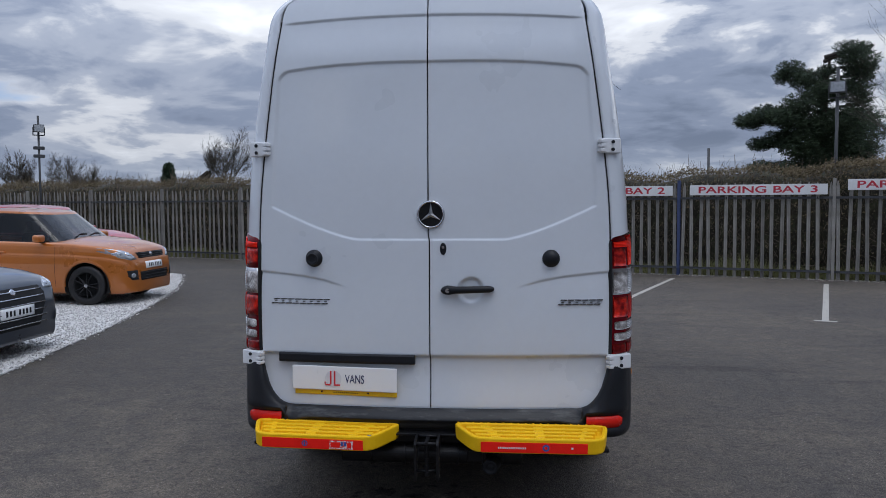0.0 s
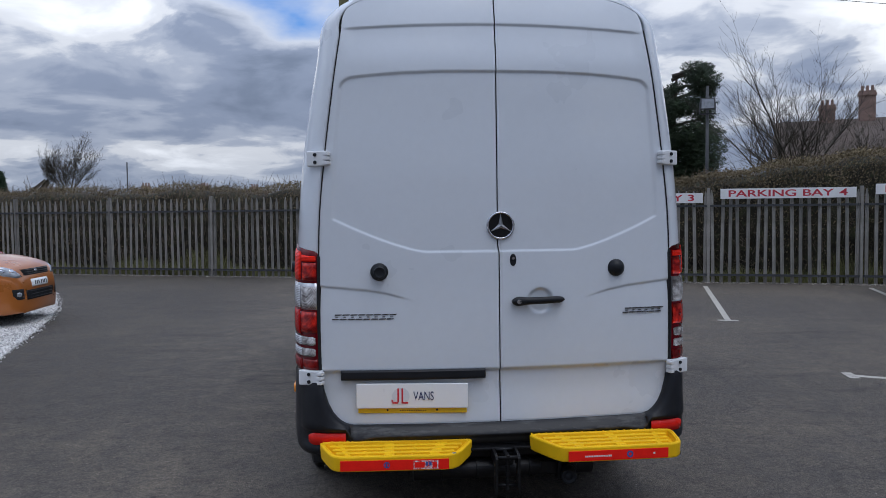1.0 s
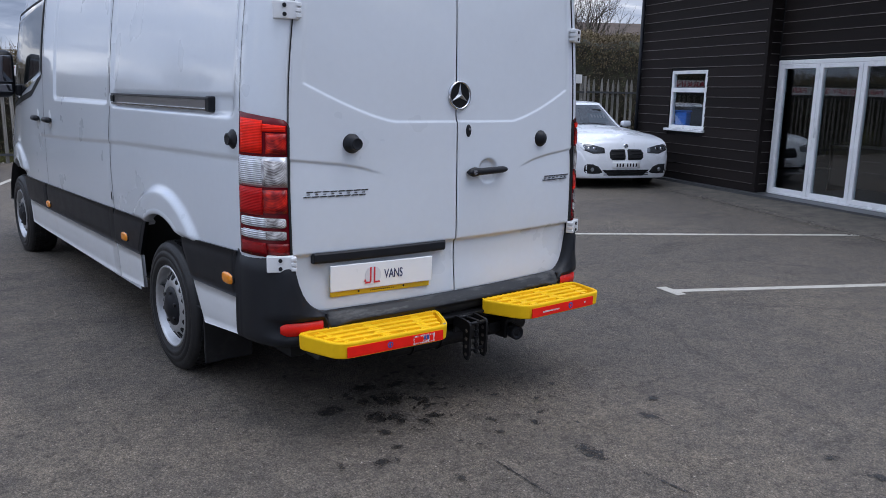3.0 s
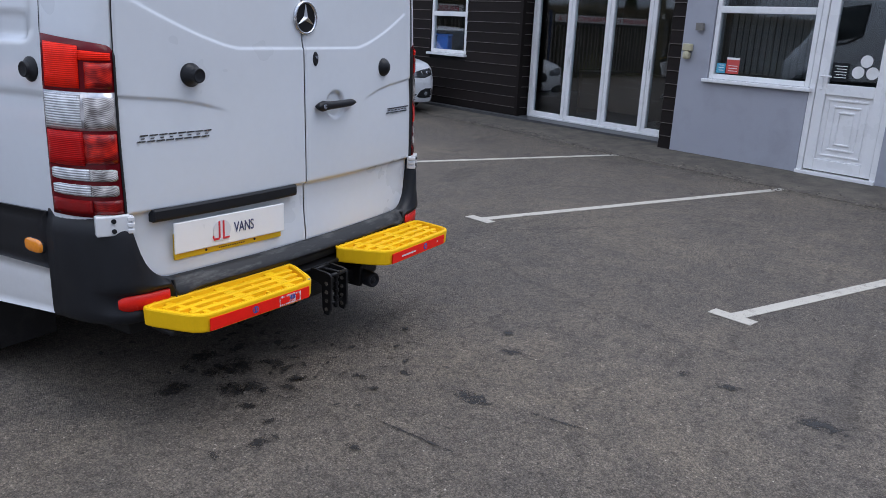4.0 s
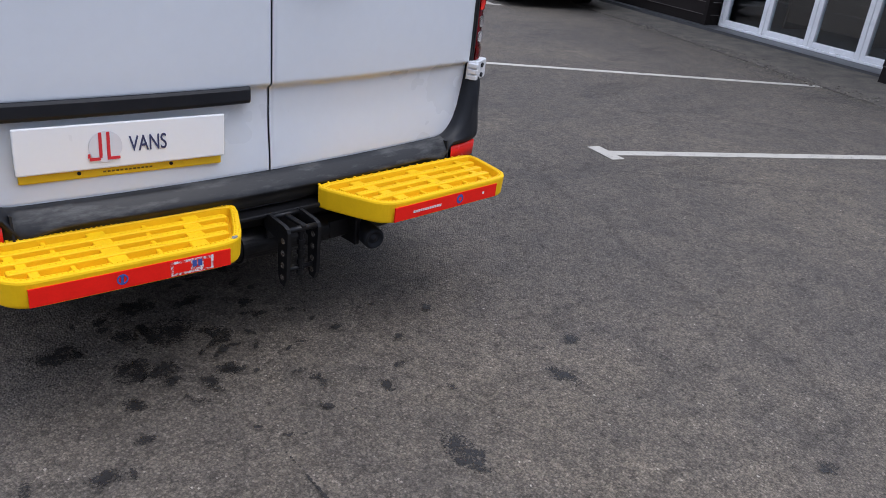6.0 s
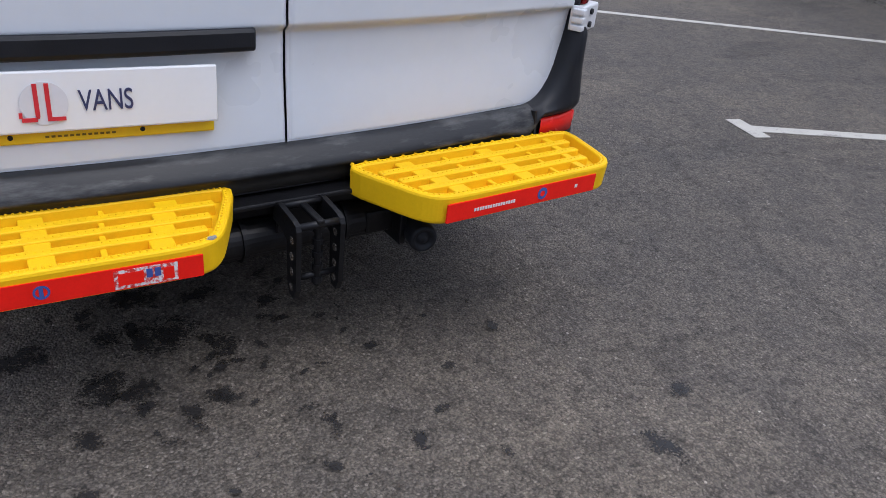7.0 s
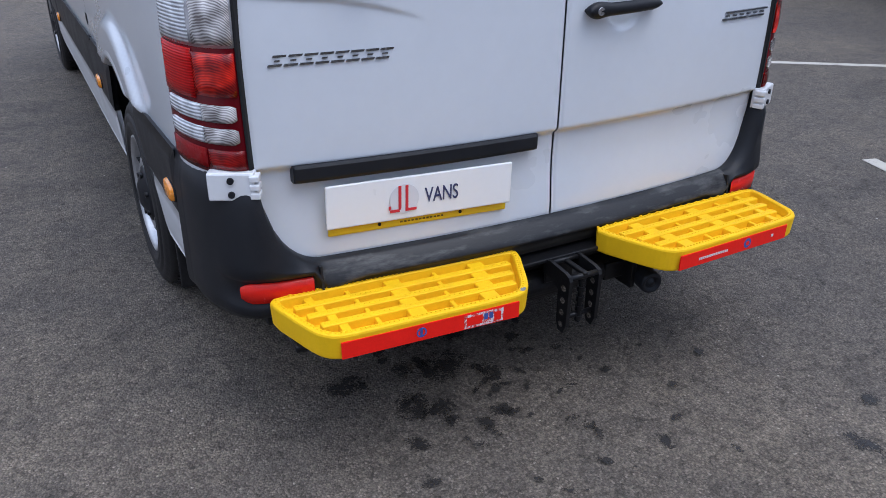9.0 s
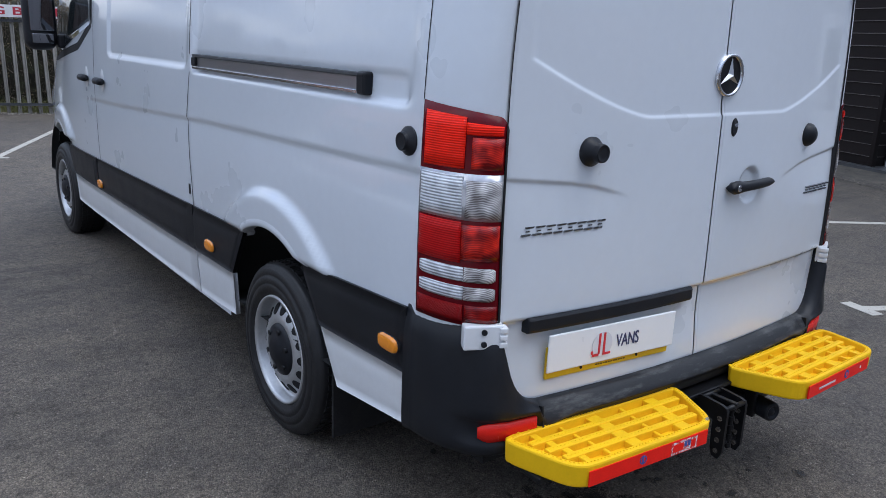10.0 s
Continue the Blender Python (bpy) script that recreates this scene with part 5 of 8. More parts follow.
def corner_patch(name, s, z0, z1, u0, u1, off, mat, parent, label="", slant=0.0, nz=8, nu=12, depth=0.02, ends="", round_top=0.0):
    """ends: i or o where the inner or the outer end of the patch is rounded off."""
    V = []
    for i in range(nz):
        for j in range(nu):
            u = u0 + (u1 - u0) * j / (nu - 1)
            drop = round_top * (1 - math.sqrt(max(0.0, 1 - (max(0.0, 0.14 - u) / 0.17) ** 2)))
            z = z0 + (z1 + slant * u - drop - z0) * i / (nz - 1)
            near = min(j if "i" in ends else 9, nu - 1 - j if "o" in ends else 9)
            if near < 2:
                zm = (z0 + z1) / 2
                z = zm + (z - zm) * (0.72, 0.95)[near]
            e = 1.0 if 0 < i < nz - 1 and 0 < j < nu - 1 else 0.75
            V.append(corner_point(s, z, u, off * e if off > 0.004 else off))
    F = grid_faces(nz, nu)
    if s > 0:
        F = [tuple(reversed(f)) for f in F]
    ring = list(range(nu)) + [i * nu + nu - 1 for i in range(1, nz)] + [(nz - 1) * nu + j for j in range(nu - 2, -1, -1)] + [i * nu for i in range(nz - 2, 0, -1)]
    o = len(V)
    for r in ring:
        x, y, z = V[r]
        V.append((x - s * depth * 0.6, y + depth * 0.6, z))
    k = len(ring)
    F += [(ring[i], o + i, o + (i + 1) % k, ring[(i + 1) % k]) for i in range(k)]
    return put(name, V, F, mat, parent, True, label)


def tail_lamp(s):
    t = corner_patch("tail_lamp", s, 0.832, 1.415, 0.02, 0.985, 0.006, M_LDARK, van, "red and clear tail lamp wrapped round the corner", slant=0.035, nz=16, nu=28, round_top=0.05)
    corner_patch("lamp_surround", s, 1.136, 1.264, 0.030, 0.975, 0.0100, M_LSILVER, t, "silver surround of the clear lens", 0.0, 4, 14)
    # outer half, inner half, and what the inner half holds
    for z0, z1, u0, u1, mat, sl, ends in ((1.276, 1.402, 0.50, 0.93, M_LRED, 0.025, ""), (1.368, 1.392, 0.075, 0.495, M_LRED, 0.018, ""), (1.276, 1.362, 0.06, 0.43, M_LRED2, 0.0, ""),
                                          (1.142, 1.256, 0.50, 0.95, M_LCLEAR, 0.0, ""), (1.142, 1.246, 0.055, 0.47, M_LCLEAR2, 0.0, ""),
                                          (1.014, 1.130, 0.50, 0.95, M_LREDMID, 0.0, ""), (1.024, 1.124, 0.055, 0.495, M_LRED2, 0.0, ""),
                                          (0.962, 1.003, 0.46, 0.93, M_LCLEAR, 0.0, "o"), (0.962, 1.003, 0.09, 0.455, M_LCLEAR2, 0.0, "i"),
                                          (0.908, 0.947, 0.46, 0.93, M_LCLEAR, 0.0, "o"), (0.908, 0.947, 0.09, 0.455, M_LCLEAR2, 0.0, "i"),
                                          (0.845, 0.893, 0.46, 0.95, M_LREDLOW, 0.0, ""), (0.845, 0.893, 0.055, 0.44, M_LDARK2, 0.0, "")):
        corner_patch("lens", s, z0, z1, u0, u1, 0.0125, mat, t, "", sl, 5, 10, ends=ends)
    # black edge beside the door
    corner_patch("lamp_gasket", s, 0.83, 1.412, -0.014, 0.026, 0.0095, M_SEAM, t, "black gasket", 0.0, 16, 6, round_top=0.05)
    # thin black strip standing in for the shaded door gap above the lamp
    corner_patch("door_gap", s, 1.37, 2.50, -0.013, 0.006, 0.0022, M_SEAM, van, "", 0.0, 60, 3, 0.004)


for s in (-1, 1):
    tail_lamp(s)


# rear bumper, one sweep round the back with raised corners
def bumper():
    path = [(x, float(y_rear(x, 0.5)), 0.0, -1.0) for x in np.linspace(-0.88, 0.88, 89)]
    right = []
    for u in np.linspace(0.08, 1.0, 18):
        x, y, _ = corner_point(1, 0.6, u, 0.0)
        x2, y2, _ = corner_point(1, 0.6, u, 0.1)
        right.append((x, y, (x2 - x) / 0.1, (y2 - y) / 0.1))
    right.append((1.0, 0.335, 1.0, 0.0))
    left = [(-x, y, -nx, ny) for x, y, nx, ny in reversed(right)]
    pts = left + path + right
    # a sloping ledge over a crease along the middle
    middle = [(0.0, 0.0), (0.02, 0.50), (0.08, 0.74), (0.28, 0.78), (0.42, 0.84), (0.48, 0.97), (0.52, 1.0), (0.56, 0.985), (0.68, 0.80), (0.84, 0.52), (0.95, 0.30), (1.0, 0.10)]
    NR = len(middle)

    def stand(x):
        ax = abs(x)
        return 0.050 if ax < 0.86 else 0.050 - 0.030 * min(1, (ax - 0.86) / 0.10)
    V = []
    for x, y, nx, ny in pts:
        ax = abs(x)
        top = 0.572
        if ax > 0.70:
            t = min(1, (ax - 0.70) / 0.17)
            top = 0.572 + 0.268 * (1 - math.sqrt(max(0, 1 - t ** 2.4)))
        if ax > 0.875:
            top = 0.840
        bot = 0.475 - 0.045 * float(smooth01(np.array((ax - 0.60) / 0.15)))
        out = stand(x)
        f = float(smooth01(np.array((ax - 0.735) / 0.012)))
        # at the corners a rounded shelf runs out over a shallow bay for the reflector
        w = 1.0 - float(smooth01(np.array((y - 0.085) / 0.08)))
        zc = min(0.566, top - 0.010)
        up = [zc + (top - zc) * q for q in (0.10, 0.35, 0.70, 1.0)]
        corner = [(bot, 0.0), (bot + 0.004, 0.6), (bot + 0.02, 0.92), (0.478, 1.0), (0.485, 1.0 - 0.24 * w), (0.545, 1.0 - 0.20 * w), (zc - 0.012, 1.0 + 0.06 * w), (zc, 1.0 + 0.24 * w)]
        corner += list(zip(up, (1.0 + 0.20 * w, 0.98, 0.90, 0.12)))
        for (v, o), (cz, co) in zip(middle, corner):
            z = (bot + (top - bot) * v) * (1 - f) + cz * f
            q = out * (o * (1 - f) + co * f)
            V.append((x + nx * q, y + ny * q, z))
        V.append((x - nx * 0.06, y - ny * 0.06, top - 0.004))
        V.append((x - nx * 0.06, y - ny * 0.06, bot))
    k = NR + 2
    F = [tuple(reversed(f)) for f in grid_faces(len(pts), k, True)]
    F += [tuple(range(k)), tuple(reversed(range((len(pts) - 1) * k, len(pts) * k)))]
    b = put("rear_bumper", V, F, [M_BUMPER, M_BLACKPL, M_BUMPERLOW], van, True, "scuffed black plastic rear bumper")
    for i, p in enumerate(b.data.polygons):
        p.material_index = 1 if abs(p.center.x) > 0.745 else (0 if 5 <= i % k < NR else 2)
    for s in (-1, 1):
        V = []
        bay = [(x, y, nx, ny) for x, y, nx, ny in path[50:] + right if 0.747 < x < 0.927]
        for j, (x, y, nx, ny) in enumerate(bay):
            tip = 0.55 if j == len(bay) - 1 else (0.85 if j == len(bay) - 2 else 1.0)
            for h, o in ((-0.030, 0.70), (-0.028, 0.96), (0.0, 1.0), (0.027, 0.98), (0.029, 0.72)):
                q = stand(x) * o
                V.append((s * (x + nx * q), y + ny * q, 0.5145 + h * tip))
        put("reflector", V, outward(V, grid_faces(len(bay), 5), (0, 0.4, 0.5145)), M_REFLECTOR, b, True, "red rear reflector")
        bm = bmesh.new()
        box(bm, (-0.003, -0.0015, -0.05), (0.003, 0.02, 0.05))
        j = part("bumper_joint", bm, M_SEAM, b)
        j.matrix_basis = pose(s * 0.738, float(y_rear(0.738, 0.5)) - 0.051, 0.52, -8, 0, 0)


bumper()


def side_patch(name, corners, off, mat, parent, label="", s=-1, nu=24, nv=6, depth=0.02, edge=0.5):
    """A piece that lies on the van's side, between four corners (y, z): lower rear, lower front, upper front, upper rear."""
    (a, b, c, d) = [np.array(p, float) for p in corners]
    V = []
    for i in range(nv):
        v = i / (nv - 1)
        for j in range(nu):
            u = j / (nu - 1)
            y, z = (a * (1 - u) + b * u) * (1 - v) + (d * (1 - u) + c * u) * v
            e = edge if i in (0, nv - 1) or j in (0, nu - 1) else 1.0
            V.append((s * (float(half_w(z)) * float(taper(y)) + off * e), y, z))
    F = grid_faces(nv, nu)
    if s > 0:
        F = [tuple(reversed(f)) for f in F]
    F = [tuple(reversed(f)) for f in F]
    ring = list(range(nu)) + [i * nu + nu - 1 for i in range(1, nv)] + [(nv - 1) * nu + j for j in range(nu - 2, -1, -1)] + [i * nu for i in range(nv - 2, 0, -1)]
    o = len(V)
    V += [(V[r][0] - s * depth, V[r][1], V[r][2]) for r in ring]
    k = len(ring)
    F += [(ring[i], o + i, o + (i + 1) % k, ring[(i + 1) % k]) for i in range(k)]
    return put(name, V, outward(V, F, (0, (a[0] + b[0]) / 2, 1.0)) if mat is M_CARGLASS else F, mat, parent, True, label)


def side_marker(s, y, z):
    """A small domed lamp with rounded ends."""
    x0 = float(half_w(z)) * float(taper(y)) + 0.020
    V = []
    n = 28
    for r, o in ((1.10, -0.004), (1.08, 0.004), (1.0, 0.005), (0.97, 0.012), (0.80, 0.0155), (0.40, 0.017)):
        for k in range(n):
            a = 2 * math.pi * k / n
            c, sn = math.cos(a), math.sin(a)
            V.append((s * (x0 + o), y + r * 0.054 * math.copysign(abs(c) ** 0.62, c), z + r * 0.026 * math.copysign(abs(sn) ** 0.72, sn)))
    F = outward(V, grid_faces(6, n, True) + [tuple(5 * n + k for k in range(n))], (s * (x0 - 0.1), y, z))
    ob = put("side_marker", V, F, [M_AMBER, M_SEAM], van, True, "amber side marker lamp")
    for p in ob.data.polygons[:2 * n]:
        p.material_index = 1


# black trim, white sill, marker lamps
for s in (-1, 1):
    for cs in (((0.345, 0.607), (0.905, 0.585), (1.04, 0.79), (0.335, 0.828)), ((1.725, 0.565), (2.185, 0.56), (2.185, 0.785), (1.565, 0.795)),
               ((2.195, 0.56), (4.03, 0.545), (4.03, 0.755), (2.195, 0.785)), ((4.04, 0.545), (4.78, 0.54), (4.90, 0.745), (4.04, 0.755))):
        side_patch("side_moulding", cs, 0.020, M_BLACKPL, van, "black plastic side moulding", s, 26, 7)
    for cs in (((0.345, 0.425), (0.805, 0.375), (0.903, 0.583), (0.345, 0.605)), ((1.74, 0.36), (2.185, 0.345), (2.185, 0.557), (1.728, 0.562)), ((2.195, 0.345), (4.80, 0.335), (4.79, 0.537), (2.195, 0.557))):
        side_patch("sill", cs, 0.012, M_DIRTYWHITE, van, "white lower sill with road grime", s, 26, 6)
    for y, z in ((0.415, 0.690), (1.95, 0.642), (3.93, 0.600)):
        side_marker(s, y, z)


def seam(points, s=-1, w=0.007):
    """A dark gap that follows the side."""
    V = []
    pts = []
    for (y0, z0), (y1, z1) in zip(points, points[1:]):
        for t in np.linspace(0, 1, 24, endpoint=False):
            pts.append((y0 + (y1 - y0) * t, z0 + (z1 - z0) * t))
    pts.append(points[-1])
    for i, (y, z) in enumerate(pts):
        a, b = pts[max(i - 1, 0)], pts[min(i + 1, len(pts) - 1)]
        dy, dz = b[0] - a[0], b[1] - a[1]
        q = math.hypot(dy, dz)
        ny, nz = -dz / q * w / 2, dy / q * w / 2
        for k, o in ((-1, 0.0012), (1, 0.0012)):
            yy, zz = y + ny * k, z + nz * k
            V.append((s * (float(side_x(yy, zz)) + o), yy, zz))
    return put("panel_gap", V, grid_faces(len(pts), 2), M_SEAM, van)


seam([(2.19, 0.56), (2.20, 0.9), (2.235, 1.2), (2.19, 1.42)])
seam([(2.19, 1.50), (2.19, 2.33)])
seam([(3.94, 0.55), (3.96, 1.0), (3.97, 2.2)])
seam([(0.302, 1.45), (0.302, 2.35)], w=0.004)
seam([(0.40, 2.335), (3.9, 2.335)], w=0.010)
seam([(0.40, 2.335), (3.9, 2.335)], 1, 0.010)
# fuel flap lock
side_patch("flap_lock", ((2.225, 0.835), (2.245, 0.835), (2.245, 0.885), (2.225, 0.885)), 0.004, M_BLACKPL, van, "small black lock", -1, 4, 4, 0.01)


def slide_rail():
    x = -float(half_w(1.46)) - 0.0
    r = new("sliding_door_rail")
    r.parent = van
    tagged(r, "aluminium sliding door rail with a black end cap")
    for z0, z1, o, mat in ((1.490, 1.502, 0.012, M_RAIL), (1.449, 1.490, 0.003, M_ALU), (1.437, 1.449, 0.014, M_CHROME)):
        bm = bmesh.new()
        box(bm, (x - o + 0.006, 0.66, z0), (x + 0.03, 2.14, z1), 0.002)
        part("rail_strip", bm, mat, r)
    bm = bmesh.new()
    box(bm, (x - 0.012, 0.610, 1.434), (x + 0.03, 0.662, 1.506), 0.010, 3)
    part("rail_end_cap", bm, M_BLACKPL, r, "black end cap")
    bm = bmesh.new()
    box(bm, (x - 0.008, 2.10, 1.450), (x + 0.03, 2.15, 1.488), 0.004)
    part("rail_roller", bm, M_SEAM, r)


slide_rail()


def side_handle(y):
    x = -float(half_w(1.29)) * float(taper(y))
    h = new("side_handle")
    h.parent = van
    tagged(h, "black grip handle over a pressed cup")
    V, F = lathe([(0.0, -0.075), (0.016, -0.072), (0.022, -0.05), (0.022, 0.05), (0.016, 0.072), (0.0, 0.075)], 14, "y")
    g = put("grip", [(a * 1.2, b, c) for a, b, c in V], F, M_BLACKPL, h, True)
    g.matrix_basis = pose(x - 0.025, y, 1.275)
    V, F = lathe([(0.0, 0.003), (0.04, 0.003), (0.05, -0.002)], 20, "x")
    c = put("cup", [(-a, b, q * 1.5) for a, b, q in V], F, M_DIRTYWHITE, h, True, "shallow pressed cup")
    c.matrix_basis = pose(x, y, 1.275)


side_handle(3.77)
side_handle(4.17)
side_patch("window", ((4.02, 1.62), (5.25, 1.36), (5.02, 2.12), (4.03, 2.20)), 0.005, M_CARGLASS, van, "black edged front door window", -1, 30, 12)
side_patch("window", ((4.02, 1.62), (5.25, 1.36), (5.02, 2.12), (4.03, 2.20)), 0.005, M_CARGLASS, van, "black edged front door window", 1, 30, 12)


def window_rubber(s):
    loop = [(4.02, 1.62), (4.38, 1.47), (5.25, 1.36), (5.02, 2.12), (4.03, 2.20), (4.02, 1.62)]
    seam(loop, s, 0.05)


window_rubber(-1)
window_rubber(1)


def mirror(s):
    m = thing("door_mirror", pose(s * 1.12, 4.86, 1.63), "", "")
    m.parent = van
    bm = bmesh.new()
    box(bm, (-0.108, -0.045, -0.205), (0.108, 0.12, 0.20), 0.075, 6)
    ob = part("mirror_housing", bm, M_BLACKPL, m, "black plastic mirror housing", True)
    ob.data.polygons.foreach_set("use_smooth", [True] * len(ob.data.polygons))
    hb = bmesh.new()
    box(hb, (-0.078, -0.050, -0.07), (0.078, -0.042, 0.150), 0.003)
    # dark base colour stands in for dark surroundings in the reflection
    part("mirror_glass", hb, material("dimmed_mirror", (0.22, 0.23, 0.25), 0.03, metal=1.0, var=0.01, bump=0), m, "mirror glass")
    hb = bmesh.new()
    box(hb, (-0.070, -0.050, -0.155), (0.070, -0.042, -0.09), 0.003)
    part("mirror_glass", hb, bpy.data.materials["dimmed_mirror"], m, "lower wide angle mirror glass")
    bm = bmesh.new()
    x0, x1 = (-0.24, -0.10) if s > 0 else (0.10, 0.24)
    box(bm, (x0, -0.03, -0.19), (x1, 0.06, -0.09), 0.02, 3)
    part("mirror_arm", bm, M_BLACKPL, m, "black mirror arm")


mirror(-1)
mirror(1)

# brake lamp on the roof's rear edge
bm = bmesh.new()
box(bm, (-0.185, 0.094, 2.682), (0.185, 0.24, 2.720), 0.012, 3)
part("high_brake_lamp", bm, M_LDARK, van, "dark red high brake lamp")


# ---- wheels ----
def van_wheel(s, y):
    w = new("wheel")
    w.parent = van
    w.matrix_basis = pose(s * 0.988, y, HUB_Z, 0, 0, 0 if s > 0 else 180)
    R = TYRE_R
    V, F = lathe([(0.220, -0.012), (0.230, -0.004), (0.238, 0.004), (0.246, 0.004), (0.250, 0.009), (0.272, 0.012), (0.276, 0.0085), (0.281, 0.0085), (0.285, 0.012), (0.306, 0.008), (0.310, 0.003), (0.316, 0.003), (0.321, 0.005), (R - 0.022, -0.003), (R - 0.014, -0.012), (R - 0.008, -0.014), (R - 0.003, -0.028), (R, -0.05), (R, -0.20), (R - 0.02, -0.228), (0.25, -0.23), (0.22, -0.22)], 56)
    tyre = put("tyre", V, F, M_TYRE, w, True, "worn black tyre")
    bm = bmesh.new()
    for k in range(64):
        a = 2 * math.pi * k / 64
        for x0, x1 in ((-0.062, -0.038), (-0.105, -0.075), (-0.15, -0.118)):
            box(bm, (x0, -0.0115, R - 0.004), (x1, 0.0115, R + 0.004), 0, 2, Matrix.Rotation(a + (0.02 if x0 < -0.1 else 0), 4, "X"))
    part("tread", bm, M_TYRE, tyre)
    V, F = lathe([(0.231, -0.010), (0.228, 0.002), (0.220, 0.004), (0.214, -0.012), (0.208, -0.040), (0.201, -0.052), (0.190, -0.046), (0.162, -0.024), (0.138, -0.012), (0.120, -0.008), (0.108, -0.016), (0.06, -0.020), (0.0, -0.020)], 56)
    rim = put("rim", V, F, M_STEEL, w, True, "silver pressed steel rim")
    # slots are black ovals laid on the rim in place of shaded openings
    for k in range(16):
        a = 2 * math.pi * k / 16
        V, F = lathe([(0.0, 0.0015), (0.0205, 0.0012), (0.0215, -0.012)], 16)
        o = put("rim_slot", [(x, yy, z * 1.35) for x, yy, z in V], F, M_SEAM, rim) if k == 0 else new("rim_slot", slot_mesh)
        if k == 0:
            slot_mesh = o.data
        o.parent = rim
        o.matrix_basis = Matrix.Rotation(a, 4, "X") @ pose(-0.0292, 0, 0.170, 0, 0, 0) @ Matrix.Rotation(radians(-33), 4, "Y")
    V, F = lathe([(0.0, 0.022), (0.038, 0.022), (0.060, 0.012), (0.088, 0.0), (0.106, -0.006), (0.113, -0.02)], 32)
    put("hub_cap", V, F, M_BLACKPL, w, True, "dark plastic hub cap")
    for k in range(6):
        a = 2 * math.pi * k / 6 + 0.3
        rod_part("wheel_bolt", (-0.012, 0.083 * math.cos(a), 0.083 * math.sin(a)), (0.010, 0.083 * math.cos(a), 0.083 * math.sin(a)), 0.011, M_BLACK, rim, n=8)


for s in (-1, 1):
    for y in (HUB_R, HUB_F):
        van_wheel(s, y)
for s in (-1, 1):
    bm = bmesh.new()
    box(bm, (min(s * 0.70, s * 0.965), HUB_R - 0.425, 0.13), (max(s * 0.70, s * 0.965), HUB_R - 0.413, 0.50), 0.004, 2)
    part("mud_flap", bm, M_TYRE, van, "black rubber mud flap")
bm = bmesh.new()
rod(bm, (-0.8, HUB_R, HUB_Z), (0.8, HUB_R, HUB_Z), 0.06)
box(bm, (-0.16, HUB_R - 0.16, 0.22), (0.16, HUB_R + 0.16, 0.48), 0.06)
part("rear_axle", bm, M_UNDER, van)


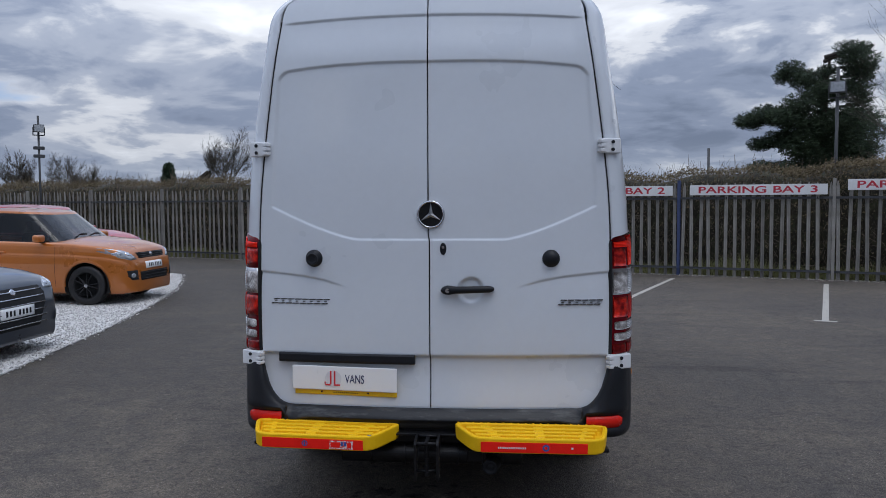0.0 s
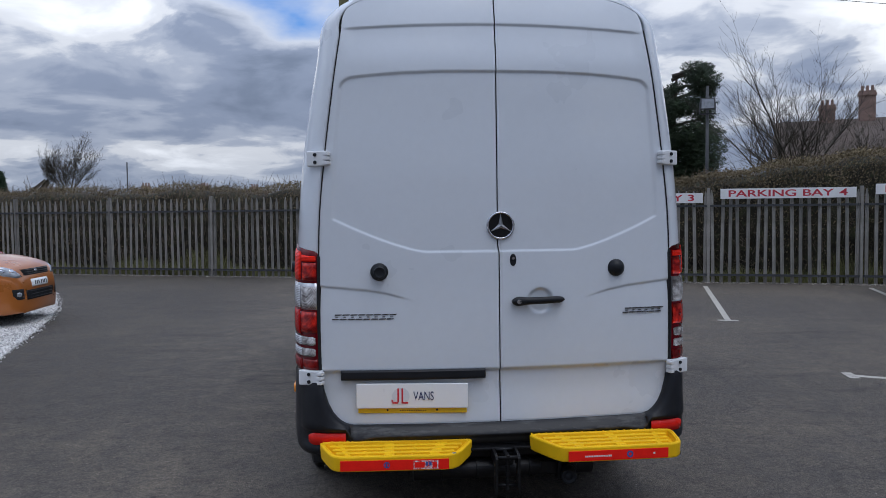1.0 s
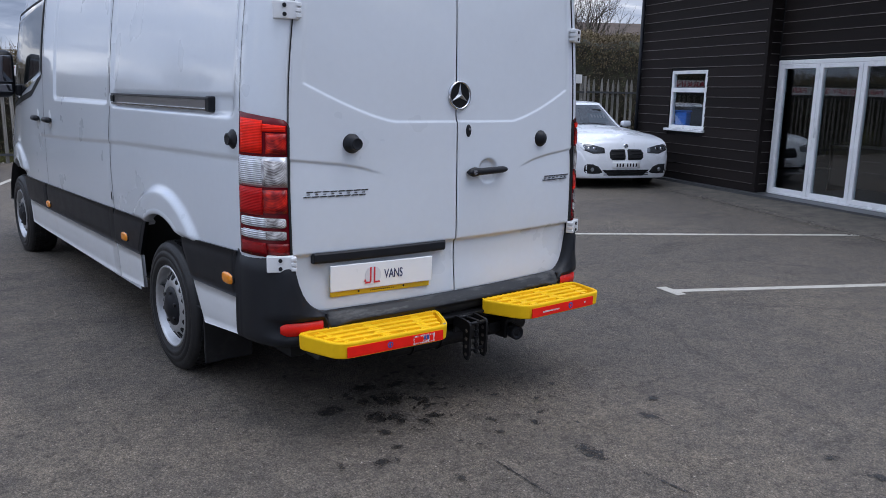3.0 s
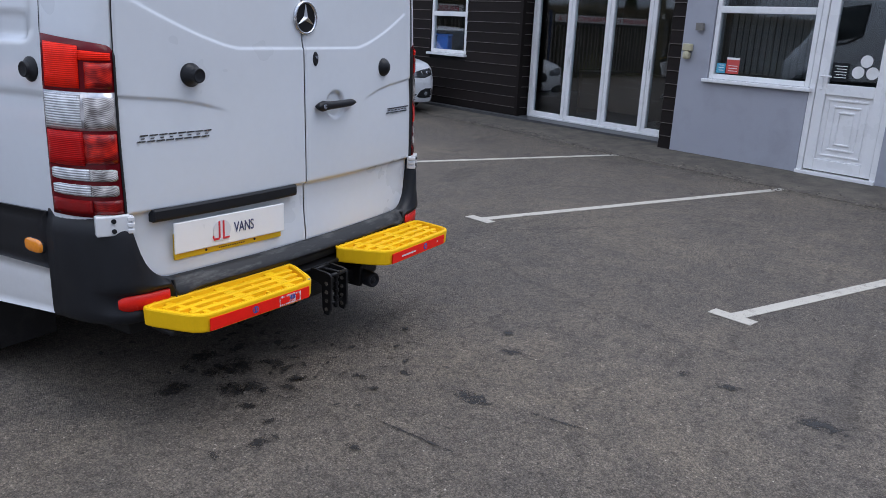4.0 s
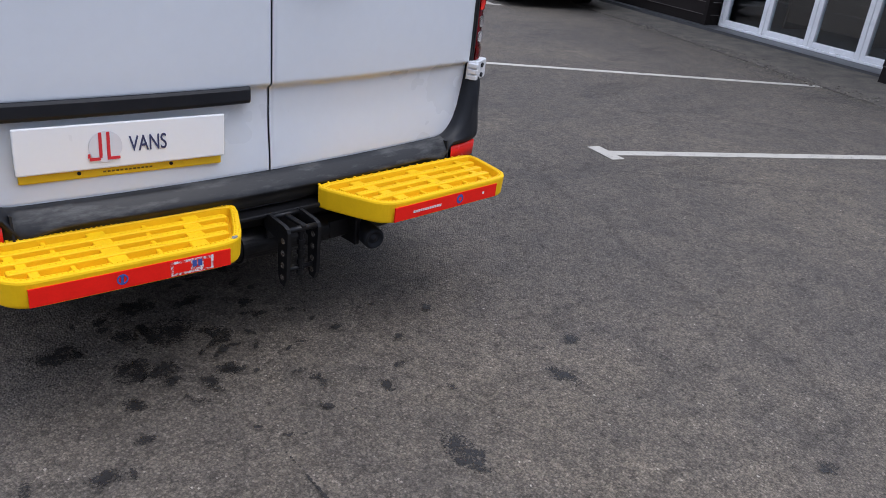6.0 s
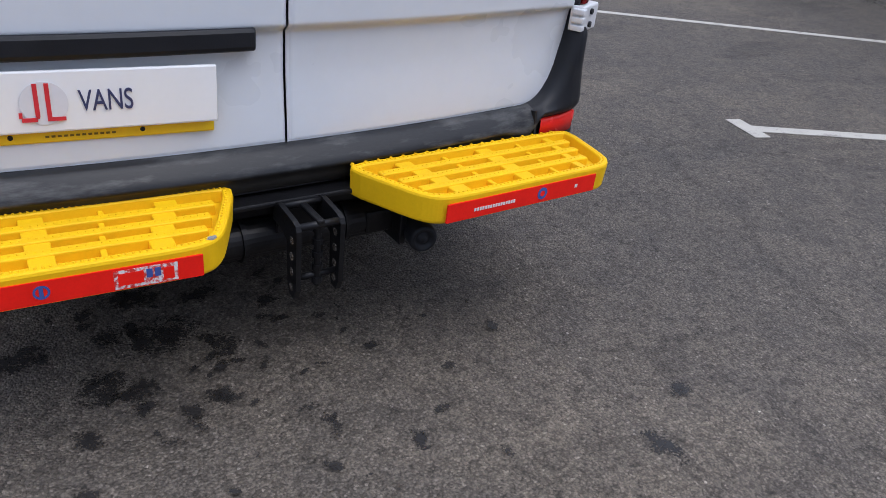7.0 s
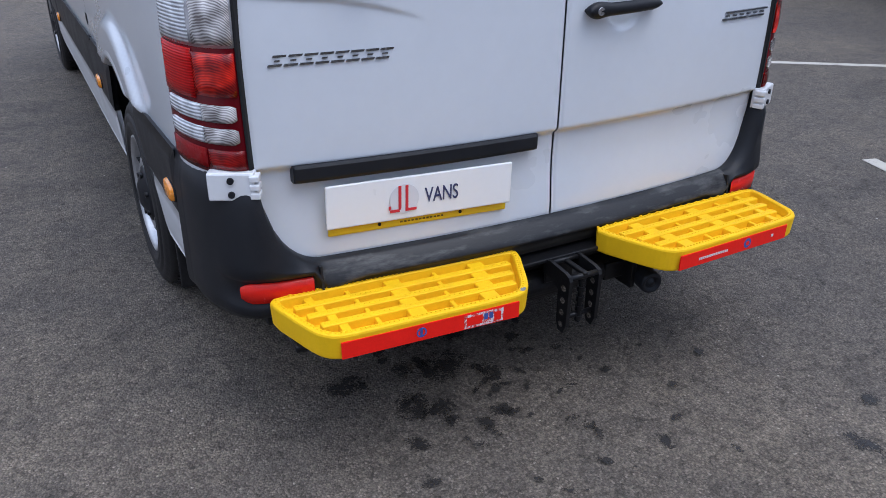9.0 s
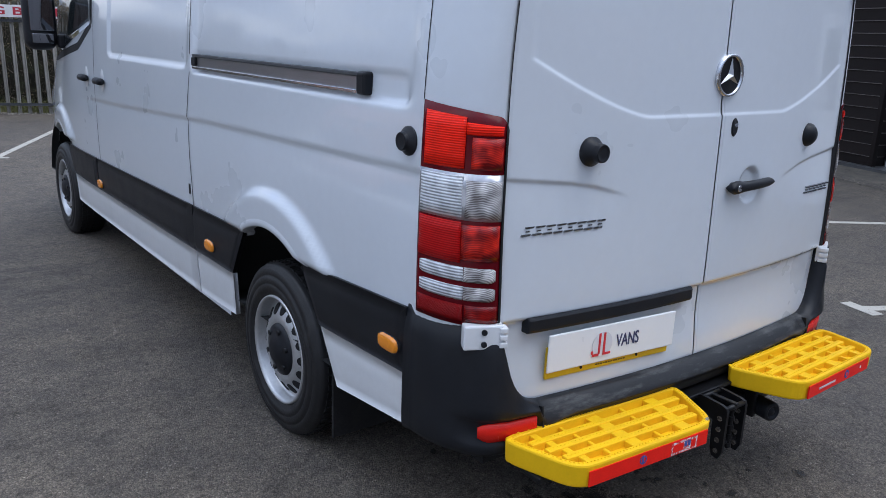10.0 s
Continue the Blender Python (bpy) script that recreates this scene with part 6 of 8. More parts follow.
# ---- yellow rear steps ----
def rear_step(s):
    """A ribbed plastic step with tapered ends, outer end away from the van's middle."""
    st = tagged(new("rear_step"), "yellow ribbed plastic step with a red reflective strip")
    st.parent = van
    y_at, z_at, lean = (-0.128, 0.435, 0.0) if s < 0 else (-0.148, 0.443, 1.2)
    st.matrix_basis = pose(s * 0.503 - (0.008 if s < 0 else 0), y_at, z_at, 0, lean, s * 3.5) @ pose(-s * 0.5, 0.16, 0)
    H = 0.070
    e = 0.0 if s < 0 else 0.026         # each step's offsets are set to fit the camera's view
    outline = [(0.135 - e, -0.035), (0.215 - e, -0.235), (0.245 - e, -0.272), (0.29 - e, -0.286), (0.755, -0.286), (0.79, -0.272), (0.819, -0.24), (0.894 - e, -0.035)]
    for _ in range(2):
        outline = [tuple(np.array(a) * (1 - f) + np.array(b) * f) for a, b in zip(outline, outline[1:] + outline[:1]) for f in ((0.22, 0.78) if math.dist(a, b) < 0.09 else (0.03 / math.dist(a, b), 1 - 0.03 / math.dist(a, b)))]
    n = len(outline)

    def ring(scale_in, z):
        out = []
        for i, (x, y) in enumerate(outline):
            a, b = Vector(outline[i - 1]), Vector(outline[(i + 1) % n])
            p = Vector((x, y))
            d1, d2 = (p - a).normalized(), (b - p).normalized()
            nn = (Vector((-d1.y, d1.x)) + Vector((-d2.y, d2.x))).normalized()
            k = scale_in / max(0.5, nn.dot(Vector((-d1.y, d1.x))))
            q = p + nn * k
            out.append((s * q.x, q.y, z))
        return out
    rings = [ring(0.006, 0.0), ring(0.003, 0.006), ring(0.0, H - 0.007), ring(0.002, H - 0.002), ring(0.006, H), ring(0.019, H), ring(0.022, H - 0.003), ring(0.025, H - 0.028)]
    V = [v for r in rings for v in r]
    F = grid_faces(len(rings), n, True)
    F.append(tuple((len(rings) - 1) * n + j for j in range(n)))
    F.append(tuple(reversed(range(n))))
    tray = put("step_tray", V, F, M_YELLOW, st)
    bmx = bmesh.new()
    bmx.from_mesh(tray.data)
    bmesh.ops.recalc_face_normals(bmx, faces=bmx.faces)
    bmx.to_mesh(tray.data)
    bmx.free()

    def ends(y):
        """The inner width of the tray at depth y."""
        t = (-0.035 - y) / 0.20
        return 0.135 - e + 0.08 * min(1, t) + 0.030, 0.894 - e - 0.072 * min(1, t) - 0.030
    ribs = (-0.104, -0.157, -0.210)
    for y in ribs:
        a, b = ends(y)
        bm = bmesh.new()
        x0, x1 = sorted((s * (a + 0.010), s * (b - 0.010)))
        box(bm, (x0, y - 0.0125, H - 0.030), (x1, y + 0.0125, H - 0.003), 0.004, 3)
        part("step_rib", bm, M_YELLOW, st)
    # cross ties between the ribs: broad ones and narrow ones in turn
    for y0, y1 in ((-0.094, -0.060), (-0.147, -0.114), (-0.200, -0.167), (-0.262, -0.220)):
        a, b = ends((y0 + y1) / 2)
        for f, wide in ((0.17, 0.023), (0.36, 0.006), (0.55, 0.023), (0.74, 0.006), (0.90, 0.012)):
            x = s * (a + (b - a) * f)
            bm = bmesh.new()
            box(bm, (x - wide, y0, H - 0.030), (x + wide, y1, H - 0.007 if wide > 0.01 else H - 0.010), 0.003)
            part("step_tie", bm, M_YELLOW, st)
    # grip pips round the rim, larger ones along the rear edge
    bm = bmesh.new()
    rim = [Vector(p) for p in ring(0.0135, H)]
    left = 0.0
    for i in range(n):
        p, q = rim[i], rim[(i + 1) % n]
        left += (q - p).length
        while left > 0.0125:
            left -= 0.0125
            c = q.lerp(p, min(1.0, left / max(1e-4, (q - p).length)))
            bmesh.ops.create_cone(bm, cap_ends=True, segments=6, radius1=0.0036, radius2=0.002, depth=0.003, matrix=Matrix.Translation(c + Vector((0, 0, 0.0012))))
    for k in range(19):
        c = Vector((s * (0.165 - e + k * 0.0365), -0.0425, H + 0.0005))
        bmesh.ops.create_cone(bm, cap_ends=True, segments=8, radius1=0.0058, radius2=0.0038, depth=0.0045, matrix=Matrix.Translation(c))
    for y in ribs:
        a, b = ends(y)
        m = int((b - a) / 0.014)
        for k in range(1, m - 1):
            bmesh.ops.create_cone(bm, cap_ends=True, segments=5, radius1=0.0026, radius2=0.0016, depth=0.002, matrix=Matrix.Translation((s * (a + (b - a) * (k + 0.5) / m), y, H - 0.0025)))
    tagged(part("grip_texture", bm, M_YELLOW, st), kind="stuff")
    if s < 0:
        V, F = lathe([(0.0, 0.0012), (0.009, 0.0012), (0.011, -0.002)], 14, "z")
        chip = put("scuffed_corner", [(x * (1 + 0.35 * math.sin(3 * x * 300)), y * 0.6, z) for x, y, z in V], F, M_GALV, st, False, "scuffed bare patch")
        chip.matrix_basis = pose(-0.252, -0.262, H + 0.001, 0, 0, 20)
    # reflective strip with faded print
    x0, x1 = sorted((s * (0.275 if s < 0 else 0.243), s * (0.765 if s < 0 else 0.730)))
    bm = bmesh.new()
    box(bm, (x0, -0.2885, 0.006), (x1, -0.284, 0.052))
    tape = part("reflective_strip", bm, M_RED, st, "red reflective strip")
    M_PR = bpy.data.materials.get("white_print") or material("white_print", (0.7, 0.68, 0.66), 0.5, var=0.1, bump=0)
    M_PB = bpy.data.materials.get("blue_print") or material("blue_print", (0.05, 0.09, 0.32), 0.5, var=0.1, bump=0)
    if s < 0:
        M_WORN = worn_material("worn_sticker", (0.72, 0.70, 0.69), (0.66, 0.03, 0.02), 0.50, 70.0)
        lab = hbox("sticker", (-0.437, -0.2893, 0.0085), (-0.323, -0.2884, 0.0475), M_WORN, tape, 0, "torn white sticker border")
        hbox("sticker_window", (-0.430, -0.2899, 0.0155), (-0.385, -0.2890, 0.0405), M_RED, lab, 0, "torn out red window")
        hbox("sticker_window", (-0.350, -0.2899, 0.0140), (-0.330, -0.2890, 0.0390), M_RED, lab, 0, "torn out red window")
        for k in range(2):
            hbox("sticker_mark", (-0.380 + k * 0.015, -0.2902, 0.024), (-0.369 + k * 0.015, -0.2892, 0.042), M_PB, lab)
        V, F = lathe([(0.010, 0.0), (0.014, 0.0), (0.014, 0.0008), (0.010, 0.0008)], 22, "y")
        put("round_mark", V, F + [(k, (k + 1) % 22, 66 + (k + 1) % 22, 66 + k) for k in range(22)], M_PB, tape, False, "faded round blue mark").matrix_basis = pose(-0.556, -0.2895, 0.030)
        hbox("round_mark_bar", (-0.560, -0.2897, 0.018), (-0.553, -0.2889, 0.041), M_PB, tape)
    else:
        for i in range(16):
            hbox("print_bar", (0.322 + i * 0.0081, -0.2895, 0.0225), (0.322 + i * 0.0081 + 0.0055, -0.2883, 0.0305), M_PR, tape)
        rod_part("round_mark", (0.540, -0.2895, 0.030), (0.540, -0.288, 0.030), 0.016, M_PB, tape, "round blue mark", n=24)
        rod_part("round_mark_inner", (0.540, -0.2902, 0.030), (0.540, -0.2893, 0.030), 0.0075, M_RED, tape, n=20)
        hbox("print_bar", (0.655, -0.2895, 0.026), (0.664, -0.2883, 0.035), M_PR, tape)
    # steel bracket under the step
    for x in (0.30, 0.70):
        box_part("step_bracket", (s * x - 0.025, -0.24, -0.014), (s * x + 0.025, 0.10, -0.002), M_BLACK, st, 0, "black steel bracket")
    box_part("step_foot", (s * 0.80 - 0.05, -0.18, -0.022), (s * 0.80 + 0.05, -0.06, -0.002), M_BLACK, st, 0.006, "black bracket end")


rear_step(-1)
rear_step(1)


# ---- tow bar ----
def tow_bar():
    t = tagged(new("tow_bar"), "black steel tow bar with a pin coupling")
    t.parent = van
    bm = bmesh.new()
    rod(bm, (-0.44, -0.01, 0.352), (0.44, -0.01, 0.352), 0.048, n=28)
    for x in (-0.30, -0.13, 0.13, 0.33):
        rod(bm, (x - 0.006, -0.01, 0.352), (x + 0.006, -0.01, 0.352), 0.055, n=28)
    ob = part("cross_tube", bm, M_BLACK, t)
    bm = bmesh.new()
    box(bm, (-0.50, -0.015, 0.40), (0.50, 0.10, 0.475), 0.01)
    box(bm, (-0.20, -0.075, 0.455), (0.20, 0.02, 0.468), 0.004)
    part("cross_member", bm, M_BLACK, t, "black pressed cross member")
    for x in (-0.060, 0.046):
        bm = bmesh.new()
        prism(bm, [(-0.190, 0.446), (-0.184, 0.458), (-0.165, 0.464), (-0.09, 0.470), (-0.07, 0.466), (-0.06, 0.45), (-0.06, 0.42), (-0.11, 0.415), (-0.138, 0.40), (-0.142, 0.30), (-0.152, 0.272), (-0.176, 0.268), (-0.189, 0.295)], -0.006, 0.006, Matrix(((0, 0, 1, x), (1, 0, 0, 0), (0, 1, 0, 0), (0, 0, 0, 1))))
        p = part("coupling_plate", bm, M_BLACK, t, "drilled side plate")
        for z in (0.295, 0.335, 0.375, 0.415):
            rod_part("bolt_hole", (x - 0.0072, -0.165, z), (x + 0.0072, -0.165, z), 0.0095, M_TARMAC, p, n=12)
    for z, y, r in ((0.450, -0.178, 0.009), (0.315, -0.165, 0.008), (0.460, -0.085, 0.008)):
        rod_part("cross_bar", (-0.060, y, z), (0.046, y, z), r, M_BLACK, t)
    bm = bmesh.new()
    rod(bm, (-0.006, -0.17, 0.292), (-0.006, -0.17, 0.462), 0.008, n=12)
    for z in (0.305, 0.338, 0.371, 0.404, 0.437):
        rod(bm, (-0.006, -0.17, z - 0.007), (-0.006, -0.17, z + 0.007), 0.0125, n=12)
    box(bm, (-0.015, -0.188, 0.452), (0.003, -0.08, 0.464), 0.004)
    part("coupling_pin", bm, M_BLACK, t, "notched locking pin")
    bm = bmesh.new()
    box(bm, (-0.058, -0.066, 0.38), (0.044, -0.055, 0.44), 0.004)
    part("back_plate", bm, M_BLACK, t)
    # socket and recovery eye beside the coupling
    V, F = lathe([(0.0, -0.030), (0.010, -0.031), (0.013, -0.022), (0.022, -0.022), (0.025, -0.032), (0.032, -0.032), (0.037, -0.025), (0.037, 0.05)], 28, "y")
    e = put("towing_socket", V, F, M_BLACKPL, t, True, "round black trailer socket")
    e.matrix_basis = pose(0.300, -0.125, 0.335, 0, 0, -12)
    bm = bmesh.new()
    box(bm, (0.255, -0.10, 0.30), (0.275, -0.01, 0.40), 0.004)
    box(bm, (0.18, -0.06, 0.325), (0.36, -0.03, 0.385), 0.006)
    part("socket_bracket", bm, M_BLACK, t)


tow_bar()


# ---- parked cars ----
def smooth_line(xs, vals, y, w=0.06):
    """Values along y, with the corners of the polyline rounded."""
    offs = np.linspace(-w, w, 7)
    return np.mean([np.interp(y + o, xs, vals) for o in offs], 0)


def make_car(name, m, label, spec):
    """A hatchback: local y forward from the front axle, x to its right, z up."""
    car = thing(name, m, label, "car", "parked cars")
    wb, fo, ro, W, R = spec["wheelbase"], spec["front"], spec["rear"], spec["width"] / 2, spec["wheel"]
    y0, y1 = -wb - ro, fo
    ys = np.concatenate([np.linspace(y0, y0 + 0.25, 8), np.linspace(y0 + 0.30, y1 - 0.46, int((y1 - y0) / 0.026)), np.linspace(y1 - 0.43, y1, 14)])
    hood = smooth_line(*zip(*spec["hood"]), ys, 0.05)
    belt = smooth_line(*zip(*spec["belt"]), ys, 0.05)
    wid = smooth_line([y0, y0 + 0.06, y0 + 0.22, y0 + 0.9, -0.3, y1 - 0.55, y1 - 0.25, y1 - 0.10, y1 - 0.03, y1], [0.74 * W, 0.86 * W, 0.94 * W, W, W] + [q * W for q in spec["nose"]], ys, 0.03)
    sill = smooth_line([y0, y0 + 0.25, -wb, 0, y1 - 0.2, y1], [0.34, 0.24, 0.18, 0.18, 0.165, 0.19], ys, 0.08)
    foot_f, head_f, head_r, foot_r = spec["cabin"]
    paint = spec["paint"]
    # lower body: sill, flank with a waist crease, shoulder, then the deck to the middle
    flank = ((0.0, 0.90), (0.03, 0.945), (0.10, 0.968), (0.25, 0.988), (0.42, 0.998), (0.58, 1.0), (0.70, 0.996), (0.745, 0.990), (0.775, 0.978), (0.86, 0.972), (0.93, 0.962), (0.97, 0.948), (0.99, 0.930), (1.0, 0.905))
    fine_t = np.unique(np.concatenate([np.linspace(0, 1, 44), [t for t, _ in flank]]))
    flank = list(zip(fine_t, np.interp(fine_t, *zip(*flank))))
    deck = (0.86, 0.78, 0.66, 0.52, 0.36, 0.18, 0.0)
    rows = []
    for y, zh, zb, w, zs in zip(ys, hood, belt, wid, sill):
        side = [(w * q, y, zs + (zb - zs) * t) for t, q in flank]
        over = [(w * q, y, zb + (zh - zb) * (1 - (q / 0.905) ** 2.6)) for q in deck]
        rows.append(side + over)
    A = np.array(rows)
    full = np.concatenate([A, (A * [-1, 1, 1])[:, ::-1][:, 1:]], 1)
    n, k = full.shape[:2]
    V = [tuple(v) for v in full.reshape(-1, 3)]
    low = []
    for f in grid_faces(n, k):
        c = np.mean([V[q] for q in f], 0)
        if any(math.hypot(c[1] + h, c[2] - R) < R + 0.055 for h in (0, wb)) and abs(c[0]) > 0.5 * W and c[2] < 2 * R + 0.1:
            continue
        jj = min(f[0] % k, k - 2 - f[0] % k)
        if jj >= len(flank) and foot_r + 0.12 < c[1] < foot_f - 0.10 and abs(c[0]) < 0.80 * W:
            continue
        low.append(f)
    low += [tuple(range(k)), tuple(reversed(range((n - 1) * k, n * k)))]
    # cabin: rounded rings from the waist up to the roof, closed by a crowned roof
    NP, NV = 168, 16
    levels = [(v, 1.0) for v in np.linspace(0, 1, NV)] + [(1.0, q) for q in (0.985, 0.955, 0.90, 0.78, 0.55, 0.25)]
    cab, kinds, base = [], [], len(V)
    for v, q in levels:
        hw = W * (0.905 + (spec["roof_w"] - 0.905) * v) * q
        a, b = foot_r + (head_r - foot_r) * v, foot_f + (head_f - foot_f) * v
        mid, half = (a + b) / 2, (b - a) / 2 * q
        for p in range(NP):
            t = 2 * math.pi * (p + 0.5) / NP
            cx, cy = math.cos(t), math.sin(t)
            x = hw * math.copysign(abs(cx) ** (2 / 7), cx)
            y = mid + half * math.copysign(abs(cy) ** (2 / 9), cy)
            y += (0.10 if cy > 0 else -0.06) * (1 - (x / max(hw, 1e-4)) ** 2) * abs(cy) ** 3 * q
            zb = float(np.interp(min(max(y, ys[0]), ys[-1]), ys, belt)) - 0.012
            zr = float(smooth_line(*zip(*spec["roof"]), np.array([y]), 0.10)[0]) - 0.05
            cab.append((x, y, zb + (zr - zb) * v + (0.05 * (1 - q ** 3) if q < 1 else 0)))
    a, b = (foot_r + head_r) / 2, (foot_f + head_f) / 2
    rear_at, pillar_at = spec["quarter"] / (b - a), (spec["pillar"] - a) / (b - a)
    groups = {"windscreen": [], "window": [], "rear_window": [], "pillar": [], "roof": []}
    for f in grid_faces(len(levels), NP, True):
        row = f[0] // NP
        c = np.mean([cab[q] for q in f], 0)
        v = row / (NV - 1)
        hw = W * (0.905 + (spec["roof_w"] - 0.905) * v)
        a, b = foot_r + (head_r - foot_r) * v, foot_f + (head_f - foot_f) * v
        kind = "roof"
        along = (c[1] - a) / (b - a)
        if row < NV - 1:
            ahead = c[1] > b - 0.03
            back = c[1] < a + 0.03
            if ahead and abs(c[0]) < hw * 0.90:
                kind = "windscreen" if 0.02 < v < 0.90 else "roof"
            elif back and abs(c[0]) < hw * 0.84:
                kind = "rear_window" if 0.15 < v < 0.90 else "roof"
            elif not ahead and not back and 0.04 < v < 0.86 and rear_at < along < 0.955:
                kind = "pillar" if abs(along - pillar_at) < 0.022 else "window"
            elif spec["dark_pillars"] and v < 0.88 and not back:
                kind = "pillar"
        groups[kind].append(f)
    groups["roof"].append(tuple(range((len(levels) - 1) * NP, len(levels) * NP)))
    made = {}
    for kind, faces in groups.items():
        sets = [[f for f in faces if cab[f[0]][0] * s > 0] for s in (1, -1)] if kind in ("window", "pillar") else [faces]
        for fs in sets:
            if not fs:
                continue
            ids = sorted({q for f in fs for q in f})
            at = {q: m_ for m_, q in enumerate(ids)}
            vs = [cab[q] for q in ids]
            made[kind] = put(kind, vs, outward(vs, [tuple(at[q] for q in f) for f in fs], (0, (foot_f + foot_r) / 2, 0.9)), paint if kind == "roof" else (M_BLACKALLOY if kind == "pillar" else M_CARGLASS), car, True)
    ids = sorted({q for f in low for q in f})
    at = {q: m_ for m_, q in enumerate(ids)}
    made["body"] = put("body", [V[q] for q in ids], [tuple(at[q] for q in f) for f in low], paint, car, True)
    bmx = bmesh.new()
    bmx.from_mesh(made["body"].data)
    bmesh.ops.recalc_face_normals(bmx, faces=bmx.faces)
    bmx.to_mesh(made["body"].data)
    bmx.free()
    tree = bvhtree.BVHTree.FromPolygons(V + cab, grid_faces(n, k) + [tuple(range((n - 1) * k, n * k))] + [tuple(base + q for q in f) for f in grid_faces(len(levels), NP, True)])

    def on_front(x, z):
        hit = tree.ray_cast(Vector((x, y1 + 1, z)), Vector((0, -1, 0)))
        return hit[0].y if hit[0] else y1 - 0.3

    def on_side(s, y, z):
        hit = tree.ray_cast(Vector((s * 3, y, z)), Vector((-s, 0, 0)))
        return abs(hit[0].x) if hit[0] else W

    def front_patch(pname, outline, off, mat, parent=car, plabel="", depth=0.03):
        cx, cz = sum(p[0] for p in outline) / len(outline), sum(p[1] for p in outline) / len(outline)
        fine = []
        for (xa, za), (xb, zb) in zip(outline, outline[1:] + outline[:1]):
            fine += [(xa + (xb - xa) * t, za + (zb - za) * t) for t in (0, 0.25, 0.5, 0.75)]
        q = len(fine)
        P = [(cx, on_front(cx, cz) + off, cz)]
        for sc in (0.35, 0.7, 1.0):
            for x, z in fine:
                xx, zz = cx + (x - cx) * sc, cz + (z - cz) * sc
                P.append((xx, on_front(xx, zz) + off * (0.6 if sc == 1 else 1), zz))
        for x, z in fine:
            P.append((x, on_front(x, z) - depth, z))
        Fp = [(0, 1 + i, 1 + (i + 1) % q) for i in range(q)]
        for r in range(3):
            Fp += [(1 + r * q + i, 1 + (r + 1) * q + i, 1 + (r + 1) * q + (i + 1) % q, 1 + r * q + (i + 1) % q) for i in range(q)]
        return put(pname, P, Fp, mat, parent, True, plabel)

    def flip(o):
        return [(-x, z) for x, z in reversed(o)]
    for o in spec.get("grilles", ()):
        g = front_patch("grille", o, 0.006, M_SEAM, car, "black grille")
        zs_ = [p[1] for p in o]
        xs_ = [p[0] for p in o]
        for i in range(spec.get("bars", 0)):
            z = min(zs_) + (max(zs_) - min(zs_)) * (i + 0.5) / spec["bars"]
            a, b = min(xs_) + 0.03, max(xs_) - 0.03
            front_patch("grille_bar", [(a, z - 0.006), (b, z - 0.006), (b, z + 0.006), (a, z + 0.006)], 0.013, spec["bar_mat"], g)
    for o in spec["lamps"]:
        for oo in (o, flip(o)):
            l = front_patch("headlamp", oo, 0.006, bpy.data.materials[spec.get("lamp_mat", "headlamp_lens")], car, "clear headlamp")
            cx, cz = sum(p[0] for p in oo) / len(oo), sum(p[1] for p in oo) / len(oo)
            for dx in (-0.05, 0.05):
                front_patch("projector", [(cx + dx + 0.03 * math.cos(t), cz + 0.028 * math.sin(t)) for t in np.linspace(0, 6.28, 8, endpoint=False)], 0.010, M_CHROME, l)
    for o in spec.get("fogs", ()):
        for oo in (o, flip(o)):
            fg = front_patch("fog_lamp_recess", oo, 0.005, M_SEAM, car, "black fog lamp recess")
            cx, cz = sum(p[0] for p in oo) / len(oo), sum(p[1] for p in oo) / len(oo)
            front_patch("fog_lamp", [(cx + 0.035 * math.cos(t), cz + 0.035 * math.sin(t)) for t in np.linspace(0, 6.28, 8, endpoint=False)], 0.012, M_HEADLAMP, fg)
    pz = spec["plate_z"]
    pl = front_patch("number_plate", [(-0.26, pz - 0.055), (0.26, pz - 0.055), (0.26, pz + 0.055), (-0.26, pz + 0.055)], 0.02, M_WHITEPLATE, car, "white number plate")
    for i in range(7):
        x = -0.20 + i * 0.055 + (0.03 if i > 3 else 0)
        front_patch("plate_bar", [(x, pz - 0.035), (x + 0.035, pz - 0.035), (x + 0.035, pz + 0.035), (x, pz + 0.035)], 0.023, M_SEAM, pl)
    bx, bz = 0.0, spec["badge_z"]
    front_patch("badge", [(bx + 0.045 * math.cos(t), bz + 0.035 * math.sin(t)) for t in np.linspace(0, 6.28, 10, endpoint=False)], 0.012, M_CHROME, car, "small round badge")
    # wheels
    for s in (-1, 1):
        for h in (0, -wb):
            w = new("wheel")
            w.parent = car
            w.matrix_basis = pose(s * (W - 0.02), h, R, 0, 0, 0 if s > 0 else 180)
            Vw, Fw = lathe([(R * 0.68, -0.004), (R * 0.70, 0.002), (R * 0.86, 0.008), (R - 0.012, -0.006), (R, -0.03), (R, -0.18), (R - 0.02, -0.2), (R * 0.6, -0.2)], 40)
            put("tyre", Vw, Fw, M_TYRE, w, True, "black tyre")
            Vw, Fw = lathe([(R * 0.69, 0.0), (R * 0.66, 0.004), (R * 0.62, -0.03), (R * 0.60, -0.10), (0.0, -0.11)], 40)
            rim = put("rim", Vw, Fw, M_SEAM, w, True, "dark alloy rim")
            for a in range(5):
                for d in (-0.16, 0.16):
                    t = 2 * math.pi * a / 5 + d
                    bm = bmesh.new()
                    rod(bm, (-0.006, 0.03 * math.cos(t), 0.03 * math.sin(t)), (-0.008, R * 0.65 * math.cos(t + d * 0.3), R * 0.65 * math.sin(t + d * 0.3)), 0.014, 0.012, 6)
                    part("spoke", bm, spec["rim"], rim)
            Vw, Fw = lathe([(0.0, 0.006), (0.028, 0.005), (0.034, -0.01)], 16)
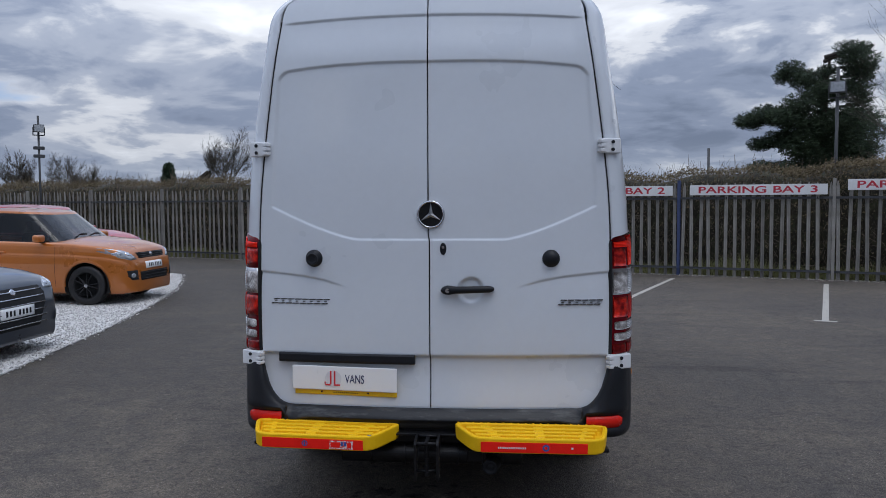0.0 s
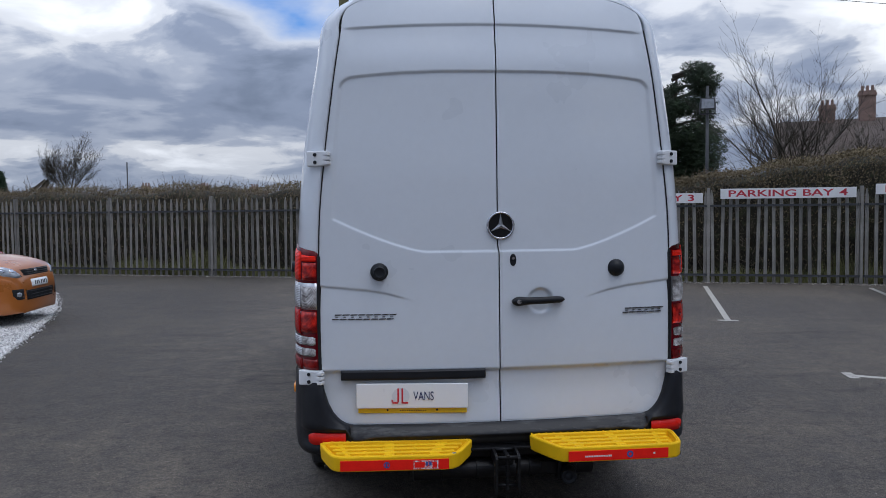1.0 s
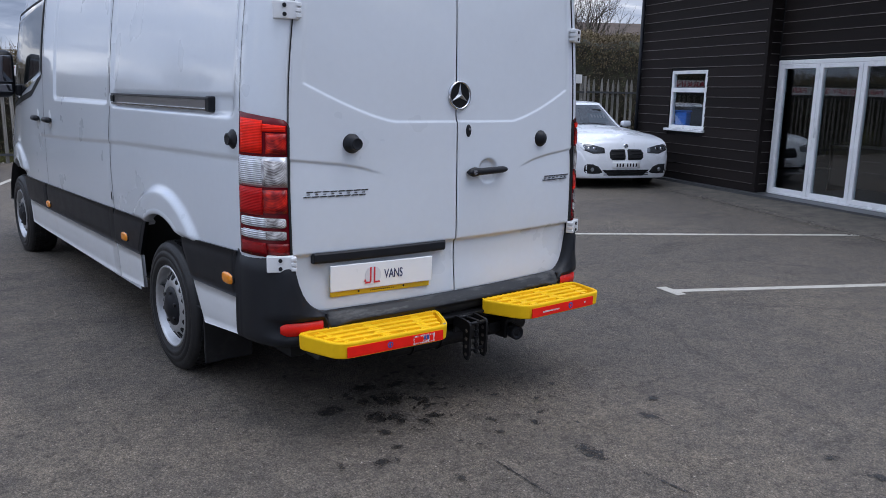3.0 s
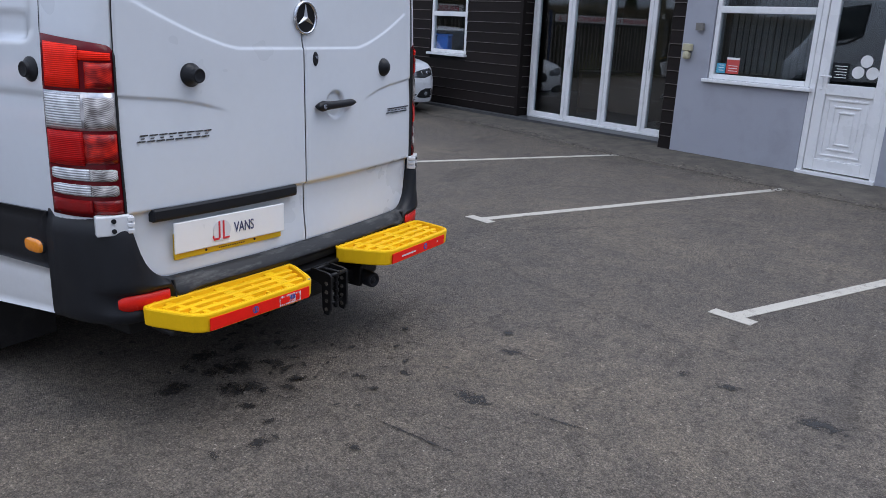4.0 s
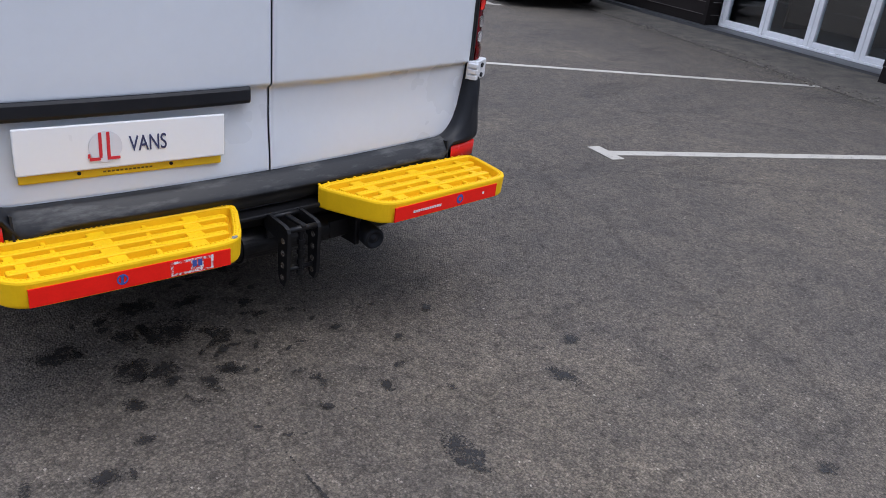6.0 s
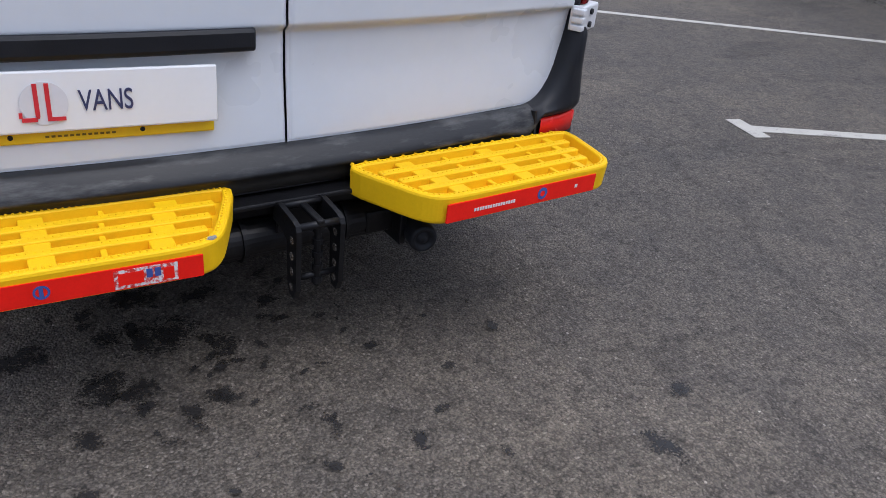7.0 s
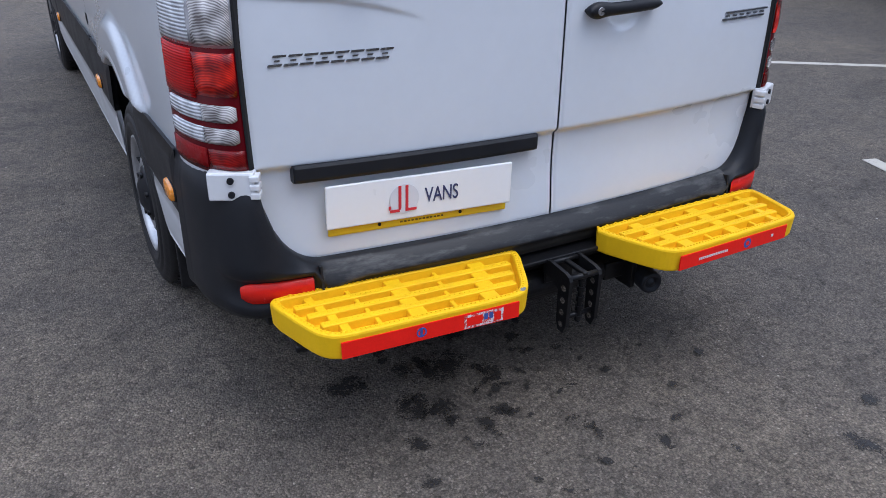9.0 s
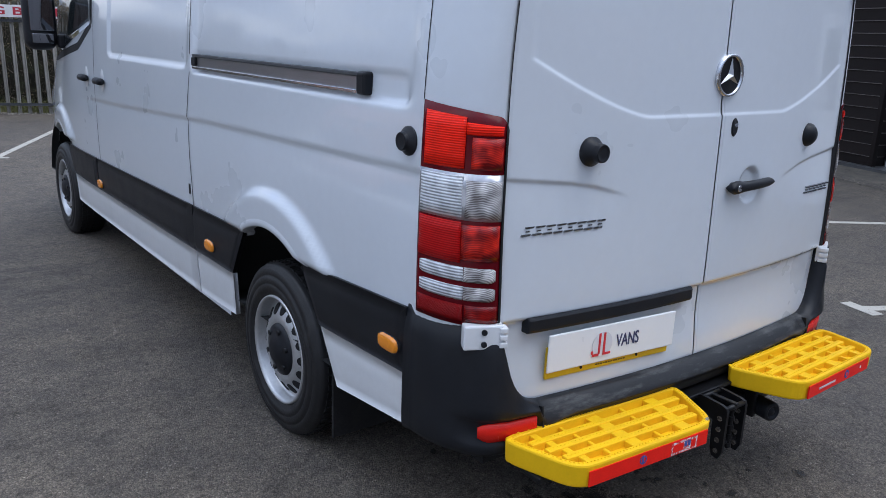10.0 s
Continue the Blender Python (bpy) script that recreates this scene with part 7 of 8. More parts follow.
            put("hub_cap", Vw, Fw, spec["cap"], rim)
            L = []
            for t in np.linspace(-0.05, math.pi + 0.05, 31):
                for r, o in ((R + 0.045, -0.03), (R + 0.045, 0.004), (R + 0.075, 0.006), (R + 0.095, -0.004)):
                    yy, zz = h + r * math.cos(t), R + r * math.sin(t)
                    L.append((s * (on_side(s, yy, max(zz, 0.22)) + o), yy, zz))
            put("arch_lip", L, grid_faces(31, 4), paint, car, True)
            Vw, Fw = lathe([(R + 0.05, s * (W - 0.02)), (R + 0.05, s * 0.45), (0, s * 0.45)], 24)
            put("wheel_well", [(x, y + h, max(z + R, 0.16)) for x, y, z in Vw], Fw, M_UNDER, car, True)
        # door gaps, handle, mirror
        for yy in spec["gaps"]:
            L = []
            for z in np.linspace(0.28, spec["belt_z"], 14):
                for d in (-0.003, 0.003):
                    L.append((s * (on_side(s, yy + d, z) + 0.0015), yy + d, z))
            put("door_gap", L, grid_faces(14, 2), M_SEAM, car)
        hy = spec["handle"]
        xx = on_side(s, hy, spec["belt_z"] - 0.12)
        bm = bmesh.new()
        box(bm, (s * xx - 0.022, hy - 0.09, spec["belt_z"] - 0.135), (s * xx + 0.022, hy + 0.09, spec["belt_z"] - 0.105), 0.01)
        part("door_handle", bm, paint, car)
        my = spec["mirror"]
        xx = on_side(s, my, spec["belt_z"])
        bm = bmesh.new()
        box(bm, (-0.10, -0.05, -0.058), (0.10, 0.07, 0.062), 0.045, 4)
        mr = part("door_mirror", bm, paint, car, "", True)
        mr.matrix_basis = pose(s * (xx + 0.10), my, spec["belt_z"] + 0.09, 0, 0, 0)
        bm = bmesh.new()
        box(bm, (s * xx - 0.05, my - 0.03, spec["belt_z"] + 0.02), (s * xx + 0.06, my + 0.03, spec["belt_z"] + 0.06), 0.01)
        part("mirror_arm", bm, M_BLACKPL, mr).matrix_basis = pose(-s * (xx + 0.10), -my, -spec["belt_z"] - 0.09)
    # wipers, floor, dark cabin
    ws = (foot_f + 0.04, head_f)
    bm = bmesh.new()
    box(bm, (-W * 0.84, -wb + 0.1, 0.45), (W * 0.84, -0.25, 0.62))
    for x in (-0.36, 0.36):
        box(bm, (x - 0.22, -1.25, 0.6), (x + 0.22, -1.05, 1.12), 0.06)
        box(bm, (x - 0.12, -1.22, 1.12), (x + 0.12, -1.10, 1.30), 0.04)
    box(bm, (-W * 0.8, -0.60, 0.6), (W * 0.8, -0.25, spec["belt_z"] - 0.03), 0.05)
    part("cabin_interior", bm, M_UNDER, car, "dark seats and dashboard")
    bm = bmesh.new()
    box(bm, (-W * 0.8, y0 + 0.25, 0.2), (W * 0.8, y1 - 0.25, 0.26))
    part("underbody", bm, M_UNDER, car)
    for x in (0.05, 0.45):
        hit = []
        for t in np.linspace(0, 1, 6):
            h = tree.ray_cast(Vector((x - 0.5 * t + 0.1, ws[0] - 0.02 - 0.10 * math.sin(t * 2), 3)), Vector((0, 0, -1)))
            if h[0]:
                hit.append(h[0] + Vector((0, 0, 0.012)))
        if len(hit) > 2:
            put("wiper", *tube_mesh(hit, 0.007, 6), M_SEAM, car)
    return car


M_ORANGE = material("orange_car_paint", (0.44, 0.135, 0.018), 0.3, metal=0.25, var=0.08, scale=3, fine_scale=400, bump=0.0, coat=0.8, dirt=((0.30, 0.11, 0.03), 0.2, 2))
M_GREYCAR = material("dark_grey_car_paint", (0.055, 0.065, 0.082), 0.3, metal=0.4, var=0.08, scale=3, fine_scale=400, bump=0.0, coat=0.8)
M_REDCAR = material("red_car_paint", (0.42, 0.03, 0.04), 0.3, metal=0.1, var=0.06, scale=3, bump=0.0, coat=0.8)
M_CARWHITE = material("white_car_paint", (0.83, 0.84, 0.86), 0.28, var=0.02, scale=3, bump=0.0, coat=0.8)
M_HEADLAMP = material("headlamp_lens", (0.36, 0.38, 0.40), 0.08, metal=0.5, var=0.35, scale=18, fine_scale=60, bump=0.1, coat=1.0)
M_DARKLAMP = material("dark_headlamp_lens", (0.10, 0.105, 0.115), 0.1, metal=0.4, var=0.5, scale=20, fine_scale=60, bump=0.05, coat=0.8)
M_BLACKALLOY = material("black_alloy", (0.02, 0.02, 0.022), 0.25, metal=0.5, var=0.1, bump=0)


# orange hatchback on the gravel
orange_spec = dict(wheelbase=2.43, front=0.69, rear=0.62, width=1.70, wheel=0.31, nose=(0.985, 0.915, 0.815, 0.72, 0.62), paint=M_ORANGE, rim=M_BLACKALLOY, cap=M_CHROME, plate_z=0.595, badge_z=0.765, dark_pillars=True,
             hood=[(-3.05, 0.95), (-0.6, 1.04), (-0.3, 1.045), (0.2, 0.995), (0.445, 0.935), (0.585, 0.86), (0.646, 0.79), (0.677, 0.66), (0.69, 0.50)],
             belt=[(-3.05, 0.90), (-2.6, 1.03), (-1, 0.985), (-0.3, 0.965), (0.287, 0.91), (0.506, 0.85), (0.629, 0.77), (0.677, 0.62), (0.69, 0.48)],
             cabin=(-0.36, -0.98, -2.72, -3.0), roof=[(-3.0, 1.40), (-2.6, 1.485), (-1.7, 1.525), (-1.0, 1.50), (-0.6, 1.46)], roof_w=0.74, quarter=0.30, pillar=-1.66,
             grilles=[[(-0.38, 0.71), (0.38, 0.71), (0.45, 0.80), (-0.45, 0.80)], [(-0.42, 0.36), (0.42, 0.36), (0.45, 0.50), (-0.45, 0.50)]], bars=3, bar_mat=M_BLACK,
             lamps=[[(0.47, 0.70), (0.62, 0.69), (0.73, 0.73), (0.80, 0.83), (0.815, 0.89), (0.77, 0.895), (0.60, 0.82)]], fogs=[[(0.50, 0.38), (0.62, 0.38), (0.67, 0.44), (0.68, 0.53), (0.53, 0.53)]],
             gaps=(-0.50, -1.66), belt_z=0.95, handle=-1.42, mirror=-0.72)
f_ang = -2.0
make_car("orange_hatchback", pose(-6.10, 8.54, 0.012, 0, 0, f_ang - 90), "orange hatchback with black wheels parked on pale gravel", orange_spec)
hy = dict(orange_spec, nose=(0.99, 0.955, 0.885, 0.80, 0.70), dark_pillars=False, wheelbase=2.57, front=0.83, rear=0.64, width=1.735, paint=M_GREYCAR, rim=M_STEEL, plate_z=0.50, badge_z=0.70,
          hood=[(-3.21, 0.92), (-0.5, 1.0), (-0.1, 0.995), (0.30, 0.94), (0.60, 0.87), (0.74, 0.80), (0.80, 0.70), (0.83, 0.52)],
          belt=[(-3.21, 0.88), (-2.6, 0.98), (-1.0, 0.94), (-0.1, 0.92), (0.40, 0.86), (0.66, 0.79), (0.78, 0.70), (0.83, 0.50)],
          cabin=(-0.20, -1.0, -2.85, -3.15), roof=[(-3.15, 1.35), (-2.7, 1.43), (-1.8, 1.475), (-1.0, 1.45), (-0.5, 1.40)], pillar=-1.60,
          grilles=[[(-0.36, 0.32), (0.36, 0.32), (0.50, 0.66), (0.44, 0.74), (-0.44, 0.74), (-0.50, 0.66)]], bars=6, bar_mat=M_CHROME,
          lamps=[[(0.52, 0.70), (0.70, 0.69), (0.80, 0.79), (0.74, 0.82), (0.56, 0.77)]], fogs=[[(0.60, 0.34), (0.74, 0.38), (0.74, 0.46), (0.62, 0.44)]], mirror=-0.55)
make_car("grey_hatchback", pose(-5.44, 3.75, -0.01, 0, 0, f_ang - 90), "dark grey hatchback with a chrome barred grille on pale gravel", hy)
red = dict(orange_spec, paint=M_REDCAR, width=1.78, roof=[(a, b + 0.05) for a, b in orange_spec["roof"]], hood=[(a, b + 0.03) for a, b in orange_spec["hood"]])
make_car("red_hatchback", pose(-8.08, 11.7, 0.012, 0, 0, f_ang - 90), "red hatchback parked behind an orange one", red)
white_spec = dict(orange_spec, wheelbase=2.69, front=0.775, rear=0.86, width=1.80, wheel=0.328, paint=M_CARWHITE, plate_z=0.405, badge_z=0.725, nose=(1.0, 0.985, 0.945, 0.885, 0.80), dark_pillars=False,
           hood=[(-3.55, 0.95), (-0.7, 1.025), (-0.5, 1.02), (0.0, 0.98), (0.40, 0.91), (0.64, 0.835), (0.73, 0.765), (0.76, 0.64), (0.775, 0.44)],
           belt=[(-3.55, 0.90), (-3.0, 0.985), (-1.2, 0.955), (-0.5, 0.94), (0.25, 0.885), (0.55, 0.825), (0.70, 0.755), (0.76, 0.62), (0.775, 0.42)],
           cabin=(-0.60, -1.38, -2.95, -3.46), roof=[(-3.4, 1.17), (-3.0, 1.28), (-2.6, 1.375), (-2.1, 1.435), (-1.6, 1.465), (-1.15, 1.45), (-0.6, 1.39)], roof_w=0.72, quarter=0.62, pillar=-1.90,
           grilles=[[(0.04, 0.49), (0.27, 0.49), (0.315, 0.53), (0.32, 0.61), (0.28, 0.665), (0.04, 0.67), (0.022, 0.65), (0.022, 0.51)], [(-0.022, 0.51), (-0.022, 0.65), (-0.04, 0.67), (-0.28, 0.665), (-0.32, 0.61), (-0.315, 0.53), (-0.27, 0.49), (-0.04, 0.49)],
                    [(-0.32, 0.225), (0.32, 0.225), (0.45, 0.325), (-0.45, 0.325)]], bars=3, bar_mat=M_BLACKALLOY,
           lamps=[[(0.40, 0.605), (0.62, 0.595), (0.79, 0.655), (0.85, 0.735), (0.80, 0.765), (0.60, 0.735), (0.41, 0.69)]], fogs=[[(0.44, 0.285), (0.50, 0.265), (0.62, 0.26), (0.74, 0.27), (0.775, 0.31), (0.77, 0.395), (0.73, 0.425), (0.62, 0.42), (0.52, 0.38)]], lamp_mat="dark_headlamp_lens",
           gaps=(-0.60, -1.92), belt_z=0.94, handle=-1.68, mirror=-0.98)
c_white = make_car("white_hatchback", pose(8.575, 6.215, 0.0, 0, 0, -111.8 - 90), "white hatchback with a black twin grille parked by the boarded wall", white_spec)
M_TEAL = material("teal_price_card", (0.02, 0.13, 0.15), 0.4, var=0.1, bump=0)
bm = bmesh.new()
box(bm, (-0.20, -0.004, -0.11), (0.20, 0.0, 0.11))
card = part("price_card", bm, M_TEAL, c_white, "teal price card behind the windscreen")
card.matrix_basis = pose(-0.36, -1.02, 1.14, 40, 0, 0)
for i in range(5):
    hbox("price_bar", (-0.15 + i * 0.062, 0.001, 0.0), (-0.112 + i * 0.062, 0.003, 0.07), M_SIGN, card)


# ---- hedge behind the fence ----
M_HEDGE = material("hedge_leaves", (0.160, 0.126, 0.072), 0.8, var=0.3, scale=0.8, fine_scale=30, bump=0, island=0.24, spec=0.2)
M_TWIG = material("twig_bark", (0.15, 0.12, 0.09), 0.85, var=0.3, scale=4, fine_scale=40, bump=0.2, island=0.35, spec=0.2)
# shade deep in the hedge is painted as this core's dark colour
M_HEDGESHADE = material("hedge_core_shade", (0.030, 0.027, 0.016), 0.95, var=0.75, scale=4, fine_scale=26, bump=0, dirt=((0.09, 0.10, 0.042), 0.6, 5))
M_GRASS = material("rank_grass", (0.20, 0.20, 0.085), 0.8, var=0.4, scale=1.2, fine_scale=30, bump=0, island=0.5, spec=0.2)


def hedge_top(x):
    return float(np.interp(x, [-30, -10, 0, 2.5, 4.5, 6.3, 9, 14], [2.28, 2.30, 2.22, 2.33, 2.52, 2.84, 3.08, 3.15])) + 0.05 * math.sin(1.7 * x) + 0.04 * math.sin(4.3 * x + 1)


def hedge():
    h = thing("hedge", FENCE, "overgrown brown winter hedge behind the fence", "hedge")
    X = np.linspace(-30, 14, 177)
    V = []
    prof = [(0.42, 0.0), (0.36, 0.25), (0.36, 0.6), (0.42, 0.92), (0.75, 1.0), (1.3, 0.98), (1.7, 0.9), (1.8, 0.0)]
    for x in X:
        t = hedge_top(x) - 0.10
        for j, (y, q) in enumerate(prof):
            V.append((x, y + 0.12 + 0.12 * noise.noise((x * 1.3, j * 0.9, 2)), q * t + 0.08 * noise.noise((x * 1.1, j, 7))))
    put("hedge_core", V, grid_faces(len(X), len(prof)), M_HEDGESHADE, h, True, "dark hedge core with its inner shade painted in")
    r = random.Random(3)
    V, F = [], []
    for i in range(84000):
        x = r.uniform(-28, 13) if r.random() < 0.74 else r.uniform(2, 13)
        t = hedge_top(x)
        if r.random() < 0.62:
            z = t * (1 - r.random() ** 1.6 * 0.95)
            y = 0.38 + r.uniform(-0.10, 0.16) + 0.14 * noise.noise((x * 1.3, z * 1.2, 2))
            if z < 0.75 * t and r.random() < 0.72:
                continue
        else:
            z, y = t + r.gauss(-0.02, 0.055), r.uniform(0.35, 1.7)
        s = r.uniform(0.014, 0.034)
        n = Vector((r.gauss(0, 1), r.gauss(0, 1) - 0.8, r.gauss(0, 1) + 0.5)).normalized()
        a = n.orthogonal().normalized() * s
        b = n.cross(a).normalized() * s * 0.55
        p = Vector((x, y, z))
        o = len(V)
        V += [p - a, p + b, p + a, p - b]
        F.append((o, o + 1, o + 2, o + 3))
    tagged(put("hedge_foliage", V, F, M_HEDGE, h), "small dull brown and olive leaves", "", "", "stuff")
    V, F = [], []
    for i in range(15000):
        x = r.uniform(-28, 13)
        t = hedge_top(x)
        z = r.uniform(0.05, t)
        p = Vector((x, 0.30 + r.uniform(0, 0.18), z)) if r.random() < 0.9 else Vector((x, r.uniform(0.35, 1.6), t - 0.12))
        d = Vector((r.gauss(0, 0.5), r.gauss(0, 0.25), abs(r.gauss(0.6, 0.5)))).normalized() * r.uniform(0.12, 0.45)
        w = Vector((d.z, 0.3, -d.x)).normalized() * r.uniform(0.002, 0.0065)
        o = len(V)
        V += [p - w, p + w, p + d + w * 0.4, p + d - w * 0.4]
        F.append((o, o + 1, o + 2, o + 3))
    tagged(put("twig_tangle", V, F, M_TWIG, h), "bare crossing twigs", "", "", "stuff")
    V, F = [], []
    for i in range(22000):
        x = r.uniform(-28, 13)
        k = noise.noise((x * 0.6, 3.1, 0))
        hgt = (0.26 + 0.9 * max(0, k)) * r.uniform(0.3, 1.2)
        p = Vector((x, 0.15 + r.uniform(0, 0.3), r.uniform(0, 0.35 * max(0.2, 0.4 + k))))
        d = Vector((r.gauss(0, 0.12), r.gauss(0, 0.08), hgt))
        w = Vector((r.uniform(0.004, 0.010), 0.002, 0))
        o = len(V)
        V += [p - w, p + w, p + d]
        F.append((o, o + 1, o + 2))
    tagged(put("verge_grass", V, F, M_GRASS), "rank green grass behind the fence foot", "grass", "", "stuff").matrix_basis = FENCE
    # fallen leaves and grit along the fence foot
    V, F = [], []
    for i in range(12000):
        x, y = r.uniform(-26, 12), -abs(r.gauss(0, 0.16)) + 0.12
        s = r.uniform(0.008, 0.022)
        a = r.uniform(0, 6.28)
        o = len(V)
        for k in range(4):
            V.append((x + s * math.cos(a + k * 1.57), y + s * 0.7 * math.sin(a + k * 1.57), 0.054 + r.uniform(0, 0.012)))
        F.append((o, o + 1, o + 2, o + 3))
    tagged(put("leaf_litter", V, F, M_LITTER), "pale grit and dead leaves along the fence", "litter", "", "stuff").matrix_basis = FENCE


M_LITTER = material("leaf_litter", (0.36, 0.33, 0.28), 0.9, var=0.4, scale=6, bump=0, island=0.6)
hedge()


# ---- trees ----
M_BARK = material("tree_bark", (0.065, 0.053, 0.042), 0.9, var=0.35, scale=3, fine_scale=25, bump=0.5, bump_dist=0.01, dirt=((0.10, 0.11, 0.06), 0.6, 2))
M_PINE = material("pine_needles", (0.030, 0.045, 0.022), 0.75, var=0.4, scale=0.6, fine_scale=14, bump=0, island=0.6, spec=0.25)
M_CONIFER = material("conifer_needles", (0.028, 0.048, 0.026), 0.75, var=0.4, scale=0.8, fine_scale=14, bump=0, island=0.6, spec=0.25)


def bare_tree(x, y, height, spread, seed, label, levels=4, thick=0.019, twig=0.006, dome=None):
    r = random.Random(seed)
    t = thing("bare_tree", pose(x, y, -0.03), label, "tree", "bare winter trees")
    trunk_V, trunk_F, tw_V, tw_F = [], [], [], []

    def limb(p, d, length, rad, level):
        n = 4 if level < 3 else 2
        pts, radii = [p], [rad]
        for i in range(n):
            d = (d + Vector((r.gauss(0, 0.10), r.gauss(0, 0.10), 0.03 + r.gauss(0, 0.06)))).normalized()
            p = p + d * length / n
            pts.append(p)
            radii.append(rad * (1 - 0.5 * (i + 1) / n))
        V, F = tube_mesh(pts, radii, 7 if level < 2 else (4 if level < 3 else 3))
        tv, tf = (trunk_V, trunk_F) if level < 2 else (tw_V, tw_F)
        o = len(tv)
        tv.extend(V)
        tf.extend(tuple(o + i for i in f) for f in F)
        if level >= levels:
            return
        kids = 8 if level == 0 else ((7 if twig > 0.008 else 6) if level < 3 else (4 if level < 4 else 3))
        for i in range(kids):
            # side shoots along the limb, and a leader at its tip
            at = 1.0 if i == 0 else (r.uniform(0.22, 0.97) if level else r.uniform(0.55, 1.0))
            k = min(n - 1, int(at * n))
            q = pts[k].lerp(pts[k + 1], at * n - k)
            ax = Vector((r.gauss(0, 1), r.gauss(0, 1), r.gauss(0, 0.3))).normalized()
            lean = 0.3 if i == 0 else spread * r.uniform(0.6, 1.1)
            nd_ = (d + ax * lean + Vector((0, 0, 0.10))).normalized()
            ratio = (r.uniform(0.95, 1.3) if level == 0 else r.uniform(0.5, 0.72)) * (1.0 if i == 0 else 1.1 - 0.4 * at * (level > 0))
            limb(q, nd_, length * ratio, max(twig, radii[k] * r.uniform(0.45, 0.62)), level + 1)
    limb(Vector((0, 0, 0)), Vector((0, 0, 1)), height * 0.25, height * thick, 0)
    if dome:
        # a crown kept to a rounded head
        cz, rx, rz = dome
        for vs in (trunk_V, tw_V):
            for i, (vx, vy, vz) in enumerate(vs):
                q = math.sqrt((vx / rx) ** 2 + (vy / rx) ** 2 + ((vz - cz) / rz) ** 2)
                if vz > cz - rz * 0.8 and q > 0.55:
                    k = (0.55 + 0.45 * math.tanh((q - 0.55) / 0.9)) / q
                    vs[i] = (vx * k, vy * k, cz + (vz - cz) * k)
    put("trunk", trunk_V, trunk_F, M_BARK, t, True)
    put("crown", tw_V, tw_F, M_BARK, t, True, "bare branches and twigs")


def at_bearing(ex, ey, az, dist):
    return ex + dist * math.sin(radians(az)), ey + dist * math.cos(radians(az))


def needle_clumps(V, F, r, c, rad, n, size, squash=0.6):
    for i in range(n):
        v = Vector((r.gauss(0, 1), r.gauss(0, 1), r.gauss(0, 1))).normalized() * rad * r.random() ** 0.45
        p = c + Vector((v.x, v.y, v.z * squash))
        for k in range(3):
            d = Vector((r.gauss(0, 1), r.gauss(0, 1), r.gauss(0.3, 0.8))).normalized() * size * r.uniform(0.6, 1.3)
            w = d.orthogonal().normalized() * size * 0.16
            o = len(V)
            V += [p - w, p + d, p + w]
            F.append((o, o + 1, o + 2))


def pine_tree():
    x, y = at_bearing(0.39, -3.79, 20.6, 34.5)
    t = thing("pine_tree", pose(x, y, -0.03), "tall dark green spreading pine tree behind the hedge", "tree")
    r = random.Random(12)
    pts = [(0, 0, 0), (0.1, 0, 2.3), (0.25, 0.1, 4.0), (0.3, 0, 5.8), (0.5, 0.1, 7.2)]
    tv, tf = tube_mesh(pts, [0.28, 0.24, 0.19, 0.12, 0.04], 10)
    V, F = [], []
    right = Vector((math.cos(radians(20.6)), -math.sin(radians(20.6)), 0))
    back = Vector((math.sin(radians(20.6)), math.cos(radians(20.6)), 0))
    # layered boughs: reach to the side, height, depth, size
    for u, z, rad, n in ((-0.6, 5.9, 1.0, 420), (0.8, 4.3, 1.3, 600), (1.8, 4.6, 1.2, 500), (0.6, 2.6, 1.2, 420), (-0.6, 4.1, 1.1, 480), (-2.9, 5.35, 0.75, 330), (-2.1, 5.6, 0.9, 420), (-1.2, 5.4, 1.0, 460), (-2.4, 4.3, 0.65, 200), (-1.5, 4.5, 0.9, 380), (-0.4, 4.9, 1.2, 620), (0.9, 5.2, 1.3, 680),
                         (2.0, 5.3, 1.1, 520), (-2.3, 3.2, 0.75, 260), (-1.2, 3.1, 1.0, 440), (0.0, 3.4, 1.2, 600), (1.3, 3.5, 1.3, 640), (2.3, 3.9, 1.0, 420), (2.6, 3.0, 0.8, 260),
                         (-1.1, 7.5, 0.7, 260), (-0.5, 7.0, 0.8, 320), (-1.5, 7.2, 0.45, 110), (0.3, 6.4, 1.0, 480), (1.4, 6.6, 1.1, 520), (1.7, 7.6, 0.9, 420), (2.2, 7.2, 0.7, 260), (1.2, 8.05, 0.7, 260), (1.9, 8.2, 0.45, 130),
                         (2.7, 6.0, 0.6, 170), (0.4, 7.3, 0.5, 130)):
        for b in (-0.8, 0.5):
            c = right * min(u, 1.8) * 0.85 + back * (b + r.gauss(0, 0.3)) + Vector((0, 0, z * 0.9))
            needle_clumps(V, F, r, c, rad * 0.82, int(n * 1.7), 0.12, 0.55)
        s0 = Vector((0.25, 0, max(2.0, z - 1.0)))
        v2, f2 = tube_mesh([s0, s0.lerp(c, 0.5) + Vector((0, 0, 0.1)), c], [0.09, 0.06, 0.02], 6)
        o = len(tv)
        tv += v2
        tf += [tuple(o + i for i in f) for f in f2]
    put("trunk", tv, tf, M_BARK, t, True)
    put("crown", V, F, M_PINE, t, False, "layered dark needle boughs with gaps")


pine_tree()


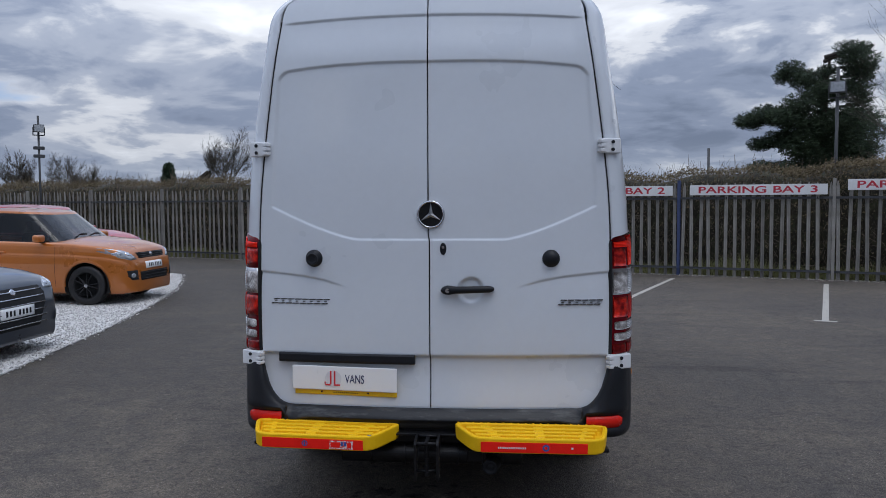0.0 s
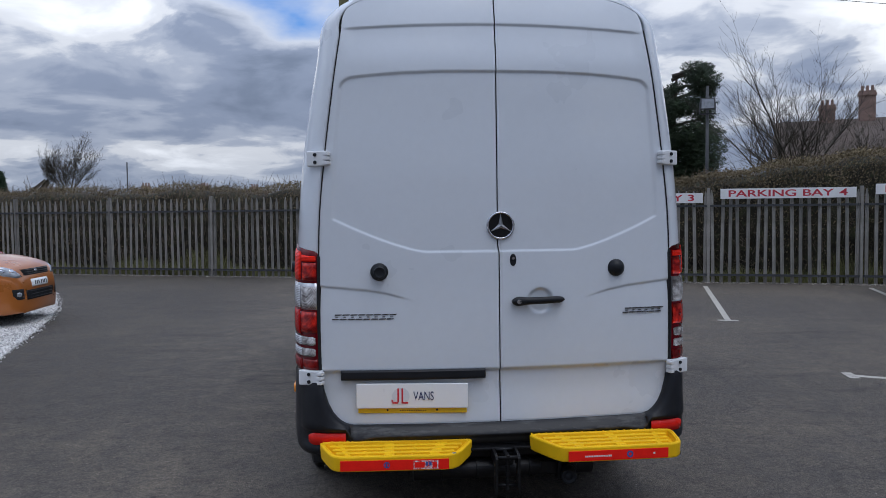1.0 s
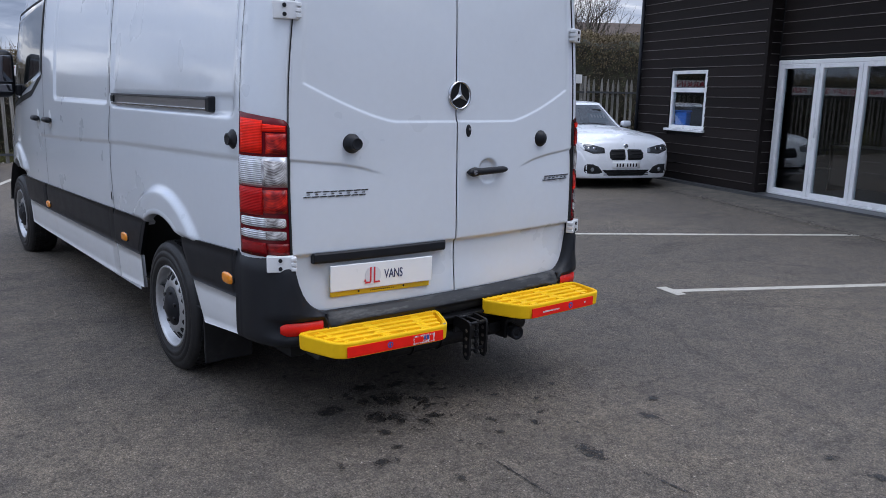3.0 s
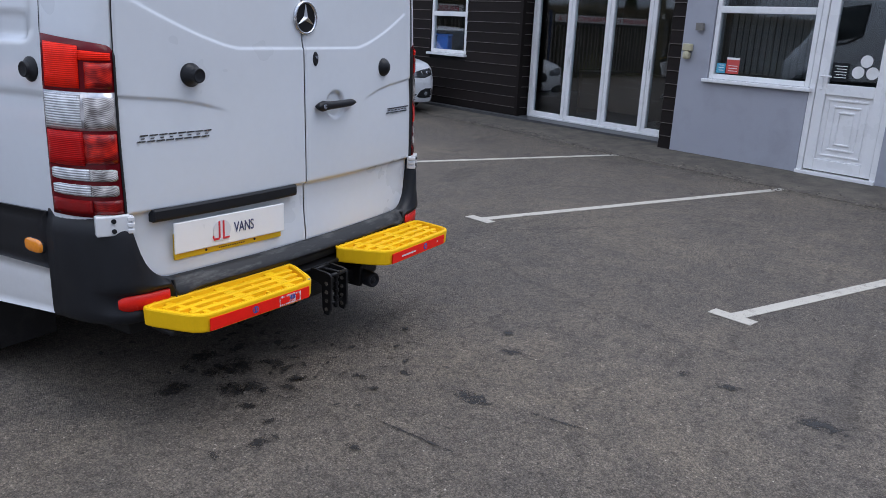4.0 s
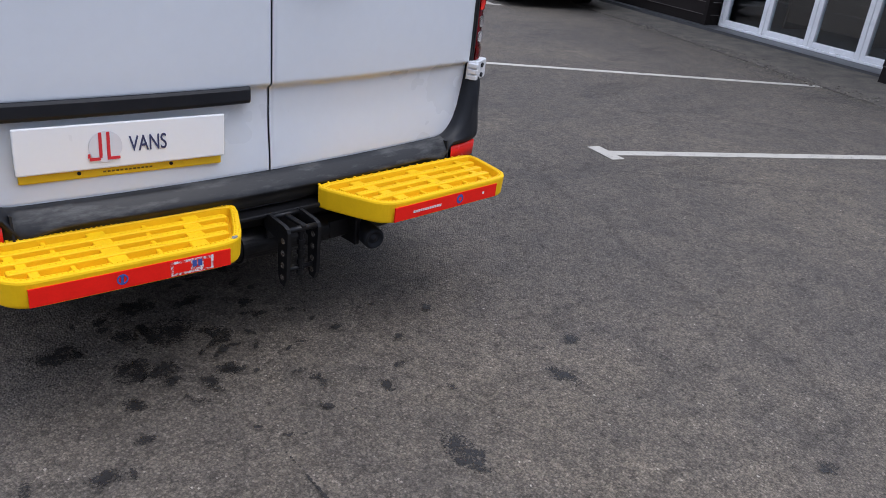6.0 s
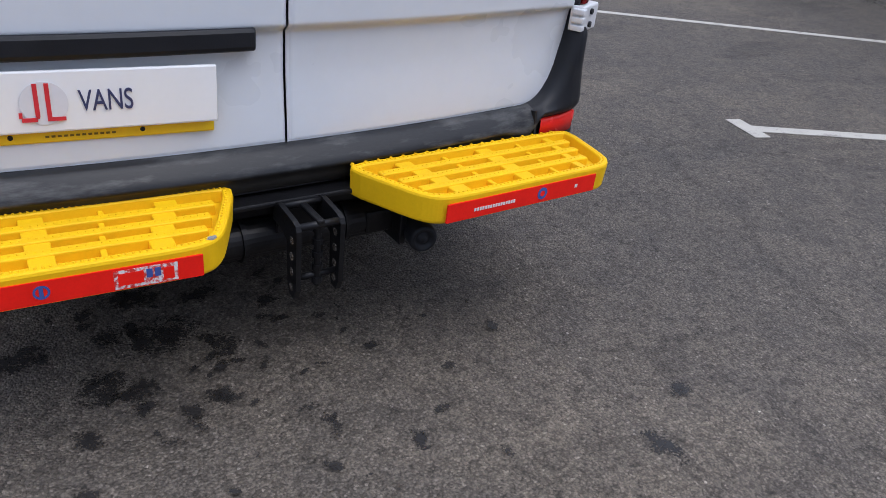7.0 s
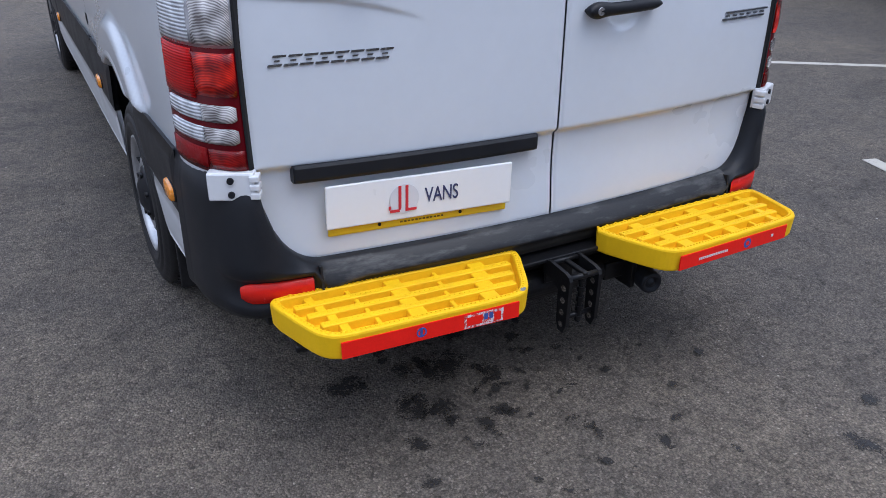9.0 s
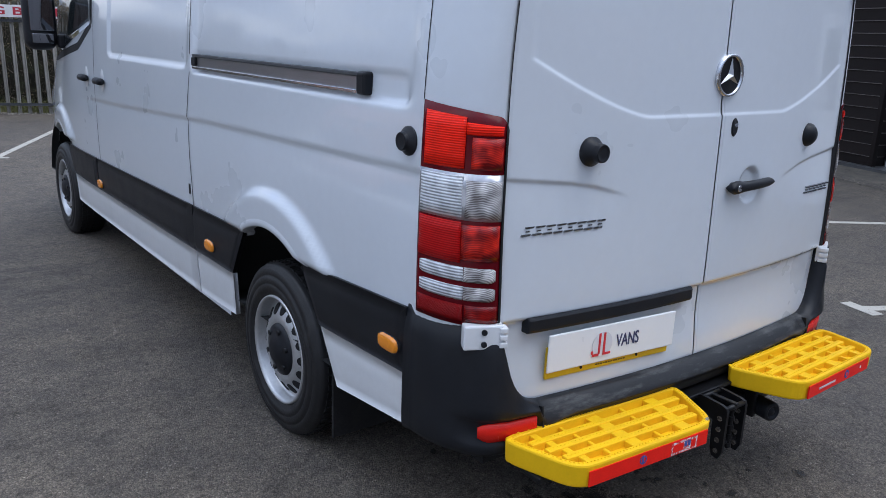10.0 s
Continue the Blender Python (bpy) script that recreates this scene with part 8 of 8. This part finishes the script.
def conifer(x, y, height, width, seed, label):
    t = thing("conifer", pose(x, y, -0.03), label, "tree", "far conifers")
    r = random.Random(seed)
    put("trunk", *tube_mesh([(0, 0, 0), (0, 0, height * 0.5), (0, 0, height)], [height * 0.02, height * 0.014, 0.01], 8), M_BARK, t, True)
    V, F = [], []
    z = height * 0.12
    while z < height:
        q = 1 - z / height
        for k in range(11):
            a = r.uniform(0, 6.28)
            zj = z + r.uniform(-0.5, 0.5) * height * 0.06
            reach = width / 2 * (q ** 1.15) * r.uniform(0.55, 1.1) + 0.05
            for f in (0.45, 0.85):
                c = Vector((math.cos(a) * reach * f, math.sin(a) * reach * f, zj - 0.1 * reach * f))
                needle_clumps(V, F, r, c, 0.34 + 0.25 * q, 20, 0.2, 0.9)
        z += height * 0.04
    put("crown", V, F, M_CONIFER, t, False, "ragged dark green needles")


for ex, az, dist, hgt, spr, seed, lab, tw in ((0.39, -33.5, 62, 6.6, 0.75, 1, "bare winter tree beyond the hedge", 6), (0.39, -30.2, 60, 6.4, 0.9, 2, "wide bare winter tree beyond the hedge", 6), (0.39, -27.0, 75, 4.6, 0.9, 3, "small far bare tree", 5),
                                             (0.39, -26.3, 75, 4.6, 0.9, 4, "small far bare tree", 5), (-0.68, -18.8, 58, 8.6, 0.95, 5, "rounded bare winter tree beyond the hedge", 6),
                                             (-0.95, 31.2, 27, 7.9, 0.85, 6, "large bare winter tree behind the hedge", 6), (-1.25, 36.5, 26, 5.2, 0.9, 7, "bare winter tree behind the hedge", 6),
                                             (-1.68, 46.5, 22, 8.0, 0.85, 8, "tall bare tree with many fine twigs", 6), (-1.68, 40.0, 24, 4.6, 1.0, 9, "low bare tree leaning over the hedge", 5),
                                             (-2.07, 6.6, 48, 6.6, 0.8, 10, "bare tree beyond the hedge", 6)):
    tx, ty = at_bearing(ex, -3.6, az, dist)
    bare_tree(tx, ty, hgt, spr, seed, lab, 5, 0.019, 0.0036 if dist < 40 else 0.009, {1: (4.4, 1.6, 2.3), 2: (4.0, 2.5, 2.4), 3: (2.9, 2.1, 1.6), 4: (2.9, 1.8, 1.6), 5: (5.2, 2.5, 2.8)}.get(seed))
for ex, az, dist, hgt, wid_, seed, lab in ((0.39, -24.2, 62, 4.4, 2.2, 21, "dark rounded conifer beyond the hedge"), (-1.68, 42.6, 40, 6.1, 3.4, 22, "dark conifer behind the hedge"), (-1.68, 44.8, 40, 6.6, 3.4, 23, "tall dark conifer behind the hedge")):
    tx, ty = at_bearing(ex, -3.6, az, dist)
    conifer(tx, ty, hgt, wid_, seed, lab)


def tree_line():
    """The far scrub along the skyline."""
    r = random.Random(31)
    V, F = [], []
    for i in range(900):
        az = r.uniform(-40, 60)
        d = r.uniform(70, 95)
        x, y = at_bearing(-1, -3.6, az, d)
        top = 3.2 + 1.1 * noise.noise((az * 0.35, 1, 0)) + 0.7 * noise.noise((az * 1.3, 4, 0))
        needle_clumps(V, F, r, Vector((x, y, r.uniform(0.6, max(1.0, top)))), 0.8, 22, 0.35, 0.7)
    tagged(put("far_scrub", V, F, material("far_scrub", (0.055, 0.055, 0.042), 0.9, var=0.3, bump=0, island=0.5)), "distant scrub and low trees on the skyline", "trees", "", "stuff")


tree_line()


# ---- houses beyond ----
M_BRICK = material("dark_red_brick", (0.25, 0.165, 0.135), 0.85, var=0.3, scale=2, fine_scale=24, bump=0.4, stretch=(1, 1, 3))
M_SLATE = material("weathered_roof_tiles", (0.105, 0.082, 0.068), 0.85, spec=0.2, var=0.3, scale=1.5, fine_scale=14, bump=0.5, stretch=(1, 1, 4))


def house_far(x, y, turn, length, depth, eaves, ridge, chimneys, label):
    h = thing("house", pose(x, y, -0.03, 0, 0, turn), label, "house", "far houses")
    bm = bmesh.new()
    L, D = length / 2, depth / 2
    vs = [bm.verts.new(v) for v in ((-L, -D, 0), (L, -D, 0), (L, D, 0), (-L, D, 0), (-L, -D, eaves), (L, -D, eaves), (L, D, eaves), (-L, D, eaves), (-L, 0, ridge - 0.05), (L, 0, ridge - 0.05))]
    for f in ((0, 1, 5, 4), (2, 3, 7, 6), (1, 2, 6, 9, 5), (3, 0, 4, 8, 7)):
        bm.faces.new([vs[i] for i in f])
    part("wall", bm, M_BRICK, h)
    bm = bmesh.new()
    o = 0.3
    k = (ridge - eaves) / D
    for s in (-1, 1):
        a = [(-L - o, s * (D + o), eaves - o * k), (L + o, s * (D + o), eaves - o * k), (L + o, 0, ridge), (-L - o, 0, ridge)]
        q = [bm.verts.new(v) for v in a] + [bm.verts.new((x_, y_, z_ + 0.1)) for x_, y_, z_ in a]
        for f in ((0, 1, 2, 3), (4, 5, 6, 7), (0, 1, 5, 4), (1, 2, 6, 5), (2, 3, 7, 6), (3, 0, 4, 7)):
            bm.faces.new([q[i] for i in f])
    roof_ = part("roof", bm, M_SLATE, h)
    for cx, top in chimneys:
        bm = bmesh.new()
        box(bm, (cx - 0.5, -0.35, eaves), (cx + 0.5, 0.35, top), 0.02)
        box(bm, (cx - 0.56, -0.41, top - 0.35), (cx + 0.56, 0.41, top - 0.15), 0.02)
        for j in (-0.3, 0.0, 0.3):
            rod(bm, (cx + j, 0, top), (cx + j, 0, top + 0.35), 0.11, 0.09, 10)
        part("chimney", bm, M_BRICK, roof_, "brick chimney with clay pots")
    for wx in (-L * 0.5, L * 0.5):
        wdw = box_part("window", (wx - 0.5, -D - 0.03, eaves - 1.5), (wx + 0.5, -D - 0.002, eaves - 0.4), M_UPVC, h, 0.02)
        box_part("pane", (wx - 0.42, -D - 0.045, eaves - 1.42), (wx + 0.42, -D - 0.032, eaves - 0.48), M_CARGLASS, wdw)


hx, hy_ = at_bearing(-0.68, -3.72, 33.9, 60)
house_far(hx, hy_, -32, 9, 7, 5.0, 7.4, ((-1.5, 8.5), (0.9, 9.3)), "old dark brick house with tall chimneys")
hx, hy_ = at_bearing(-1.5, -3.5, 41.5, 36)
house_far(hx + 1.0, hy_ - 0.7, -35, 9.5, 7, 3.0, 4.7, (), "low brick house with a long tiled roof")
for az, d in ((-12.5, 95), (-9.0, 100), (-22.0, 110)):
    hx, hy_ = at_bearing(-0.68, -3.72, az, d)
    house_far(hx, hy_, 10, 9, 7, 2.9, 4.2, ((-3.2, 4.7), (3.2, 4.7)), "distant house with two chimneys")


# ---- poles, lamps, wires ----
M_POLE = material("mossy_timber_pole", (0.15, 0.13, 0.075), 0.85, var=0.3, scale=2, fine_scale=30, bump=0.4, bump_dist=0.004, stretch=(4, 4, 0.5), dirt=((0.10, 0.13, 0.045), 0.7, 1.5))


def utility_pole():
    p = thing("utility_pole", pose(-1.06, 14.72, 0, 0, 1.6, 0), "mossy timber utility pole before the fence", "pole")
    bm = bmesh.new()
    rod(bm, (0, 0, 0), (-0.03, 0, 10.2), 0.125, 0.095, 24)
    part("shaft", bm, M_POLE, p)
    bm = bmesh.new()
    box(bm, (-0.05, -0.145, 1.95), (0.05, -0.115, 2.10), 0.004)
    part("number_tag", bm, M_SIGN, p, "small white tag")
    for z in (1.88, 2.25, 0.42):
        V, F = lathe([(0.124, z), (0.130, z), (0.130, z + 0.025), (0.124, z + 0.025)], 24, "z")
        put("strap", V, F, M_GALV, p, True, "galvanised strap")
    bm = bmesh.new()
    rod(bm, (0.11, -0.06, 0.1), (0.08, -0.05, 9.8), 0.012, n=8)
    part("cable_guard", bm, M_BLACKPL, p)
    bm = bmesh.new()
    box(bm, (-0.75, -0.05, 9.75), (0.70, 0.05, 9.87), 0.01)
    part("cross_arm", bm, M_POLE, p)


utility_pole()


def wire(a, b, sag, n=24, r=0.012):
    a, b = Vector(a), Vector(b)
    pts = [a.lerp(b, t) - Vector((0, 0, sag * 4 * t * (1 - t))) for t in np.linspace(0, 1, n)]
    tagged(put("overhead_wire", *tube_mesh(pts, r, 6), M_SEAM, None, True), "thin black overhead wire from the pole", "wire", "overhead wires")


wire((-0.95, 14.7, 7.65), (27.3, 21.6, 8.2), 0.25, r=0.008)
for o in (-0.35, 0.1, 0.5):
    wire((-0.8 + o, 14.7, 9.8), (7.5 + o * 1.3, 52, 9.3), 0.9)


def flood_lamp(x, y, h, turn, label):
    l = thing("yard_lamp", pose(x, y, -0.03, 0, 0, turn), label, "lamp post", "yard lamps")
    rod_part("post", (0, 0, 0), (0, 0, h), 0.032, M_RAIL, l)
    bm = bmesh.new()
    box(bm, (-0.15, -0.16, h - 0.52), (0.15, -0.05, h - 0.28), 0.012)
    hd = part("lamp_head", bm, M_RAIL, l, "square floodlight")
    box_part("lamp_glass", (-0.13, -0.168, h - 0.50), (0.13, -0.161, h - 0.30), M_HEADLAMP, hd)
    bm = bmesh.new()
    box(bm, (-0.17, -0.13, h - 0.60), (-0.155, -0.02, h - 0.36))
    box(bm, (0.155, -0.13, h - 0.60), (0.17, -0.02, h - 0.36))
    box(bm, (-0.17, -0.04, h - 0.62), (0.17, -0.01, h - 0.59))
    part("bracket", bm, M_RAIL, l)
    return l


flood_lamp(7.07, 12.9, 4.30, -22, "thin post with a square floodlight behind the fence")
fl2 = flood_lamp(-14.2, 19.5, 4.35, 40, "thin post with floodlights and cameras by the fence")
bm = bmesh.new()
for z in (3.3, 3.05):
    box(bm, (-0.16, -0.08, z), (0.16, 0.05, z + 0.10), 0.02)
part("camera_box", bm, M_RAIL, fl2, "small security cameras")
rod_part("far_post", (0, 0, 0), (0, 0, 4.4), 0.07, M_RAIL, tagged(thing("far_pole", pose(*at_bearing(0.39, -3.79, 13.9, 45), 0), "short far pole on the skyline", "pole")))
rod_part("far_post", (0, 0, 0), (0, 0, 5.2), 0.045, M_RAIL, tagged(thing("far_pole", pose(*at_bearing(-0.68, -3.72, -15.6, 60), 0), "short far pole on the skyline", "pole")))


# ---- advertising board by the pole ----
def board():
    b = thing("pavement_sign", pose(-1.35, 14.55, 0.0, -9, 12, -6), "leaning black and white finance board by the pole", "sign")
    box_part("frame", (-0.17, -0.015, 0.06), (0.17, 0.015, 0.98), M_BLACK, b, 0.01)
    box_part("poster", (-0.155, -0.019, 0.08), (0.155, -0.0155, 0.56), M_SIGN, b, 0, "white lower poster")
    for i in range(8):
        box_part("text_bar", (-0.11, -0.021, 0.50 - i * 0.045), (0.03 + 0.05 * (i % 3), -0.0192, 0.512 - i * 0.045), M_RAIL, b)
    lettering("FINANCE", 0.075, pose(0, -0.0165, 0.90, 90, 0, 0), M_SIGN, b, 0.001, 0.9, 0.001)
    lettering("AVAILABLE", 0.07, pose(0, -0.0165, 0.80, 90, 0, 0), M_SIGN, b, 0.001, 0.75, 0.001)
    box_part("text_bar", (-0.12, -0.018, 0.68), (0.12, -0.0155, 0.70), M_YPLATE, b)
    box_part("foot", (-0.24, -0.22, 0.0), (0.24, 0.22, 0.06), M_BLACKPL, b, 0.02, "black weighted foot")


board()

# ---- things on and in the sales building ----
ab = thing("alarm_box", HOUSE @ pose(-0.11, 0.0, 1.32), "small cream weathered box on the grey wall", "alarm box")
M_CREAM = material("cream_plastic", (0.50, 0.46, 0.30), 0.5, var=0.15, scale=20, bump=0.05, dirt=((0.3, 0.27, 0.17), 0.5, 20))
box_part("cover", (-0.06, 0.001, 0.0), (0.06, 0.07, 0.09), M_CREAM, ab, 0.012)
box_part("lens", (-0.045, 0.001, -0.10), (0.045, 0.085, -0.002), M_CREAM, ab, 0.03)
cb = thing("junction_box", HOUSE @ pose(-0.25, 0.0, 1.62), "small grey junction box on the grey wall", "junction box")
box_part("cover", (-0.045, 0.001, -0.04), (0.045, 0.05, 0.04), M_GALV, cb, 0.006)
box_part("lid", (-0.05, 0.05, -0.045), (0.05, 0.058, 0.045), M_GALV, cb, 0.003)
for x0, x1, z0, z1, mat, lab in ((-0.62, -0.50, 1.085, 1.20, material("sky_blue_print", (0.08, 0.36, 0.52), 0.4, var=0.1, bump=0), "small blue sticker on the window"),
                                 (-0.80, -0.63, 1.085, 1.27, material("red_card_print", (0.55, 0.07, 0.06), 0.4, var=0.1, bump=0), "red notice card on the window")):
    st_ = thing("window_sticker", HOUSE, lab, "sticker", "window stickers")
    box_part("card", (x0, -0.049, z0), (x1, -0.047, z1), mat, st_)
    for i in range(3):
        box_part("text_bar", (x0 + 0.02, -0.0465, z0 + 0.03 + i * 0.03), (x1 - 0.03, -0.0455, z0 + 0.037 + i * 0.03), M_SIGN, st_)
box_part("header", (-0.80, -0.0465, 1.25), (-0.63, -0.0455, 1.275), M_SIGN, st_)
M_BLIND = material("grey_blind_slat", (0.13, 0.13, 0.13), 0.7, var=0.15, bump=0.05)
bl = thing("vertical_blind", HOUSE, "dim grey vertical blind inside the window", "blind")
for i in range(15):
    o = box_part("slat", (-0.03, -0.001, 0), (0.03, 0.001, 0.95), M_BLIND, bl)
    o.matrix_basis = pose(-1.65 + i * 0.083, -0.35, 1.08, 0, 0, 42)
bag = thing("storage_box", HOUSE @ pose(5.50, -0.585, 0.992), "bright blue plastic box on the sill inside the window", "box")
M_BLUE = material("bright_blue_plastic", (0.018, 0.17, 0.68), 0.4, var=0.1, bump=0.02)
box_part("box_body", (-0.17, -0.06, 0.0), (0.17, 0.06, 0.30), M_BLUE, bag, 0.03)
box_part("box_lid", (-0.18, -0.065, 0.301), (0.18, 0.065, 0.33), M_BLUE, bag, 0.012)
tb = thing("shelf_unit", HOUSE @ pose(5.9, -0.95, 0.085), "dim grey shelf inside under the window", "shelf")
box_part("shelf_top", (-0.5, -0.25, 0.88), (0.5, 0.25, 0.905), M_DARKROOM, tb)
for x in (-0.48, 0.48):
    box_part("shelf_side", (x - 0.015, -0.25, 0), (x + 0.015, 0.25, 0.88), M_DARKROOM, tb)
dk = thing("office_desk", HOUSE @ pose(2.6, -2.2, 0.09), "brown wooden desk inside the folding doors", "desk")
M_DESK = material("brown_desk_wood", (0.075, 0.048, 0.034), 0.45, var=0.3, scale=4, fine_scale=40, bump=0.1, stretch=(0.4, 4, 4))
box_part("desktop", (-0.7, -0.35, 0.71), (0.7, 0.35, 0.74), M_DESK, dk, 0.004)
box_part("front_panel", (-0.66, 0.28, 0.1), (0.66, 0.30, 0.71), M_DESK, dk)
for x in (-0.68, 0.68):
    box_part("side_panel", (x - 0.015, -0.33, 0), (x + 0.015, 0.33, 0.71), M_DESK, dk)
ch = thing("office_chair", HOUSE @ pose(1.2, -1.8, 0.09, 0, 0, 30), "black office chair inside the folding doors", "chair")
box_part("seat", (-0.24, -0.24, 0.44), (0.24, 0.24, 0.52), M_BLACKPL, ch, 0.03)
box_part("backrest", (-0.22, -0.27, 0.58), (0.22, -0.21, 1.05), M_BLACKPL, ch, 0.03)
rod_part("column", (0, 0, 0.1), (0, 0, 0.44), 0.03, M_BLACK, ch)
for i in range(5):
    a = i * 2 * math.pi / 5
    rod_part("foot", (0, 0, 0.12), (0.28 * math.cos(a), 0.28 * math.sin(a), 0.05), 0.018, M_BLACK, ch)


# ---- unseen plain walls added to close the yard behind and darken reflections ----
for lo, hi in (((-34, -24.3, 0), (36, -24, 3.6)), ((-34.3, -24.3, 0), (-34, 30, 3.2))):
    tagged(box_part("boundary_wall", lo, hi, M_BRICK), "plain brick wall added unseen behind the yard for dark reflections", "wall", "", "structure")
